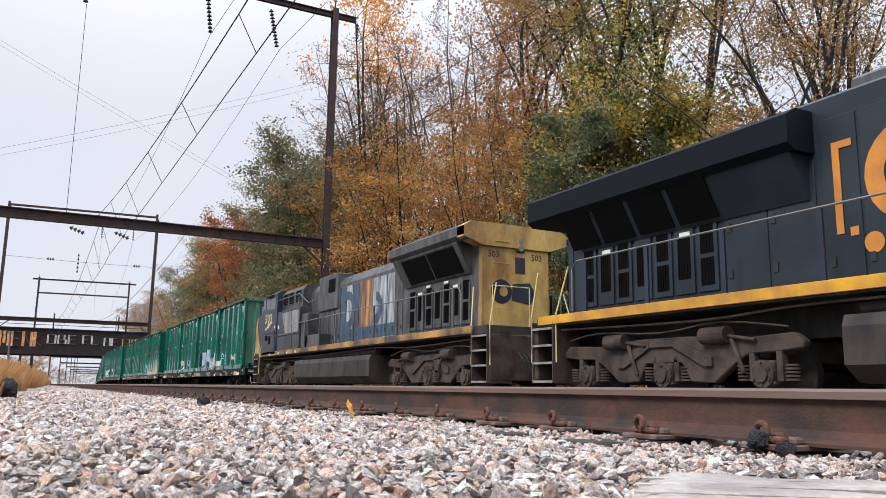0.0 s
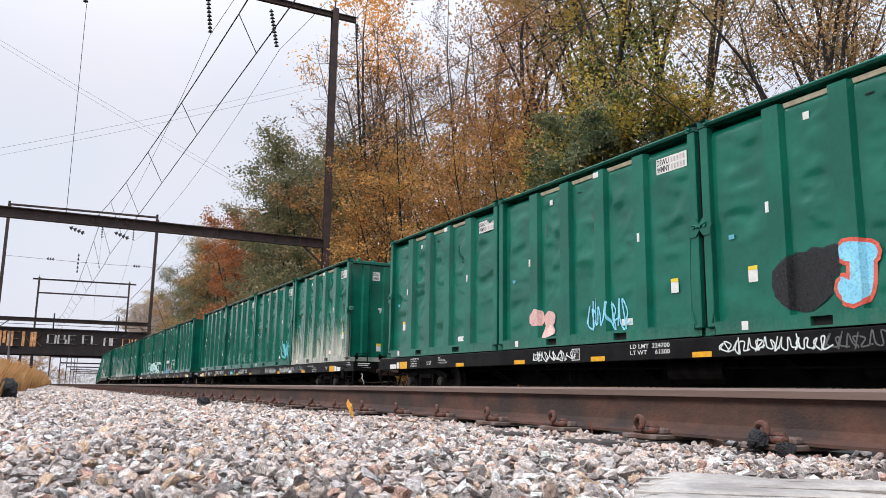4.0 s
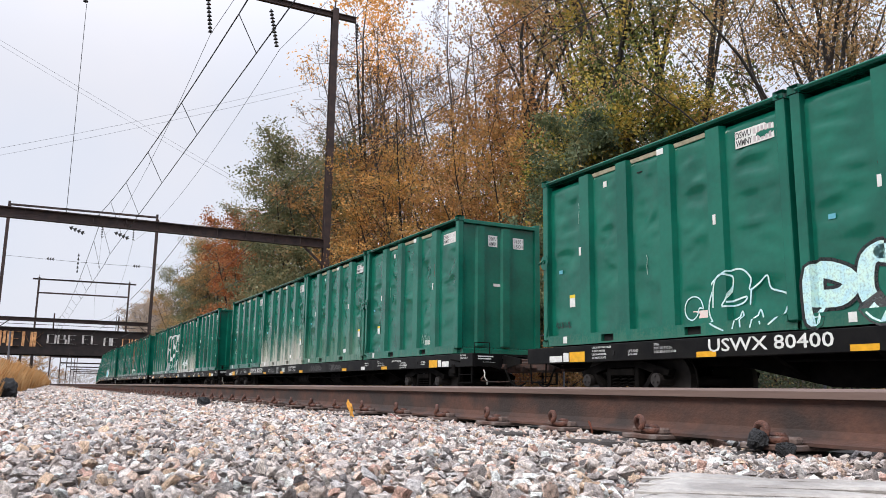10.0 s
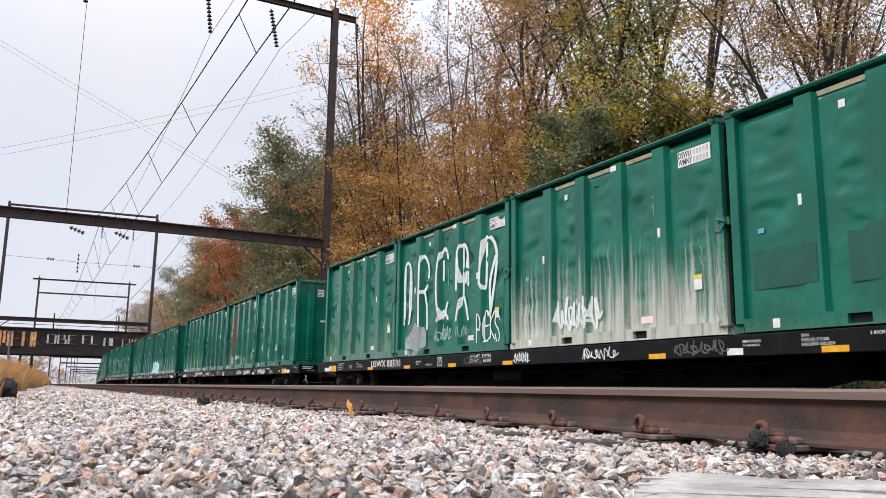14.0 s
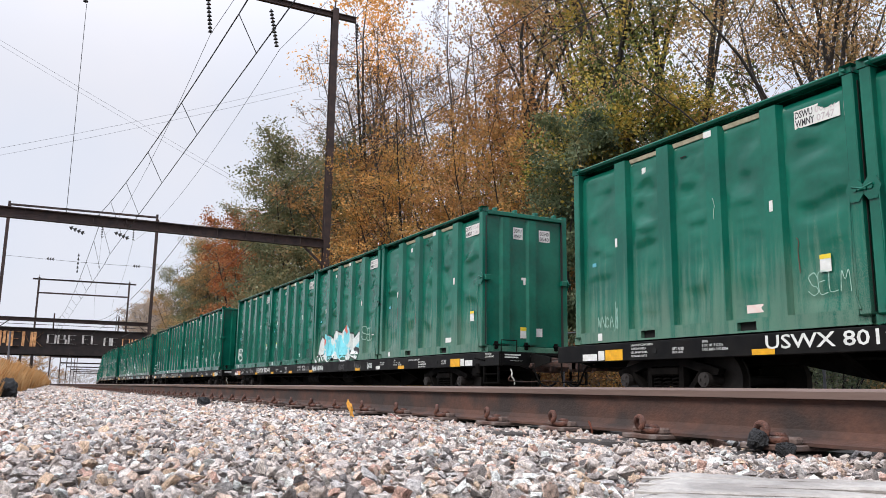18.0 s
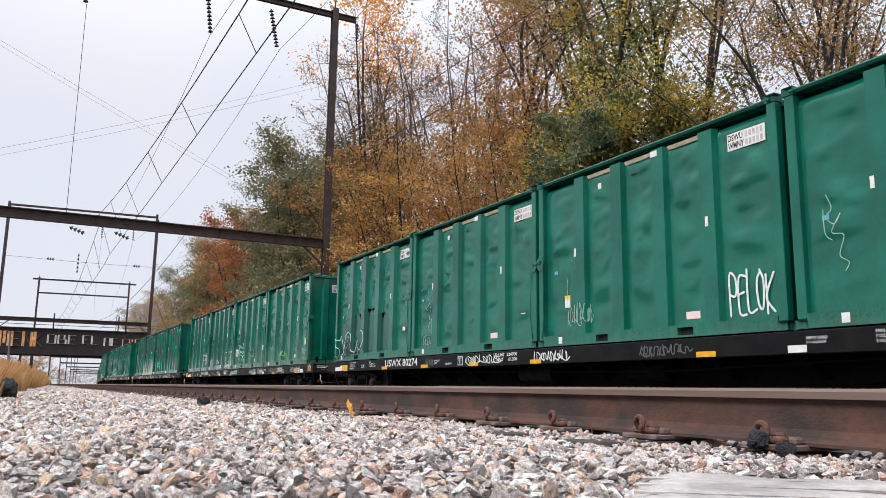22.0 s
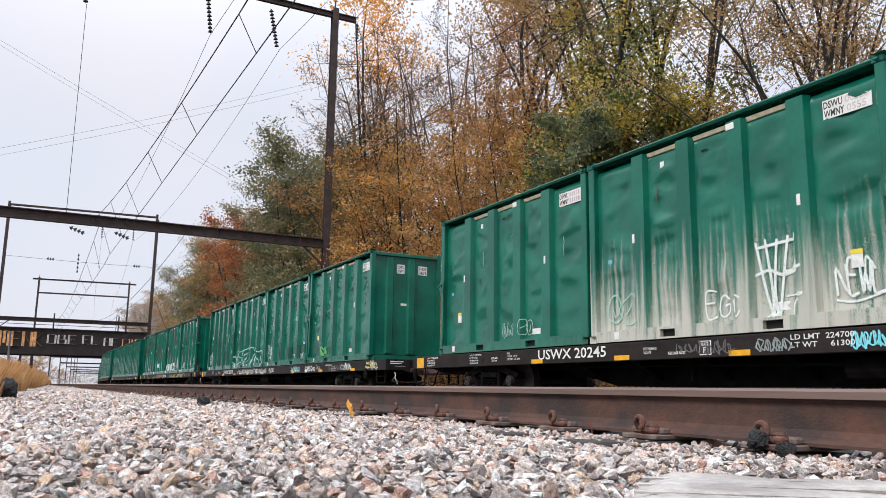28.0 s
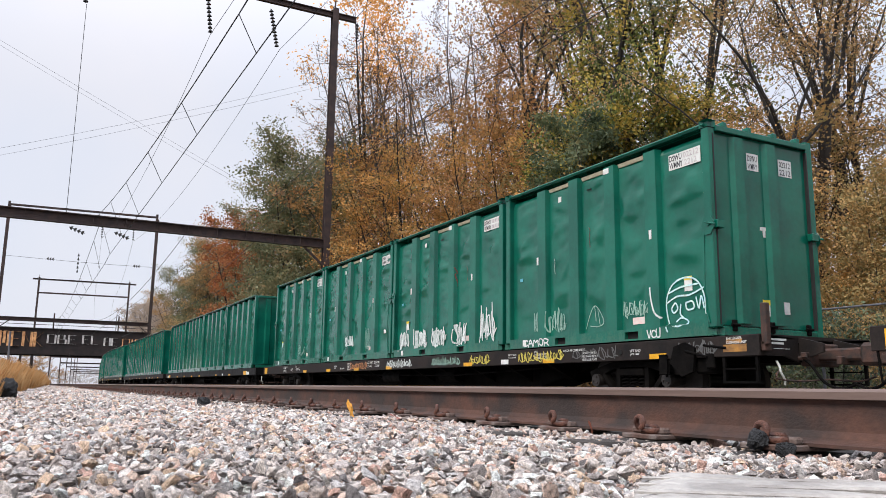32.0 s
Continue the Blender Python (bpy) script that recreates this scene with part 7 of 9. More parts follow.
at(0, 0, "hand", 2.36, 1.58, 0.75, 0.3, "white", string="WORK", seed=8, width=0.036)
at(0, 0, "lines", 0.98, 1.43, 0.47, 0.36, "thin", string="10,30 18,58 40,74 64,70 84,46 88,26 50,20 10,30|40,74 38,30|62,72 64,26|0,88 30,96 50,80 70,98 100,90", width=0.0096)
at(0, 2, "tag", 3.0, 1.4, 1.2, 0.5, "sky", seed=6, letters=4, width=0.032)
at(0, 2, "cloud", 5.0, 1.35, 1.1, 0.5, "skin", seed=6, letters=4)
# second car
at(1, 1, "tag", 1.3, 1.45, 0.62, 0.62, "cyan", seed=11, letters=3, width=0.04)
at(1, 1, "lines", 3.04, 1.36, 0.6, 0.45, "pale", string="8,10 0,40 30,46 22,64 46,92 86,96 60,78 96,74 66,62 60,20 46,44|20,10 36,36 44,8 54,34 70,10", width=0.0112)
at(1, 1, "lines", 2.1, 1.38, 0.9, 0.5, "pale", string="6,4 0,36 12,44 10,66 40,92 70,96 96,70 98,30 60,4|30,30 36,60 44,34 52,62 60,36", width=0.0112)
for i, (y, w, h, n) in enumerate(((5.55, 1.0, 0.56, 4), (4.25, 0.76, 0.5, 3), (3.22, 0.98, 0.58, 4), (2.06, 1.0, 0.4, 4), (0.84, 0.7, 0.5, 4))):
    at(1, 2, "tag", y, 1.4, w, h, "thin", seed=14 + i, letters=n, width=0.0112)
# third car
at(2, 1, "cloud", 3.25, 1.72, 0.8, 0.42, "white", seed=21, letters=7)
at(2, 1, "lines", 4.05, 1.86, 0.95, 0.2, "white", string="0,70 30,40 60,60 100,30", width=0.2)
at(2, 1, "cloud", 3.3, 1.32, 0.6, 0.5, "skin", seed=23, letters=4, layer=2)
at(2, 1, "lines", 3.78, 1.16, 1.5, 0.34, "steel", string="0,50 20,80 36,40 60,60 80,30 100,60|4,20 30,34 60,16 100,24", width=0.16, layer=3)
at(2, 1, "lines", 3.78, 1.15, 1.5, 0.44, "lilac", string="0,60 14,84 28,66 36,98 44,60|2,24 30,40 60,18 96,34|50,4 80,20 100,10", width=0.032, layer=4)
at(2, 1, "hand", 2.3, 1.62, 0.8, 0.24, "coral", string="OLD", seed=31, width=0.04)
at(2, 1, "hand", 2.3, 1.38, 0.85, 0.2, "coral", string="BROS", seed=32, width=0.036)
at(2, 1, "hand", 1.25, 1.5, 0.85, 0.55, "white", seed=25, string="PELA", width=0.032)
at(2, 1, "tag", 5.66, 1.52, 0.6, 0.24, "thin", seed=26, letters=4, width=0.0112)
at(2, 1, "tag", 4.46, 1.44, 0.66, 0.25, "thin", seed=27, letters=4, width=0.0112)
bubble(2, 2, "POTATOE", 5.9, 1.32, 4.75, 0.66, "mint", "black", 0.24, 0.05, 28)
at(2, 2, "cloud", 1.05, 1.3, 0.6, 0.55, "lilac", seed=28, letters=5)
at(2, 2, "lines", 0.75, 1.4, 0.5, 0.75, "mint", string="0,60 20,96 60,90 50,60 96,40 90,10", width=0.024, layer=1)
at(2, 2, "tag", 1.0, 1.17, 0.6, 0.14, "yellow", seed=29, letters=5, width=0.02)
at(2, 2, "lines", 5.0, 1.98, 4.0, 0.25, "yellow", string="0,30 24,46 44,40 50,90 56,40 78,60 100,70", width=0.024)
at(2, 2, "cloud", 3.3, 2.05, 0.5, 0.22, "lilac", seed=30, letters=3)
at(2, 3, "lines", 2.2, 1.39, 0.41, 0.39, "mint", string="100,44 78,48 66,20 40,2 12,16 2,50 16,84 50,98 84,84 100,44", width=0.0224)
at(2, 3, "lines", 1.68, 1.17, 1.5, 0.97, "mint", string="24,2 6,16 0,40 8,72 26,92 44,96 56,80 54,62 66,70 76,80 80,60 98,48 94,22 80,6|12,40 14,74 22,90 34,84 30,54 24,40 44,42 50,52 30,46|36,4 44,30 46,6|58,4 66,30 70,8|56,62 54,40", width=0.0272)
at(2, 3, "tag", 5.75, 1.47, 0.5, 0.16, "black", seed=34, letters=4, width=0.0112)
# fourth car
at(3, 0, "tag", 2.2, 1.4, 0.5, 0.3, "thin", seed=33, letters=4, width=0.0096)
at(3, 3, "tag", 3.2, 1.6, 0.8, 0.2, "thin", seed=34, letters=5, width=0.0112)
# fifth car: tall drooping capitals
at(4, 0, "block", 5.75, 1.75, 1.15, 0.6, "patch", seed=40)
at(4, 0, "block", 4.2, 1.7, 1.05, 0.75, "patch", seed=41)
at(4, 2, "lines", 5.75, 2.05, 0.6, 1.75, "white", string="10,0 8,70 16,94 50,98 80,80 84,30 60,0|16,94 20,10|70,84 66,8", width=0.09)
at(4, 2, "lines", 4.65, 1.85, 0.6, 1.9, "white", string="10,0 12,96 60,98 84,80 60,58 12,52|40,54 66,30 70,0", width=0.1)
at(4, 2, "lines", 3.6, 2.0, 0.6, 1.9, "white", string="90,84 60,98 22,84 6,50 20,18 50,4 88,22|50,80 50,56|20,0 54,12 90,2", width=0.1)
at(4, 2, "lines", 2.5, 1.95, 0.6, 1.9, "white", string="10,40 12,86 44,98 78,84 84,44|44,98 46,30|10,0 46,30 84,0|12,86 30,50|78,84 62,48", width=0.09)
at(4, 2, "lines", 1.35, 2.0, 0.7, 1.85, "white", string="4,40 20,90 50,98 90,84 96,60 60,4 44,0|4,40 30,36 36,90|60,4 56,40 90,70", width=0.1)
at(4, 2, "cloud", 5.6, 1.2, 1.4, 0.8, "silver", seed=42, letters=7)
at(4, 2, "tag", 3.6, 1.45, 0.75, 0.4, "pale", seed=43, letters=3, width=0.024)
at(4, 2, "tag", 2.45, 1.55, 0.5, 0.25, "thin", seed=44, letters=5, width=0.0112)
at(4, 2, "hand", 1.41, 1.38, 0.9, 0.65, "white", seed=45, string="PEKS", width=0.04)
at(4, 1, "tag", 4.5, 1.45, 1.4, 0.6, "white", seed=46, letters=5, width=0.06)
# sixth car
for y, z, w, h, n in ((5.5, 1.4, 0.95, 0.38, 51), (4.3, 1.45, 0.75, 0.55, 52), (3.0, 1.5, 0.75, 0.6, 53)):
    at(5, 0, "block", y, z, w, h, "patch", seed=n)
at(5, 0, "tag", 4.25, 1.42, 0.7, 0.5, "pale", seed=54, letters=4, width=0.016)
at(5, 0, "tag", 3.05, 1.75, 0.65, 0.3, "white", seed=55, letters=5, width=0.0176)
for y, z, w, h, n in ((4.75, 1.4, 0.75, 0.75, 151), (3.55, 1.4, 0.75, 0.8, 152), (2.3, 1.4, 0.75, 1.05, 153)):
    at(5, 2, "block", y, z, w, h, "patch", seed=n)
at(5, 1, "tag", 3.9, 1.6, 0.55, 0.2, "white", seed=56, letters=7, width=0.0112)
at(5, 1, "tag", 4.6, 1.3, 0.25, 0.5, "pale", seed=57, letters=2, width=0.016)
at(5, 1, "tag", 2.9, 1.3, 0.8, 0.4, "thin", seed=58, letters=5, width=0.016)
at(5, 1, "tag", 1.05, 1.5, 0.75, 0.35, "pale", seed=59, letters=6, width=0.0112)
at(5, 3, "hand", 5.5, 1.42, 0.45, 0.2, "pale", seed=60, string="WNCA", width=0.0144)
at(5, 3, "tag", 5.0, 1.35, 0.15, 0.5, "thin", seed=61, letters=2, width=0.0144)
at(5, 3, "hand", 0.95, 1.6, 0.65, 0.28, "pale", seed=62, string="SELM", width=0.0112)
# seventh car
at(6, 1, "cloud", 5.6, 1.3, 4.4, 0.85, "cyan", seed=65, letters=16)
bubble(6, 1, "AOSEK", 5.7, 1.3, 4.1, 0.66, "white", "black", 0.3, 0.04, 66)
at(6, 1, "cloud", 4.95, 1.75, 0.4, 0.3, "coral", seed=66, letters=3, layer=4)
at(6, 1, "cloud", 3.0, 2.0, 0.45, 0.3, "coral", seed=67, letters=3, layer=4)
at(6, 1, "hand", 1.3, 1.75, 0.6, 0.38, "pale", seed=68, string="SEL", width=0.024)
for y, w, h, n in ((5.4, 0.75, 0.45, 69), (3.3, 0.75, 0.5, 70), (1.1, 0.8, 0.35, 71)):
    at(6, 2, "block", y, 1.35, w, h, "patch", seed=n)
at(6, 3, "hand", 5.85, 1.55, 1.3, 0.55, "white", seed=71, string="PEKS", width=0.08)
at(6, 3, "block", 2.2, 1.4, 0.7, 0.5, "patch", seed=73)
# eighth car
at(7, 0, "hand", 2.23, 1.68, 0.78, 0.38, "white", seed=75, string="HUSKE", width=0.028)
at(7, 0, "lines", 0.95, 1.41, 0.6, 0.67, "mint", string="0,20 2,44 16,60 30,50 20,16 4,12 0,20|30,50 22,74 36,84 48,70 60,72 56,92 40,96 34,84|60,4 72,30 96,40 98,14 82,2 66,16|48,70 44,40 60,46 62,64|62,64 74,60 72,40", width=0.0272)
at(7, 0, "lines", 4.5, 1.43, 1.08, 0.5, "white", string="0,80 30,90 60,84 96,88|10,76 18,30 34,60 20,62|40,34 50,74 62,34|44,50 58,50|96,72 70,60 92,50 70,30 98,14", width=0.028)
at(7, 0, "lines", 5.65, 1.86, 0.49, 1.08, "pale", string="20,98 34,80 14,70 40,60 60,72 30,50 66,44 50,20 76,10 64,0|8,80 10,50 30,40", width=0.0112)
at(7, 1, "hand", 1.1, 1.45, 0.85, 0.6, "white", seed=78, string="PELOK", width=0.036)
at(7, 1, "tag", 5.2, 1.5, 0.8, 0.4, "thin", seed=79, letters=4, width=0.016)
at(7, 3, "block", 5.83, 1.4, 1.06, 1.0, "patch", seed=81)
at(7, 3, "block", 4.62, 1.36, 0.9, 1.26, "patch", seed=82)
at(7, 3, "block", 3.46, 1.39, 0.8, 1.37, "patch", seed=83)
at(7, 3, "block", 2.36, 1.4, 0.8, 1.11, "patch", seed=84)
at(7, 3, "lines", 5.98, 1.2, 2.4, 0.85, "black", string="12,10 16,50|34,12 36,70|46,12 46,80|56,20 54,70|66,20 68,50|80,16 82,44", width=0.2, layer=2)
at(7, 3, "lines", 6.0, 1.17, 2.5, 0.92, "mint", string="10,20 0,74 8,72 14,86 24,40 30,90 46,98 58,84 56,50 62,24 72,64 70,50 80,30 88,50 86,22|24,40 20,22 10,20|34,40 40,66 50,80 44,50 36,36|86,22 100,60 98,90 86,96 90,70", width=0.0256, layer=3)
at(7, 2, "lines", 5.4, 1.6, 0.55, 1.3, "thin", string="30,98 20,80 50,74 8,60 0,66 20,56 60,62 40,40 70,36 34,24 60,10|70,6 66,30", width=0.0112)
at(7, 2, "hand", 5.5, 1.42, 0.6, 0.2, "thin", seed=84, string="DEBUT", width=0.0128)
# ninth car
at(8, 2, "hand", 2.2, 1.45, 1.9, 0.6, "mint", string="WEJE", seed=90, width=0.04)
at(8, 2, "tag", 4.02, 1.19, 1.7, 0.2, "white", seed=91, letters=9, width=0.0208)
at(8, 2, "hand", 1.77, 1.18, 1.48, 0.17, "white", string="DUMPJOBS", seed=92, width=0.0208)
at(8, 2, "hand", 5.85, 1.35, 0.95, 0.42, "white", seed=93, string="VASK", width=0.032)
at(8, 2, "blob", 3.8, 1.4, 0.35, 0.3, "white", seed=94, letters=1, width=0.0192)
at(8, 1, "hand", 5.85, 1.75, 0.8, 0.32, "white", string="COMBAT", seed=95, width=0.0304)
at(8, 1, "lines", 4.66, 1.41, 0.83, 0.97, "mint", string="4,4 6,60 2,90 30,70 40,98 60,72 94,80 86,40 100,10|4,56 40,46 90,60|14,40 40,30 80,38|20,12 40,26 70,10 96,8|10,60 30,54 60,60", width=0.024)
at(8, 1, "lines", 2.9, 1.5, 0.75, 0.7, "pale", string="10,80 0,50 40,40 44,70 20,76|60,90 64,20|50,60 90,64 88,30 56,34|10,10 30,30 50,8 70,28 90,6", width=0.0144)
at(8, 3, "hand", 1.3, 1.5, 0.77, 0.55, "white", seed=98, string="POEK", width=0.036)
at(8, 3, "tag", 3.0, 1.4, 0.6, 0.4, "thin", seed=99, letters=3, width=0.0192)
at(8, 0, "tag", 3.7, 1.5, 0.5, 0.22, "lime", seed=100, letters=4, width=0.016)
at(8, 0, "tag", 0.95, 1.5, 0.6, 0.25, "thin", seed=101, letters=5, width=0.0112)
# tenth car
at(9, 2, "lines", 2.29, 1.31, 0.85, 1.17, "white", string="4,96 20,40 34,2|24,98 34,40 36,4|48,96 40,40 44,2|70,98 56,40 48,4|90,98 80,60 60,56|2,56 30,60 60,52 98,60|10,90 90,94", width=0.044)
at(9, 2, "hand", 0.98, 1.55, 0.68, 0.4, "white", seed=107, string="NEWL", width=0.036)
at(9, 2, "lines", 0.98, 1.42, 0.7, 0.6, "white", string="0,10 40,4 100,20|60,60 64,98 80,70", width=0.028)
at(9, 2, "hand", 3.27, 1.4, 0.8, 0.36, "white", seed=106, string="EGC", width=0.028)
at(9, 2, "lines", 1.76, 1.34, 0.34, 0.32, "white", string="0,84 96,90 40,60 30,4", width=0.024)
at(9, 2, "blob", 5.64, 1.44, 0.75, 0.5, "pale", seed=108, letters=2, width=0.028)
at(9, 1, "blob", 3.4, 1.65, 0.95, 0.6, "pale", seed=109, letters=3, width=0.028)
at(9, 1, "tag", 5.0, 1.3, 0.2, 0.8, "pale", seed=110, letters=1, width=0.024)
at(9, 3, "tag", 3.2, 1.4, 0.5, 0.3, "thin", seed=111, letters=3, width=0.0192)
at(9, 3, "blob", 2.4, 1.4, 0.4, 0.35, "pale", seed=112, letters=2, width=0.016)
# eleventh car
at(10, 2, "lines", 5.95, 1.14, 2.9, 0.98, "mint", string="6,20 0,40 4,62 16,50 26,64 40,56 48,80 58,84 54,60 66,96 78,84 90,92 100,98|12,8 22,30 12,36 18,46 28,36 24,10|30,14 40,26 36,4 44,34 30,50|46,20 54,44 46,60|60,50 62,20 72,36 84,24 80,6|84,60 92,72 86,30 96,36", width=0.032)
at(10, 2, "lines", 3.1, 1.16, 2.9, 0.95, "mint", string="0,96 14,84 28,96 40,80 56,90 66,70 80,76 96,50 98,16 86,4|6,10 16,40 4,60 18,70|26,8 30,50 44,60 40,20|52,10 60,50 70,14|76,50 84,20", width=0.032)
at(10, 1, "hand", 5.79, 1.5, 0.75, 0.5, "white", seed=161, string="PLOK", width=0.028)
at(10, 1, "lines", 5.7, 1.35, 0.6, 0.2, "white", string="0,10 20,80 60,90 90,10|40,20 60,60", width=0.024)
at(10, 1, "hand", 1.07, 1.34, 0.68, 0.2, "white", seed=117, string="TAMERA", width=0.0128)
for j, y, h, n in ((1, 4.35, 0.4, 118), (1, 2.9, 0.45, 119), (1, 1.25, 0.5, 125), (3, 4.4, 0.65, 121), (3, 3.3, 0.75, 122), (3, 2.2, 0.7, 123), (0, 5.6, 0.6, 126)):
    at(10, j, "block", y, 1.42, 0.74, h, "patch", seed=n)
at(10, 3, "hand", 5.85, 1.5, 0.75, 0.55, "white", seed=162, string="ALOK", width=0.028)
at(10, 3, "lines", 5.8, 1.36, 0.7, 0.25, "white", string="0,10 16,70 50,96 84,70 96,4|30,20 34,60|60,20 64,60", width=0.024)
at(10, 0, "tag", 4.6, 1.4, 0.4, 0.3, "lime", seed=124, letters=3, width=0.0192)
# twelfth car: a plain mask-like drawing, scrawls
at(11, 0, "lines", 1.18, 1.22, 0.9, 0.9, "mint", string="14,2 4,30 2,60 16,86 44,98 76,92 94,66 98,30|4,56 30,66 60,66 94,76|10,74 40,82 80,84|14,44 24,54 30,44 20,36 14,44|50,52 66,54 70,42 54,40 50,52|38,50 36,34 44,26|26,20 40,26 56,18 44,10 28,12|76,60 82,40 88,62 94,40", width=0.0288)
at(11, 0, "lines", 1.45, 1.47, 0.23, 0.54, "white", string="0,98 10,60 40,20 96,2", width=0.036)
at(11, 0, "hand", 1.54, 1.15, 0.34, 0.14, "white", seed=131, string="VCU", width=0.024)
at(11, 0, "lines", 3.33, 1.43, 0.59, 0.42, "pale", string="0,0 20,60 44,98 70,70 88,20 60,4 20,10|44,98 50,30|60,80 70,10", width=0.0128)
at(11, 0, "tag", 2.25, 1.56, 0.66, 0.26, "pale", seed=134, letters=5, width=0.0128)
at(11, 0, "tag", 4.57, 1.42, 0.58, 0.46, "pale", seed=135, letters=4, width=0.0144)
at(11, 0, "tag", 5.1, 1.42, 0.14, 0.42, "thin", seed=136, letters=2, width=0.0128)
at(11, 0, "hand", 5.35, 1.16, 0.95, 0.14, "white", seed=139, string="CAMOR", width=0.0272)
for i, y in enumerate((5.7, 4.6, 3.5, 2.4, 1.15)):
    at(11, 1, "tag", y, 1.35, 0.6 + 0.1 * (i == 4), 0.5 + 0.3 * (i == 4), "white", seed=140 + i, letters=3, width=0.036)
at(11, 2, "tag", 3.7, 1.6, 0.5, 0.3, "white", seed=146, letters=3, width=0.032)
at(11, 2, "tag", 2.2, 1.4, 0.4, 0.7, "thin", seed=147, letters=2, width=0.016)
at(11, 3, "tag", 3.0, 1.45, 0.9, 0.4, "thin", seed=148, letters=4, width=0.016)
# ---- diesel locomotives: nose towards +y, radiator end towards -y ----
M_BLUE = material("dark_blue_loco_paint", (0.018, 0.028, 0.048), 0.4, 0, 0.15, 1.2, 0.08, 4, second=(0.012, 0.018, 0.032), spec=0.4)
M_SLATE = material("slate_blue_loco_paint", (0.019, 0.029, 0.040), 0.42, 0, 0.15, 1.0, 0.08, 4, second=(0.013, 0.02, 0.028), spec=0.35)
M_SOOT = material("sooty_loco_paint", (0.034, 0.034, 0.035), 0.45, 0, 0.3, 1.8, 0.1, 12, second=(0.09, 0.09, 0.09), stretch=(1, 2.5, 0.6), spec=0.4)
M_LYEL = material("weathered_yellow_paint", (0.50, 0.34, 0.10), 0.55, 0, 0.25, 1.8, 0.1, 12, second=(0.22, 0.12, 0.04), stretch=(1, 1, 0.5))
M_STRIPE = material("bright_yellow_stripe", (0.66, 0.35, 0.02), 0.45, 0, 0.12, 2, second=(0.42, 0.2, 0.03), amount=0.3)
M_ORANGE = material("orange_emblem_paint", (0.56, 0.22, 0.035), 0.5, 0, 0.12, 2, second=(0.42, 0.16, 0.03))
M_OLDSTRIPE = material("dirty_yellow_stripe", (0.48, 0.27, 0.07), 0.6, 0, 0.3, 1.1, 0.15, 20, second=(0.07, 0.045, 0.035), amount=0.45)
M_PALE = material("faded_white_logo_paint", (0.40, 0.43, 0.46), 0.6, 0, 0.2, 2.0, second=(0.10, 0.11, 0.13), stretch=(1, 3, 0.5))
M_RUSTY = material("rusting_logo_paint", (0.46, 0.24, 0.10), 0.75, 0, 0.25, 1.5, second=(0.10, 0.06, 0.05), stretch=(1, 3, 0.5))
M_TEAL = material("faded_blue_logo_paint", (0.045, 0.10, 0.17), 0.6, 0, 0.2, 2.0, second=(0.03, 0.04, 0.05), stretch=(1, 3, 0.5))
M_GREYED = material("greyed_cabinet_paint", (0.26, 0.265, 0.255), 0.5, 0, 0.3, 1.6, 0.08, 10, second=(0.09, 0.093, 0.093), stretch=(1, 2.2, 0.5), amount=0.7, spec=0.4)
M_GREYBLUE = material("grimy_blue_panel_paint", (0.06, 0.065, 0.072), 0.5, 0, 0.25, 1.2, 0.05, 10, second=(0.018, 0.02, 0.024), spec=0.35)
M_GRILLE = material("black_radiator_screen", (0.0025, 0.0025, 0.003), 0.8, 0, 0.3, 60, spec=0.1)
M_TRUCK = material("dusty_dark_truck_steel", (0.075, 0.058, 0.047), 0.8, 0, 0.3, 3, 0.3, 30, second=(0.03, 0.024, 0.021), amount=0.7, spec=0.25)
M_TANK = material("dusty_black_tank", (0.02, 0.019, 0.018), 0.55, 0, 0.25, 1.5, 0.1, 20, second=(0.05, 0.043, 0.037), stretch=(1, 1.5, 0.6), spec=0.3)
M_GLASSY = material("dark_window_glass", (0.02, 0.024, 0.028), 0.08, 0, 0.05, 2)
M_CREAMY = material("cream_loco_lettering", (0.62, 0.52, 0.26), 0.5, 0, 0.1, 3)
M_SILVER = material("bare_handrail", (0.20, 0.19, 0.185), 0.45, 0.3, 0.1, 6)


def flip_side(m):
    """The same spot on the other side of a locomotive."""
    return Matrix.Rotation(math.pi, 4, "Z") @ m


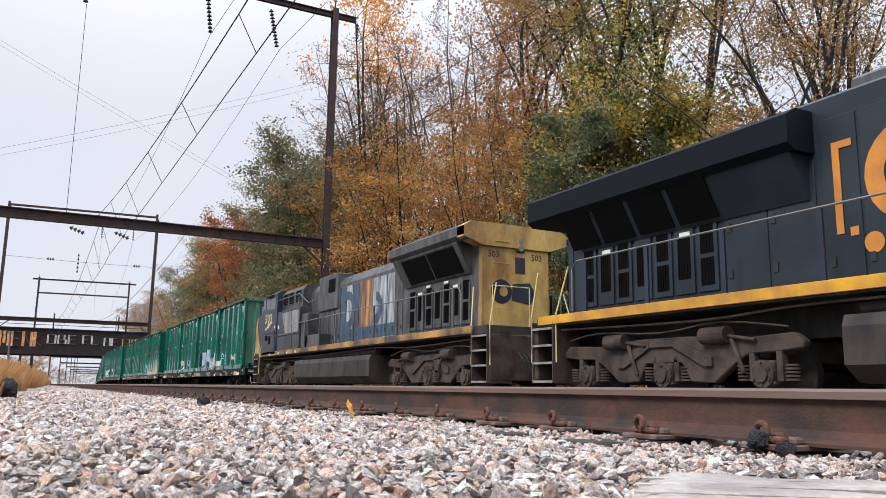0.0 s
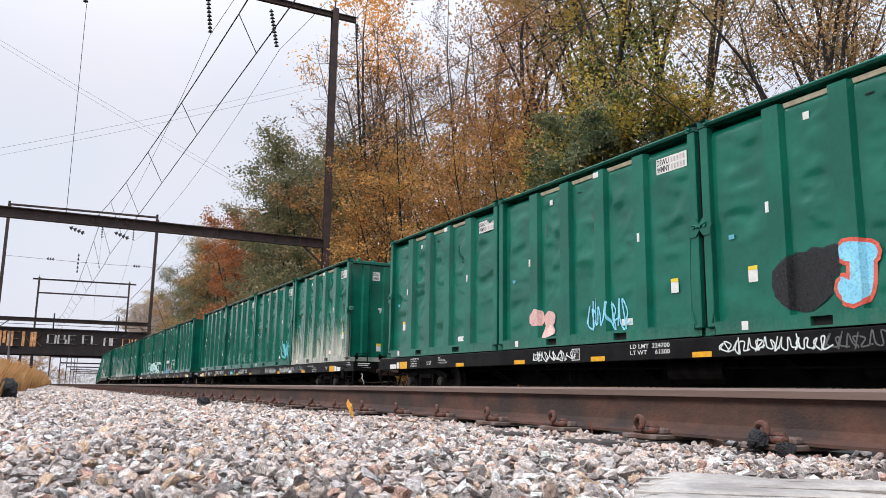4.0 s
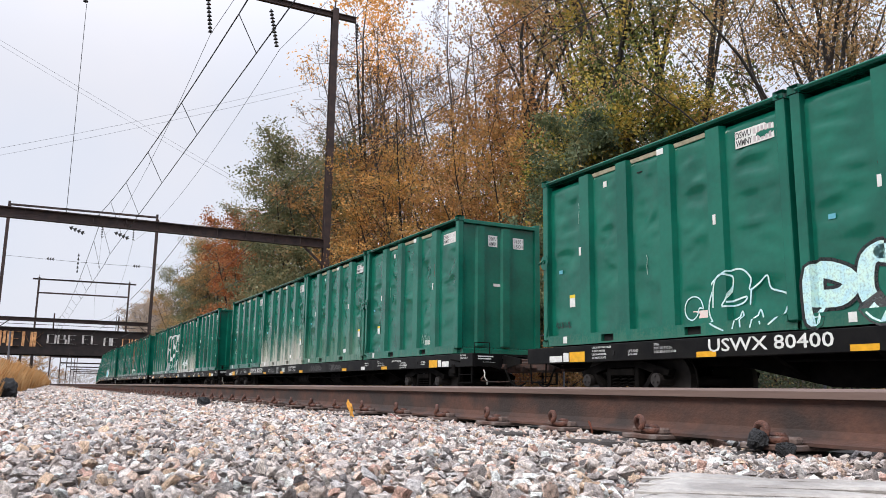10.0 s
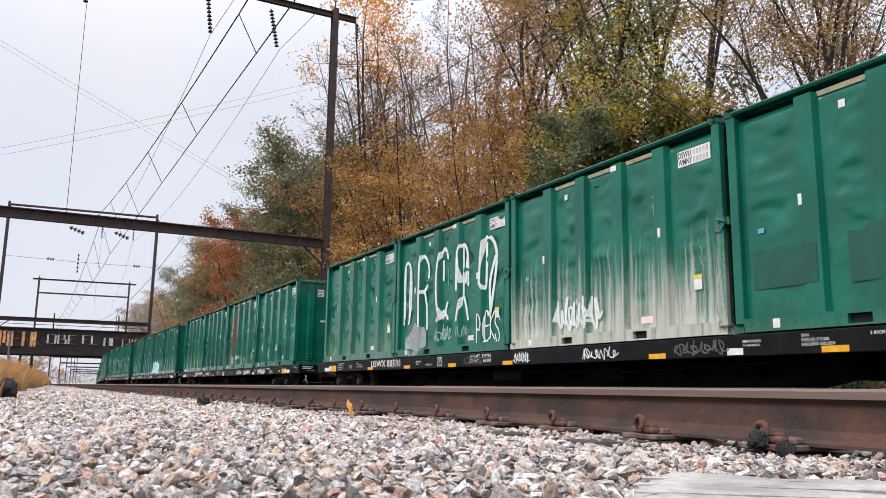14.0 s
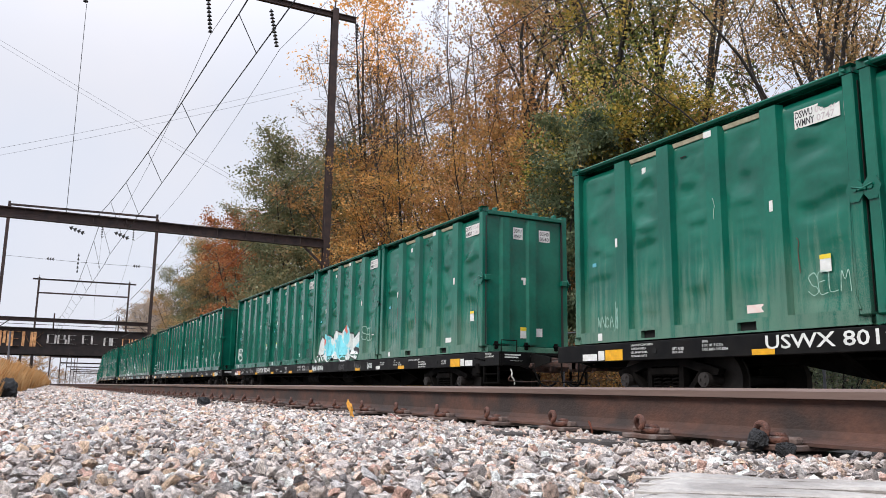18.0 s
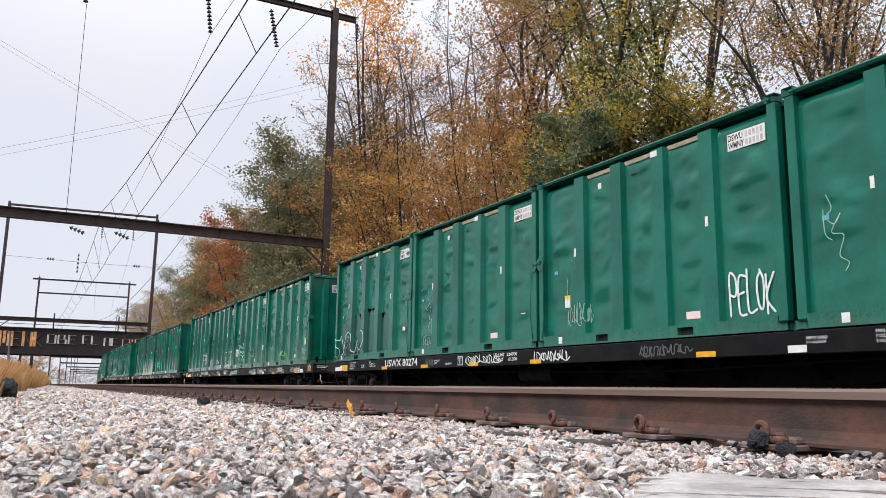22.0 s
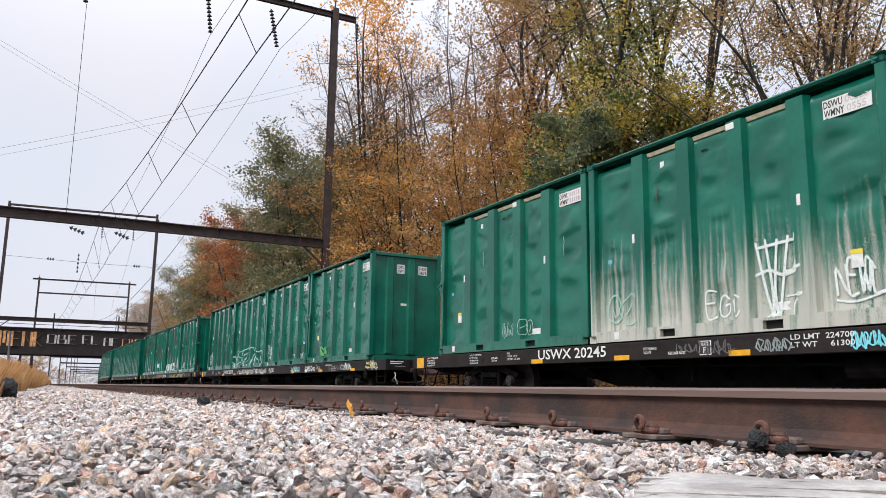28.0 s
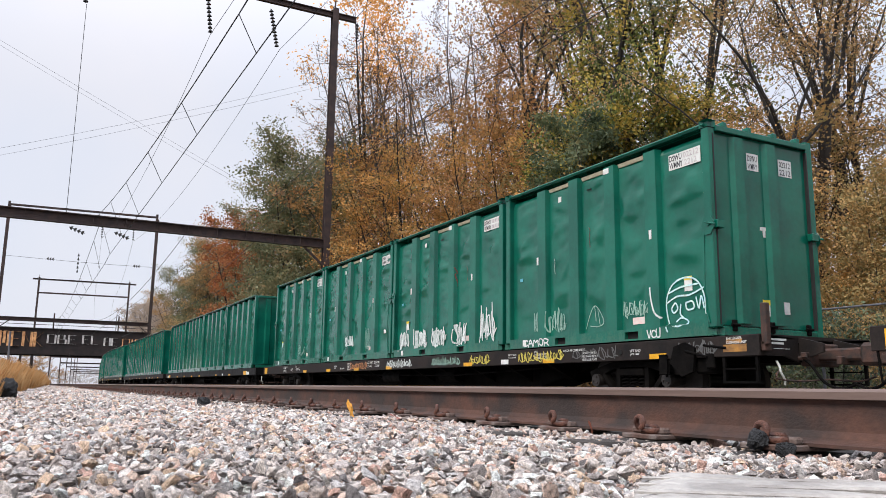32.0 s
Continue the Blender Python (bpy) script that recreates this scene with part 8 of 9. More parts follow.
def loco(c, style, turned):
    old = style == "old"
    ob = new("locomotive")
    hood = M_SOOT if old else M_SLATE
    rad_a, rad_b = (-9.2, -4.7) if old else (-10.45, -4.0)
    end = -9.0 if old else -9.6
    high = 4.12 if old else 4.45

    def p(name, fn, mat, label="", parent=None):
        bm = bmesh.new()
        fn(bm)
        return part(name, bm, mat, parent or ob, label)

    p("frame", lambda bm: (box(bm, -1.45, 1.45, -10.2, 10.2, 1.5, 1.7, 0.01), box(bm, -0.5, 0.5, -10.2, 10.2, 1.05, 1.5)), M_TANK)
    for sx in (-1, 1):
        p("sill_stripe", lambda bm: box(bm, *sorted((sx * 1.45, sx * 1.5)), -9.6 if old else -10.1, 9.2, 1.535, 1.705, 0.006), M_OLDSTRIPE if old else M_STRIPE, "yellow stripe along the walkway edge")
        p("fuel_tank", lambda bm: prism(bm, [(sx * 0.2, 1.25), (sx * 1.42, 1.25), (sx * 1.48, 1.1), (sx * 1.48, 0.62), (sx * 1.2, 0.4), (sx * 0.2, 0.4)], 1, -3.4, 4.1) if sx else None, M_TANK)
    # long hood, with its row of doors
    p("hood", lambda bm: prism(bm, [(-0.95, 1.7), (0.95, 1.7), (0.95, high - (0.3 if old else 0.12)), (0.78, high - 0.02), (-0.78, high - 0.02), (-0.95, high - (0.3 if old else 0.12))], 1, end, 6.75), hood)
    rnd = random.Random(4)
    for sx in (-1, 1):
        y = rad_b + 0.1
        while y < 6.2:
            w = 0.56
            z1 = high - 0.42
            mat = hood
            if old and sx < 0 and -4.4 < y < 0.6:
                mat = (M_PALE, M_PALE, M_PALE, M_RUSTY, M_RUSTY, M_TEAL, M_PALE, M_TEAL, M_TEAL)[int((y + 4.4) / 0.6) % 9]
            d = p("hood_door", lambda bm: box(bm, *sorted((sx * 0.95, sx * 0.972)), y + 0.015, y + w - 0.015, 1.78, z1, 0.006), mat)
            p("door_latch", lambda bm: box(bm, *sorted((sx * 0.972, sx * 0.99)), y + 0.06, y + 0.13, 1.95, 2.08), M_INK, parent=d)
            y += w + 0.02
    # radiator wings with dark screens
    def wing(bm):
        t = high + (0.16 if old else -0.24)
        b = t - 0.34 if old else t - 0.52
        prism(bm, [(-1.5, b), (-1.5, t - 0.12), (-1.3, t), (1.3, t), (1.5, t - 0.12), (1.5, b), (1.38, b - 0.1), (-1.38, b - 0.1)], 1, rad_a, rad_b)
    p("radiator_wing", wing, M_SOOT if old else material("navy_roof_paint", (0.004, 0.007, 0.011), 0.65, 0, 0.2, 1.5, spec=0.15))
    for sx in (-1, 1):
        t = high - (0.28 if old else 0.76)
        p("wing_underside", lambda bm: prism(bm, [(sx * 0.95, t - 0.75), (sx * 1.0, t - 0.75), (sx * 1.4, t - 0.02), (sx * 1.4, t), (sx * 0.95, t)], 1, end + 0.35, rad_b - 0.1), hood)
        n = 2 if old else 4
        ya, yb = (end + 0.6, rad_b - 0.5) if old else (-9.45, -5.55)
        for k in range(n):
            a, b = ya + (yb - ya) * k / n, ya + (yb - ya) * (k + 1) / n - 0.14
            p("radiator_screen", lambda bm: prism(bm, [(sx * 1.04, t - 0.69), (sx * 1.065, t - 0.7), (sx * 1.4, t - 0.08), (sx * 1.375, t - 0.07)], 1, a, b), M_GRILLE)
        # louvred panels under the wing
        n = 7
        ya, yb = (end + 0.4, rad_b - 0.3) if old else (-9.3, -5.75)
        for k in range(n):
            a, b = ya + (yb - ya) * k / n, ya + (yb - ya) * (k + 1) / n - 0.08
            fr = p("vent_panel", lambda bm: box(bm, *sorted((sx * 0.95, sx * 0.985)), a, b, 1.85, 3.05 if not old else 2.9, 0.008), hood)
            for z0, z1 in (((1.95, 2.4), (2.47, 2.95)) if k % 2 == 0 else ((1.95 + 0.15, 2.8),)):
                def vent(bm):
                    box(bm, *sorted((sx * 0.97, sx * 0.988)), a + 0.07, b - 0.07, z0, z1)
                    for i in range(int((b - a - 0.14) / 0.06)):
                        box(bm, *sorted((sx * 0.985, sx * 0.996)), a + 0.08 + 0.06 * i, a + 0.1 + 0.06 * i, z0, z1)
                p("vent_grille", vent, M_GRILLE, parent=fr)
            if k in (1, 2, 4, 5):
                p("notice", lambda bm: box(bm, *sorted((sx * 0.985, sx * 0.99)), a + 0.12, a + 0.36, 2.82 if k % 2 else 2.98, 2.89 if k % 2 else 3.04), M_WHITE, parent=fr)
    if not old:
        for sx in (-1, 1):
            for y0, y1 in ((-5.68, -4.86), (-4.84, -4.02)):
                d = p("hood_door", lambda bm: box(bm, *sorted((sx * 0.95, sx * 0.972)), y0, y1, 1.78, 3.5, 0.006), hood)
                for z in (2.0, 2.72):
                    p("door_latch", lambda bm: box(bm, *sorted((sx * 0.972, sx * 0.99)), y0 + 0.06, y0 + 0.14, z, z + 0.14), M_INK, parent=d)
    # radiator end: end wall, lights, number
    ye = end
    endmat = M_LYEL if old else M_SLATE
    rear = p("end_wall", lambda bm: (prism(bm, [(-0.97, 1.7), (0.97, 1.7), (0.97, high - 0.3), (0.8, high), (-0.8, high), (-0.97, high - 0.3)], 1, ye - 0.16, ye - 0.001)), endmat, "yellow end wall of the hood" if old else "")
    if old:
        p("wing_end", lambda bm: prism(bm, [(-1.5, 3.9), (-1.5, 4.16), (-1.3, 4.29), (1.3, 4.29), (1.5, 4.16), (1.5, 3.9), (0.98, 3.72), (-0.98, 3.72)], 1, rad_a - 0.02, rad_a + 0.35), M_LYEL, "yellow end of the radiator wing")
        p("number", lambda bm: bm.from_mesh(text_mesh("503", 0.16, 0.012)), M_INK).matrix_basis = Matrix.Translation((-0.8, ye - 0.165, 3.45)) @ END
        p("number", lambda bm: bm.from_mesh(text_mesh("503", 0.16, 0.012)), M_INK).matrix_basis = Matrix.Translation((0.45, ye - 0.165, 3.45)) @ END
        p("emblem", lambda bm: (disc(bm, (-0.42, ye - 0.165, 2.62), (0, 1, 0), 0.3, 0.008, 24), prism(bm, [(-0.12, 2.42), (0.42, 2.34), (0.58, 2.62), (0.4, 2.88), (-0.1, 2.82)], 1, ye - 0.172, ye - 0.16)), M_BLUE, "dark blue emblem")
        p("emblem", lambda bm: disc(bm, (-0.36, ye - 0.17, 2.62), (0, 1, 0), 0.12, 0.01, 20), M_LYEL)
        for z in (2.2, 2.75, 3.3, 3.85):
            p("grab_iron", lambda bm: pipe(bm, [(-0.62, ye - 0.16, z), (-0.62, ye - 0.23, z), (-0.25, ye - 0.23, z), (-0.25, ye - 0.16, z)], 0.012), M_LYEL)
    else:
        p("number", lambda bm: box(bm, -0.6, -0.25, ye - 0.17, ye - 0.162, 3.5, 3.62), M_CREAMY)
    lamp = p("headlight_box", lambda bm: box(bm, 0.0, 0.24, ye - 0.2, ye - 0.16, 3.62, 4.0, 0.02), M_INK)
    for z in (3.72, 3.9):
        p("headlight", lambda bm: disc(bm, (0.12, ye - 0.21, z), (0, 1, 0), 0.075, 0.03, 16), M_SILVER, parent=lamp)
    # the recess is a flat black plate, its shade painted on the wall
    p("end_recess", lambda bm: box(bm, -0.02, 0.26, ye - 0.172, ye - 0.16, 3.1, 3.5), M_INK)
    # roof: exhaust stack
    p("exhaust_housing", lambda bm: (box(bm, -0.45, 0.45, rad_b + 0.25, rad_b + 1.05, high - 0.1, high + 0.28, 0.05)), M_PALE if old else M_SOOT)
    # cab and nose
    cabm = M_BLUE
    top = 4.3
    p("cab", lambda bm: prism(bm, [(-1.5, 1.6), (1.5, 1.6), (1.5, 4.1), (1.3, top - 0.08), (0.6, top), (-0.6, top), (-1.3, top - 0.08), (-1.5, 4.1)], 1, 6.75, 8.9), cabm)
    p("blower_duct", lambda bm: prism(bm, [(-1.3, 3.2), (1.3, 3.2), (1.3, 3.98), (1.15, 4.18), (-1.15, 4.18), (-1.3, 3.98)], 1, 3.9, 6.74), hood)
    for sx in (-1, 1):
        cab2 = p("equipment_cabinet", lambda bm: (box(bm, *sorted((sx * 0.96, sx * 1.46)), 3.75, 6.74, 1.62, 3.3, 0.015)), M_GREYBLUE if old else hood)
        for y0, y1 in ((3.85, 4.75), (4.8, 5.7), (5.75, 6.65)):
            p("cabinet_door", lambda bm: box(bm, *sorted((sx * 1.455, sx * 1.472)), y0, y1, 2.35, 3.2, 0.008), M_GREYED if old else M_SLATE, parent=cab2)
        for y0 in (4.1, 5.0, 5.75):
            vent = p("intake", lambda bm: box(bm, *sorted((sx * 1.29, sx * 1.32)), y0, y0 + 0.72, 3.5, 4.02, 0.01), hood)
            p("intake_screen", lambda bm: [box(bm, *sorted((sx * 1.318, sx * 1.326)), y0 + 0.05, y0 + 0.67, 3.54 + 0.09 * i, 3.615 + 0.09 * i) for i in range(5)], M_GRILLE, parent=vent)
        p("side_box", lambda bm: box(bm, *sorted((sx * 0.96, sx * 1.4)), 2.9, 3.7, 1.71, 3.0, 0.03), hood)
        p("roof_rail", lambda bm: pipe(bm, [(sx * 1.42, 6.9, 3.8), (sx * 1.42, 4.0, 3.82), (sx * 1.3, 3.2, 3.4), (sx * 1.3, 2.4, 3.45)], 0.016), M_SILVER)
    tall = p("brake_housing", lambda bm: box(bm, -1.05, 1.05, 0.8, 2.75, 3.0, 4.28, 0.03), hood)
    for sx in (-1, 1):
        p("brake_screen", lambda bm: box(bm, *sorted((sx * 1.04, sx * 1.06)), 1.0, 1.7, 3.62, 4.1), M_GRILLE, parent=tall)
    def nose(bm):
        outline = [(8.85, 1.55), (10.25, 1.55), (10.2, 2.95), (9.98, 3.27), (9.0, 3.6), (8.85, 3.75)]
        prism(bm, outline, 0, -1.42, 1.42)
    p("nose", nose, cabm)
    p("nose_front", lambda bm: prism(bm, [(9.62, 1.6), (10.27, 1.6), (10.23, 2.97), (9.98, 3.32), (9.93, 3.32), (9.98, 2.9), (9.5, 1.9)], 0, -1.44, 1.44), M_LYEL, "dirty yellow nose front")
    for sx in (-1, 1):
        for a, b, z0, z1 in ((7.02, 7.7, 3.46, 4.0), (7.73, 8.34, 3.5, 3.98), (8.5, 8.8, 3.55, 3.97)):
            w = p("cab_window", lambda bm: box(bm, *sorted((sx * 1.49, sx * 1.512)), a, b, z0, z1, 0.01), M_SILVER)
            p("pane", lambda bm: box(bm, *sorted((sx * 1.51, sx * 1.516)), a + 0.03, b - 0.03, z0 + 0.03, z1 - 0.03), M_GLASSY, parent=w)
        p("sun_shade", lambda bm: prism(bm, [(sx * 1.5, 4.1), (sx * 1.7, 4.04), (sx * 1.7, 4.01), (sx * 1.5, 4.05)], 1, 7.3, 8.4), M_BLUE)
        door = p("access_panel", lambda bm: box(bm, *sorted((sx * 1.49, sx * 1.514)), 6.95, 8.45, 1.72, 2.48, 0.008), M_GREYBLUE)
        p("panel_rim", lambda bm: (box(bm, *sorted((sx * 1.5, sx * 1.54)), 6.9, 8.5, 2.49, 2.52), box(bm, *sorted((sx * 1.5, sx * 1.53)), 6.9, 6.93, 1.75, 2.49)), M_SOOT, parent=door)
        p("vent_grille", lambda bm: [box(bm, *sorted((sx * 1.51, sx * 1.522)), 8.0 + 0.055 * i, 8.035 + 0.055 * i, 2.2, 2.4) for i in range(7)], M_GRILLE, parent=door)
        p("vent_grille", lambda bm: box(bm, *sorted((sx * 1.51, sx * 1.52)), 7.52, 7.86, 2.02, 2.36), M_GRILLE, parent=door)
        p("seam", lambda bm: (box(bm, *sorted((sx * 1.51, sx * 1.517)), 7.93, 7.945, 1.74, 2.46), box(bm, *sorted((sx * 1.51, sx * 1.518)), 8.05, 8.3, 2.02, 2.03)), M_INK, parent=door)
        p("notice", lambda bm: box(bm, *sorted((sx * 1.5, sx * 1.508)), 6.95, 7.08, 2.66, 2.76), M_WHITE)
        p("notice", lambda bm: box(bm, *sorted((sx * 1.472, sx * 1.48)), 6.42, 6.56, 2.6, 2.74), M_WHITE)
        for y0 in (3.9, 5.0, 6.2, 7.5):
            p("notice", lambda bm: box(bm, *sorted((sx * 1.5, sx * 1.508)), y0, y0 + 0.14, 1.55, 1.63), M_PINK)
        if old:
            p("paint_edge", lambda bm: prism(bm, [(6.72, 2.37), (6.72, 3.29), (6.2, 3.29), (5.55, 2.37)], 0, *sorted((sx * 1.46, sx * 1.4745))), M_BLUE, "dark blue paint ending in a slanted edge")
            p("paint_edge", lambda bm: prism(bm, [(6.73, 3.33), (6.73, 3.97), (6.3, 3.97), (5.95, 3.33)], 0, *sorted((sx * 1.29, sx * 1.304))), M_BLUE)
        for y0 in (4.0, 5.35):
            p("rail_bracket", lambda bm: prism(bm, [(y0, 3.3), (y0 + 0.12, 3.3), (y0 + 0.07, 3.82), (y0 + 0.03, 3.82)], 0, *sorted((sx * 1.4, sx * 1.43))), M_SOOT)
        p("cabinet_ledge", lambda bm: box(bm, *sorted((sx * 1.45, sx * 1.495)), 3.75, 6.74, 2.3, 2.33), M_SOOT)
        p("equipment_box", lambda bm: box(bm, *sorted((sx * 0.96, sx * 1.4)), 1.6, 3.3, 1.71, 2.15, 0.02), hood)
        if old:
            m = on_side(8.51, 2.93, -1.506)
            p("number", lambda bm: bm.from_mesh(text_mesh("503", 0.38, 0.012, 0.0, 1.06)), M_CREAMY).matrix_basis = m if sx < 0 else flip_side(on_side(-7.45, 2.93, -1.506))
            def bolt(bm):
                pts = [(0, -0.06), (0.50, 0.10), (0.50, 0.19), (0.95, 0.24), (1.27, 0.22), (0.78, 0.06), (0.78, -0.01), (0.40, -0.01), (0.38, -0.08)]
                vs = [bm.verts.new((u, v, 0)) for u, v in pts]
                bm.faces.new(vs)
                bmesh.ops.triangulate(bm, faces=bm.faces[:])
            p("bolt_stripe", bolt, M_CREAMY).matrix_basis = on_side(8.58, 2.72, -1.506) if sx < 0 else flip_side(on_side(-7.25, 2.72, -1.506))
    # logo panels, as plain shapes
    def ring(bm, cy, cz, r0, r1, a0, a1, x):
        n = 22
        rows = []
        for i in range(n + 1):
            a = radians(a0 + (a1 - a0) * i / n)
            rows.append((bm.verts.new((x, cy + r0 * math.cos(a), cz + r0 * math.sin(a))), bm.verts.new((x, cy + r1 * math.cos(a), cz + r1 * math.sin(a)))))
        for (a, b), (c2, d) in zip(rows, rows[1:]):
            bm.faces.new((a, b, d, c2))
    if old:
        p("emblem", lambda bm: ring(bm, -0.15, 2.85, 0.38, 0.66, 40, 320, -0.982), M_TEAL, "faded blue emblem")
        p("emblem", lambda bm: ring(bm, -2.6, 2.75, 0.22, 0.5, 90, 300, -0.982), M_TEAL)
        p("lower_band", lambda bm: box(bm, -0.981, -0.973, -4.3, 0.6, 1.82, 2.2), M_TEAL)
    else:
        x = 0.984
        p("emblem", lambda bm: ring(bm, -2.58, 3.06, 0.42, 0.69, 20, 340, x), M_ORANGE, "orange emblem")
        p("emblem", lambda bm: (box(bm, x - 0.002, x + 0.003, -3.72, -3.61, 2.38, 3.66), box(bm, x - 0.002, x + 0.003, -3.61, -3.42, 3.56, 3.66)), M_ORANGE)
        p("emblem", lambda bm: disc(bm, (x, -3.2, 2.2), (1, 0, 0), 0.14, 0.004, 20), M_ORANGE)
        p("emblem", lambda bm: box(bm, x - 0.002, x + 0.003, -3.52, -3.4, 2.33, 2.45), M_ORANGE)
    # walkway handrails
    for sx in (-1, 1):
        for k in range(9):
            y = -8.6 + 1.66 * k
            if y > 6.3:
                break
            p("stanchion", lambda bm: box(bm, *sorted((sx * 1.44, sx * 1.475)), y - 0.045, y + 0.045, 1.7, 2.68), M_SOOT if old else M_BLUE)
        p("handrail", lambda bm: pipe(bm, [(sx * 1.46, -9.0, 1.75), (sx * 1.46, -9.0, 2.55), (sx * 1.46, -8.85, 2.68), (sx * 1.46, 6.7, 2.68)], 0.017), M_SILVER)
        for ys, s in ((-9.95, -1), (9.75, 1)):
            st = p("steps", lambda bm: (box(bm, *sorted((sx * 0.85, sx * 1.5)), ys - 0.36, ys - 0.33, 0.4, 1.6), box(bm, *sorted((sx * 0.85, sx * 1.5)), ys + 0.33, ys + 0.36, 0.4, 1.6), box(bm, *sorted((sx * 0.85, sx * 0.88)), ys - 0.33, ys + 0.33, 0.4, 1.6)), M_TRUCK)
            for z in (0.42, 0.78, 1.12, 1.45):
                p("tread", lambda bm: box(bm, *sorted((sx * 0.88, sx * 1.5)), ys - 0.33, ys + 0.33, z, z + 0.03), M_TRUCK, parent=st)
                p("tread_edge", lambda bm: box(bm, *sorted((sx * 1.49, sx * 1.51)), ys - 0.33, ys + 0.33, z - 0.012, z + 0.032), M_GREYED, parent=st)
            for d in (-0.42, 0.42):
                p("grab_rail", lambda bm: pipe(bm, [(sx * 1.46, ys + d, 0.8), (sx * 1.47, ys + d, 1.7), (sx * 1.3, ys + d - s * 0.2 * (d * s < 0), 2.65)], 0.016), M_CREAMY)
    for s in (-1, 1):
        p("pilot", lambda bm: box(bm, -1.45, 1.45, *sorted((s * 10.2, s * 10.32)), 0.45, 1.5, 0.03), M_TRUCK)
        p("coupler", lambda bm: (box(bm, -0.16, 0.16, *sorted((s * 10.3, s * 10.8)), 0.72, 0.95, 0.03), box(bm, -0.2, 0.16, *sorted((s * 10.8, s * 11.05)), 0.66, 1.0, 0.05)), M_TRUCK)
        p("end_rail", lambda bm: pipe(bm, [(-1.3, s * 10.2, 1.7), (-1.3, s * 10.2, 2.6), (-0.3, s * 10.2, 2.6), (-0.3, s * 10.2, 1.7)], 0.016), M_CREAMY)
        for k in range(3):
            p("air_hose", lambda bm: pipe(bm, smooth_line([(-0.45 - 0.12 * k, s * 10.3, 1.1), (-0.45 - 0.12 * k, s * 10.5, 0.95), (-0.35 - 0.1 * k, s * 10.6, 0.6), (-0.2 - 0.1 * k, s * 10.55, 0.45)], 3), 0.022), M_RUBBER)
    # three-axle trucks
    for yc in (-6.9, 7.05):
        tr = p("truck", lambda bm: box(bm, -0.8, 0.8, yc - 2.3, yc + 2.3, 0.7, 1.0), M_TRUCK)
        for sx in (-1, 1):
            def frame_side(bm):
                a, b = sorted((sx * 1.05, sx * 1.2))
                half = [(2.72, 0.98), (2.55, 1.1), (1.6, 1.06), (1.15, 1.1), (0.55, 1.14)]
                low = [(0.42, 0.72), (0.62, 0.42), (1.1, 0.4), (1.5, 0.68), (1.75, 0.82), (2.3, 0.84), (2.7, 0.88)]
                prism(bm, [(yc - u, v) for u, v in half] + [(yc + u, v) for u, v in half[::-1]] + [(yc + u, v) for u, v in low[::-1]] + [(yc - u, v) for u, v in low], 0, a, b)
                bmesh.ops.bevel(bm, geom=bm.edges[:], offset=0.018, segments=1, affect="EDGES")
                # raised arch over the middle axle
                ao, bo = sorted((sx * 1.19, sx * 1.25))
                for e in (-1, 1):
                    prism(bm, [(yc + e * 0.28, 1.1), (yc + e * 0.28, 0.98), (yc + e * 0.92, 0.66), (yc + e * 1.1, 0.66), (yc + e * 1.1, 0.8)], 0, ao, bo)
                box(bm, ao, bo, yc - 0.28, yc + 0.28, 0.98, 1.1, 0.012)
                for dy in (-1.97, 0.05, 2.05):
                    for e in (-0.24, 0.24):
                        box(bm, a, b, yc + dy + e - 0.05, yc + dy + e + 0.05, 0.42, 0.85, 0.015)
            p("side_frame", frame_side, M_TRUCK, parent=tr)
            for dy in (-1.97, 0.05, 2.05):
                p("axle_box", lambda bm: (box(bm, *sorted((sx * 1.08, sx * 1.25)), yc + dy - 0.18, yc + dy + 0.18, 0.36, 0.72, 0.03), disc(bm, (sx * 1.25, yc + dy, 0.53), (1, 0, 0), 0.2, 0.06, 18), disc(bm, (sx * 1.29, yc + dy, 0.53), (1, 0, 0), 0.12, 0.06, 18), [disc(bm, (sx * 1.29, yc + dy + 0.16 * math.cos(q), 0.53 + 0.16 * math.sin(q)), (1, 0, 0), 0.022, 0.03, 6) for q in (0.5, 1.6, 2.6, 3.7, 4.7, 5.8)]), M_TRUCK, parent=tr)
                for e in (-0.42, 0.42):
                    p("spring", lambda bm: [disc(bm, (sx * 1.14, yc + dy + e, 0.45 + 0.05 * i), (0, 0, 1), 0.1, 0.028, 12) for i in range(5)], M_TRUCK, parent=tr)
            for dy in (-1.1, 1.2):
                p("brake_cylinder", lambda bm: rod(bm, (sx * 1.25, yc + dy - 0.25, 1.12), (sx * 1.25, yc + dy + 0.25, 1.12), 0.13, seg=18), M_TRUCK, parent=tr)
                p("brake_rod", lambda bm: (rod(bm, (sx * 1.25, yc + dy + 0.25, 1.1), (sx * 1.25, yc + dy + 0.75, 1.02), 0.028), pipe(bm, smooth_line([(sx * 1.24, yc + dy + 0.3, 1.05), (sx * 1.28, yc + dy + 0.42, 0.85), (sx * 1.24, yc + dy + 0.5, 0.55)], 4), 0.035)), M_TRUCK, parent=tr)
            p("brake_pipe", lambda bm: pipe(bm, smooth_line([(sx * 1.22, yc - 2.5, 1.2), (sx * 1.25, yc - 1.6, 1.3), (sx * 1.24, yc, 1.22), (sx * 1.25, yc + 1.3, 1.32), (sx * 1.22, yc + 2.5, 1.18)], 3), 0.016), M_TRUCK, parent=tr)
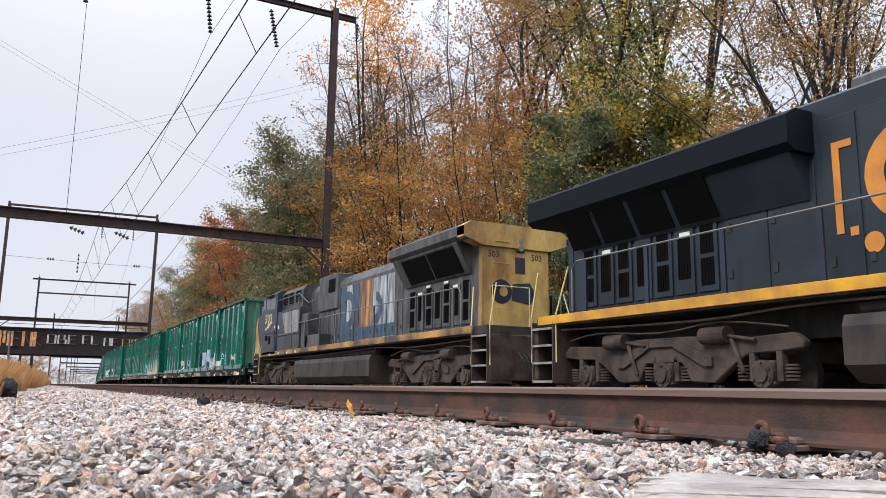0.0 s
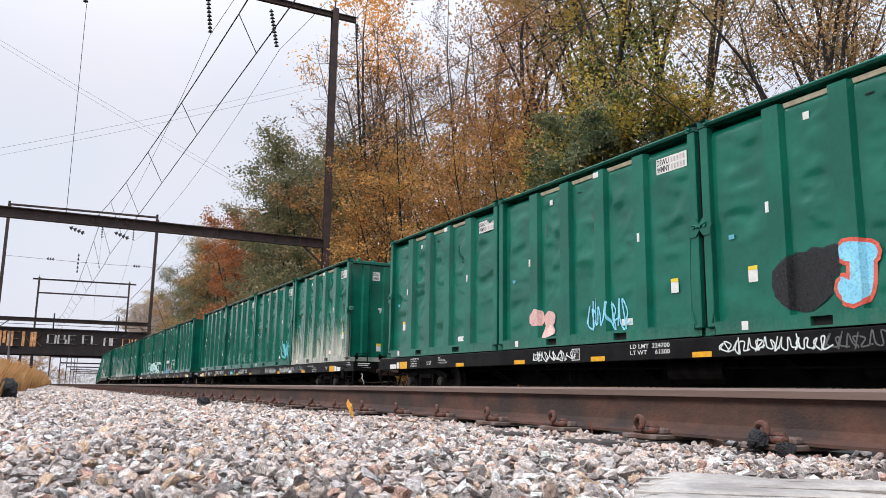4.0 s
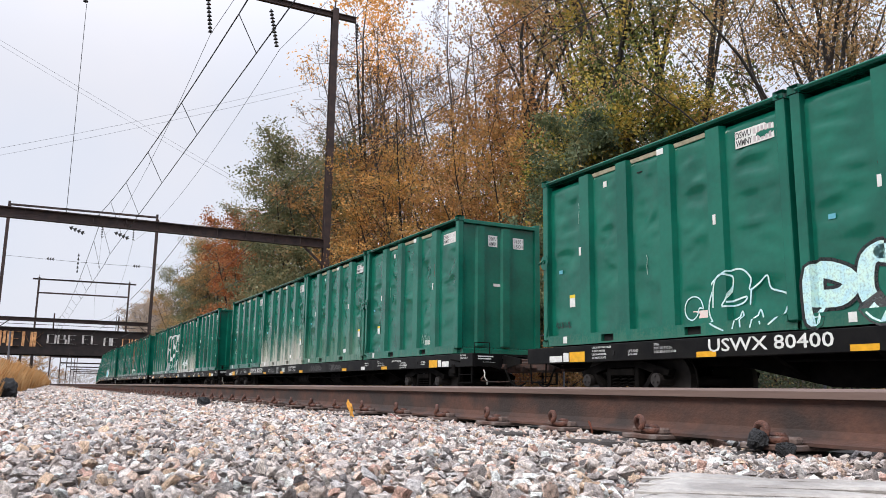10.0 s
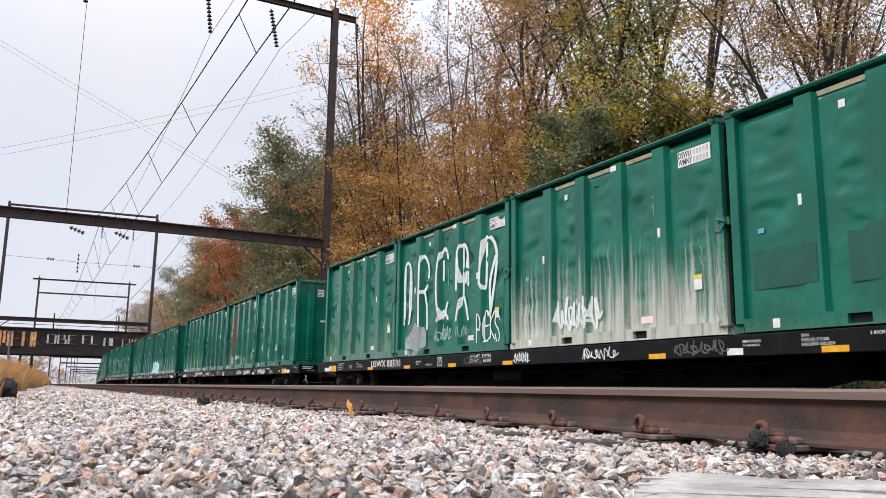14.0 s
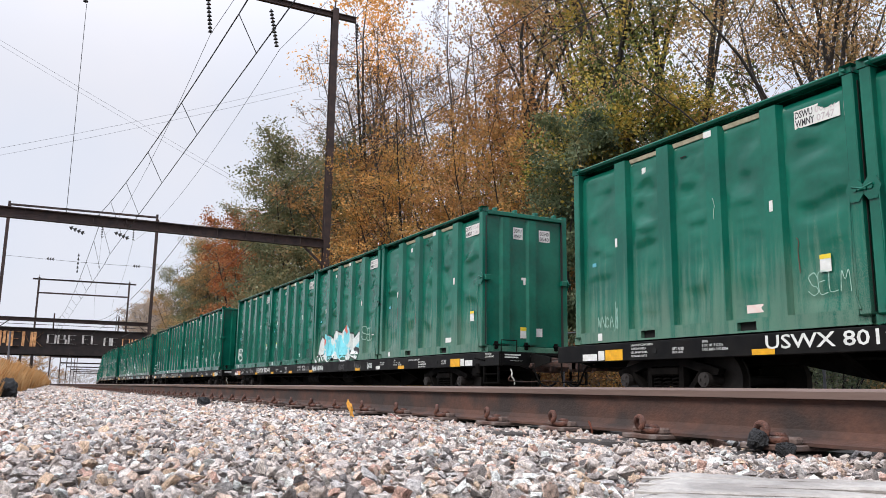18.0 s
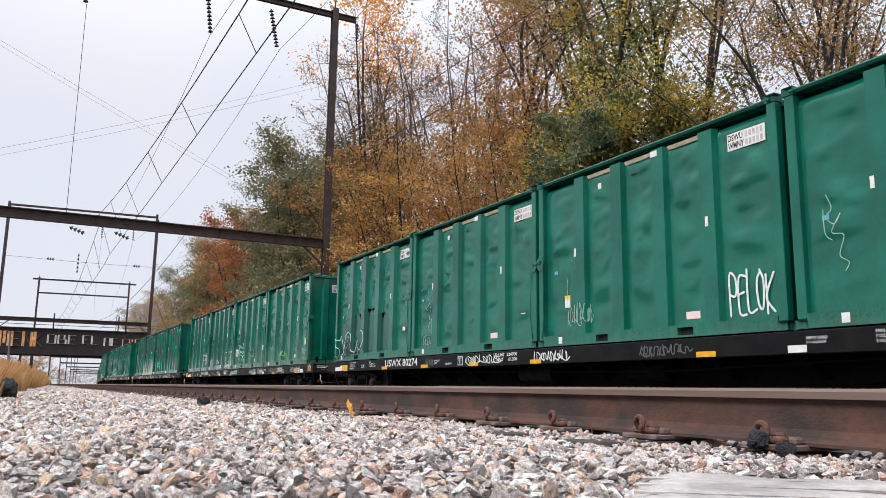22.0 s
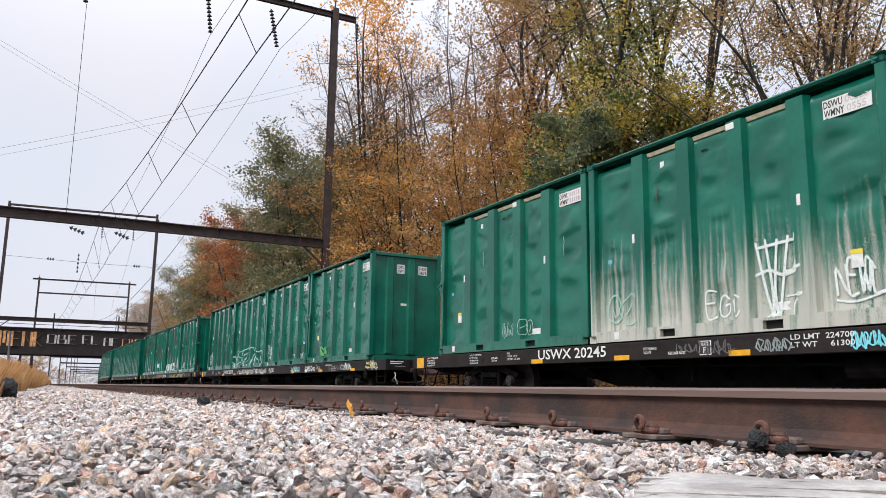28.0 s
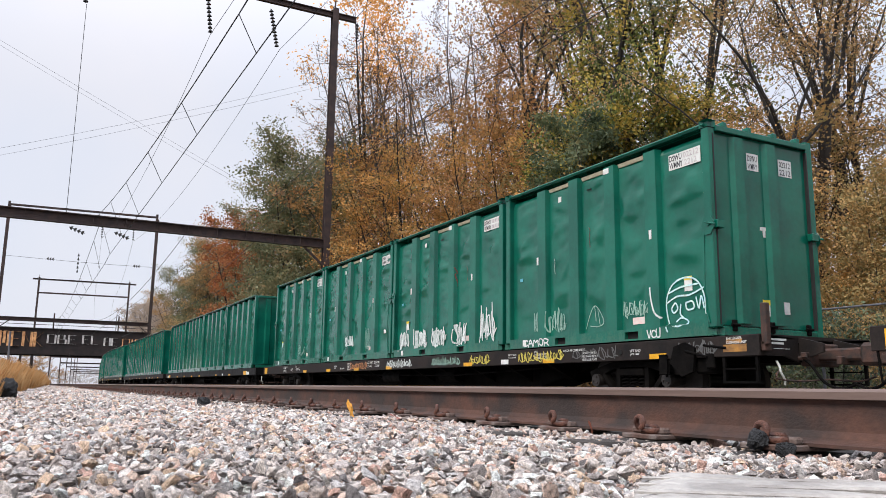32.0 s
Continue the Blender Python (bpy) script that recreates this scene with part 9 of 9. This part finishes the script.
        for dy in (-1.97, 0.05, 2.05):
            w = piece("wheelset", "loco", lambda bm: ([disc(bm, (x, 0, 0), (1, 0, 0), 0.53, 0.13, 28) for x in (-0.72, 0.72)], rod(bm, (-1.1, 0, 0), (1.1, 0, 0), 0.09)), M_WHEEL, ob, Matrix.Translation((0, yc + dy, 0.53)))
            SPINS.append((w, yc + dy, 0.53, turned))
    p("piping", lambda bm: [pipe(bm, smooth_line([(sx * 1.35, -9.5, 1.42), (sx * 1.3, -6, 1.36), (sx * 1.36, -3.5, 1.44), (sx * 1.3, 2, 1.38), (sx * 1.35, 9, 1.42)], 4), 0.02) for sx in (-1, 1)], M_TRUCK)
    p("air_tank", lambda bm: [rod(bm, (sx * 1.15, -3.3, 1.36), (sx * 1.15, 3.9, 1.36), 0.1, seg=12) for sx in (-1, 1)], M_TANK)
    label = "weathered grey and yellow diesel locomotive numbered 503" if old else "dark blue diesel locomotive with a yellow stripe"
    RIDES.append((tagged(ob, label, "locomotive", "locomotives"), c, turned))
    return ob


loco(26.37, "old", 0)
loco(3.98, "new", 180)
# ---- what moves ----
def motions():
    for ob, c, turned in RIDES:
        far = c - travel(0) > BEND_FROM - 15
        times = [float(t) for t in range(0, 33, 1 if far else 4)]
        walk(ob, [(t, rail_pose(c - travel(t), TRAIN_LINE, TRAIN_RAIL) @ Matrix.Rotation(radians(turned), 4, "Z")) for t in times])
    # the wheels roll: those of one size and heading share one set of keys
    first = {}
    for wheel, y, r, turned in SPINS:
        wheel.matrix_parent_inverse = Matrix.Translation((0, y, r))
        wheel.matrix_basis = Matrix.Identity(4)
        sign = -1 if turned else 1
        if (r, sign) not in first:
            first[r, sign] = wheel
            walk(wheel, [(k / FPS, Matrix.Rotation(sign * travel(k / FPS) / r, 4, "X")) for k in range(32 * FPS + 1)])
        else:
            wheel.rotation_mode = "QUATERNION"
            keys = wheel.animation_data_create()
            keys.action = first[r, sign].animation_data.action
            keys.action_slot = first[r, sign].animation_data.action_slot


motions()
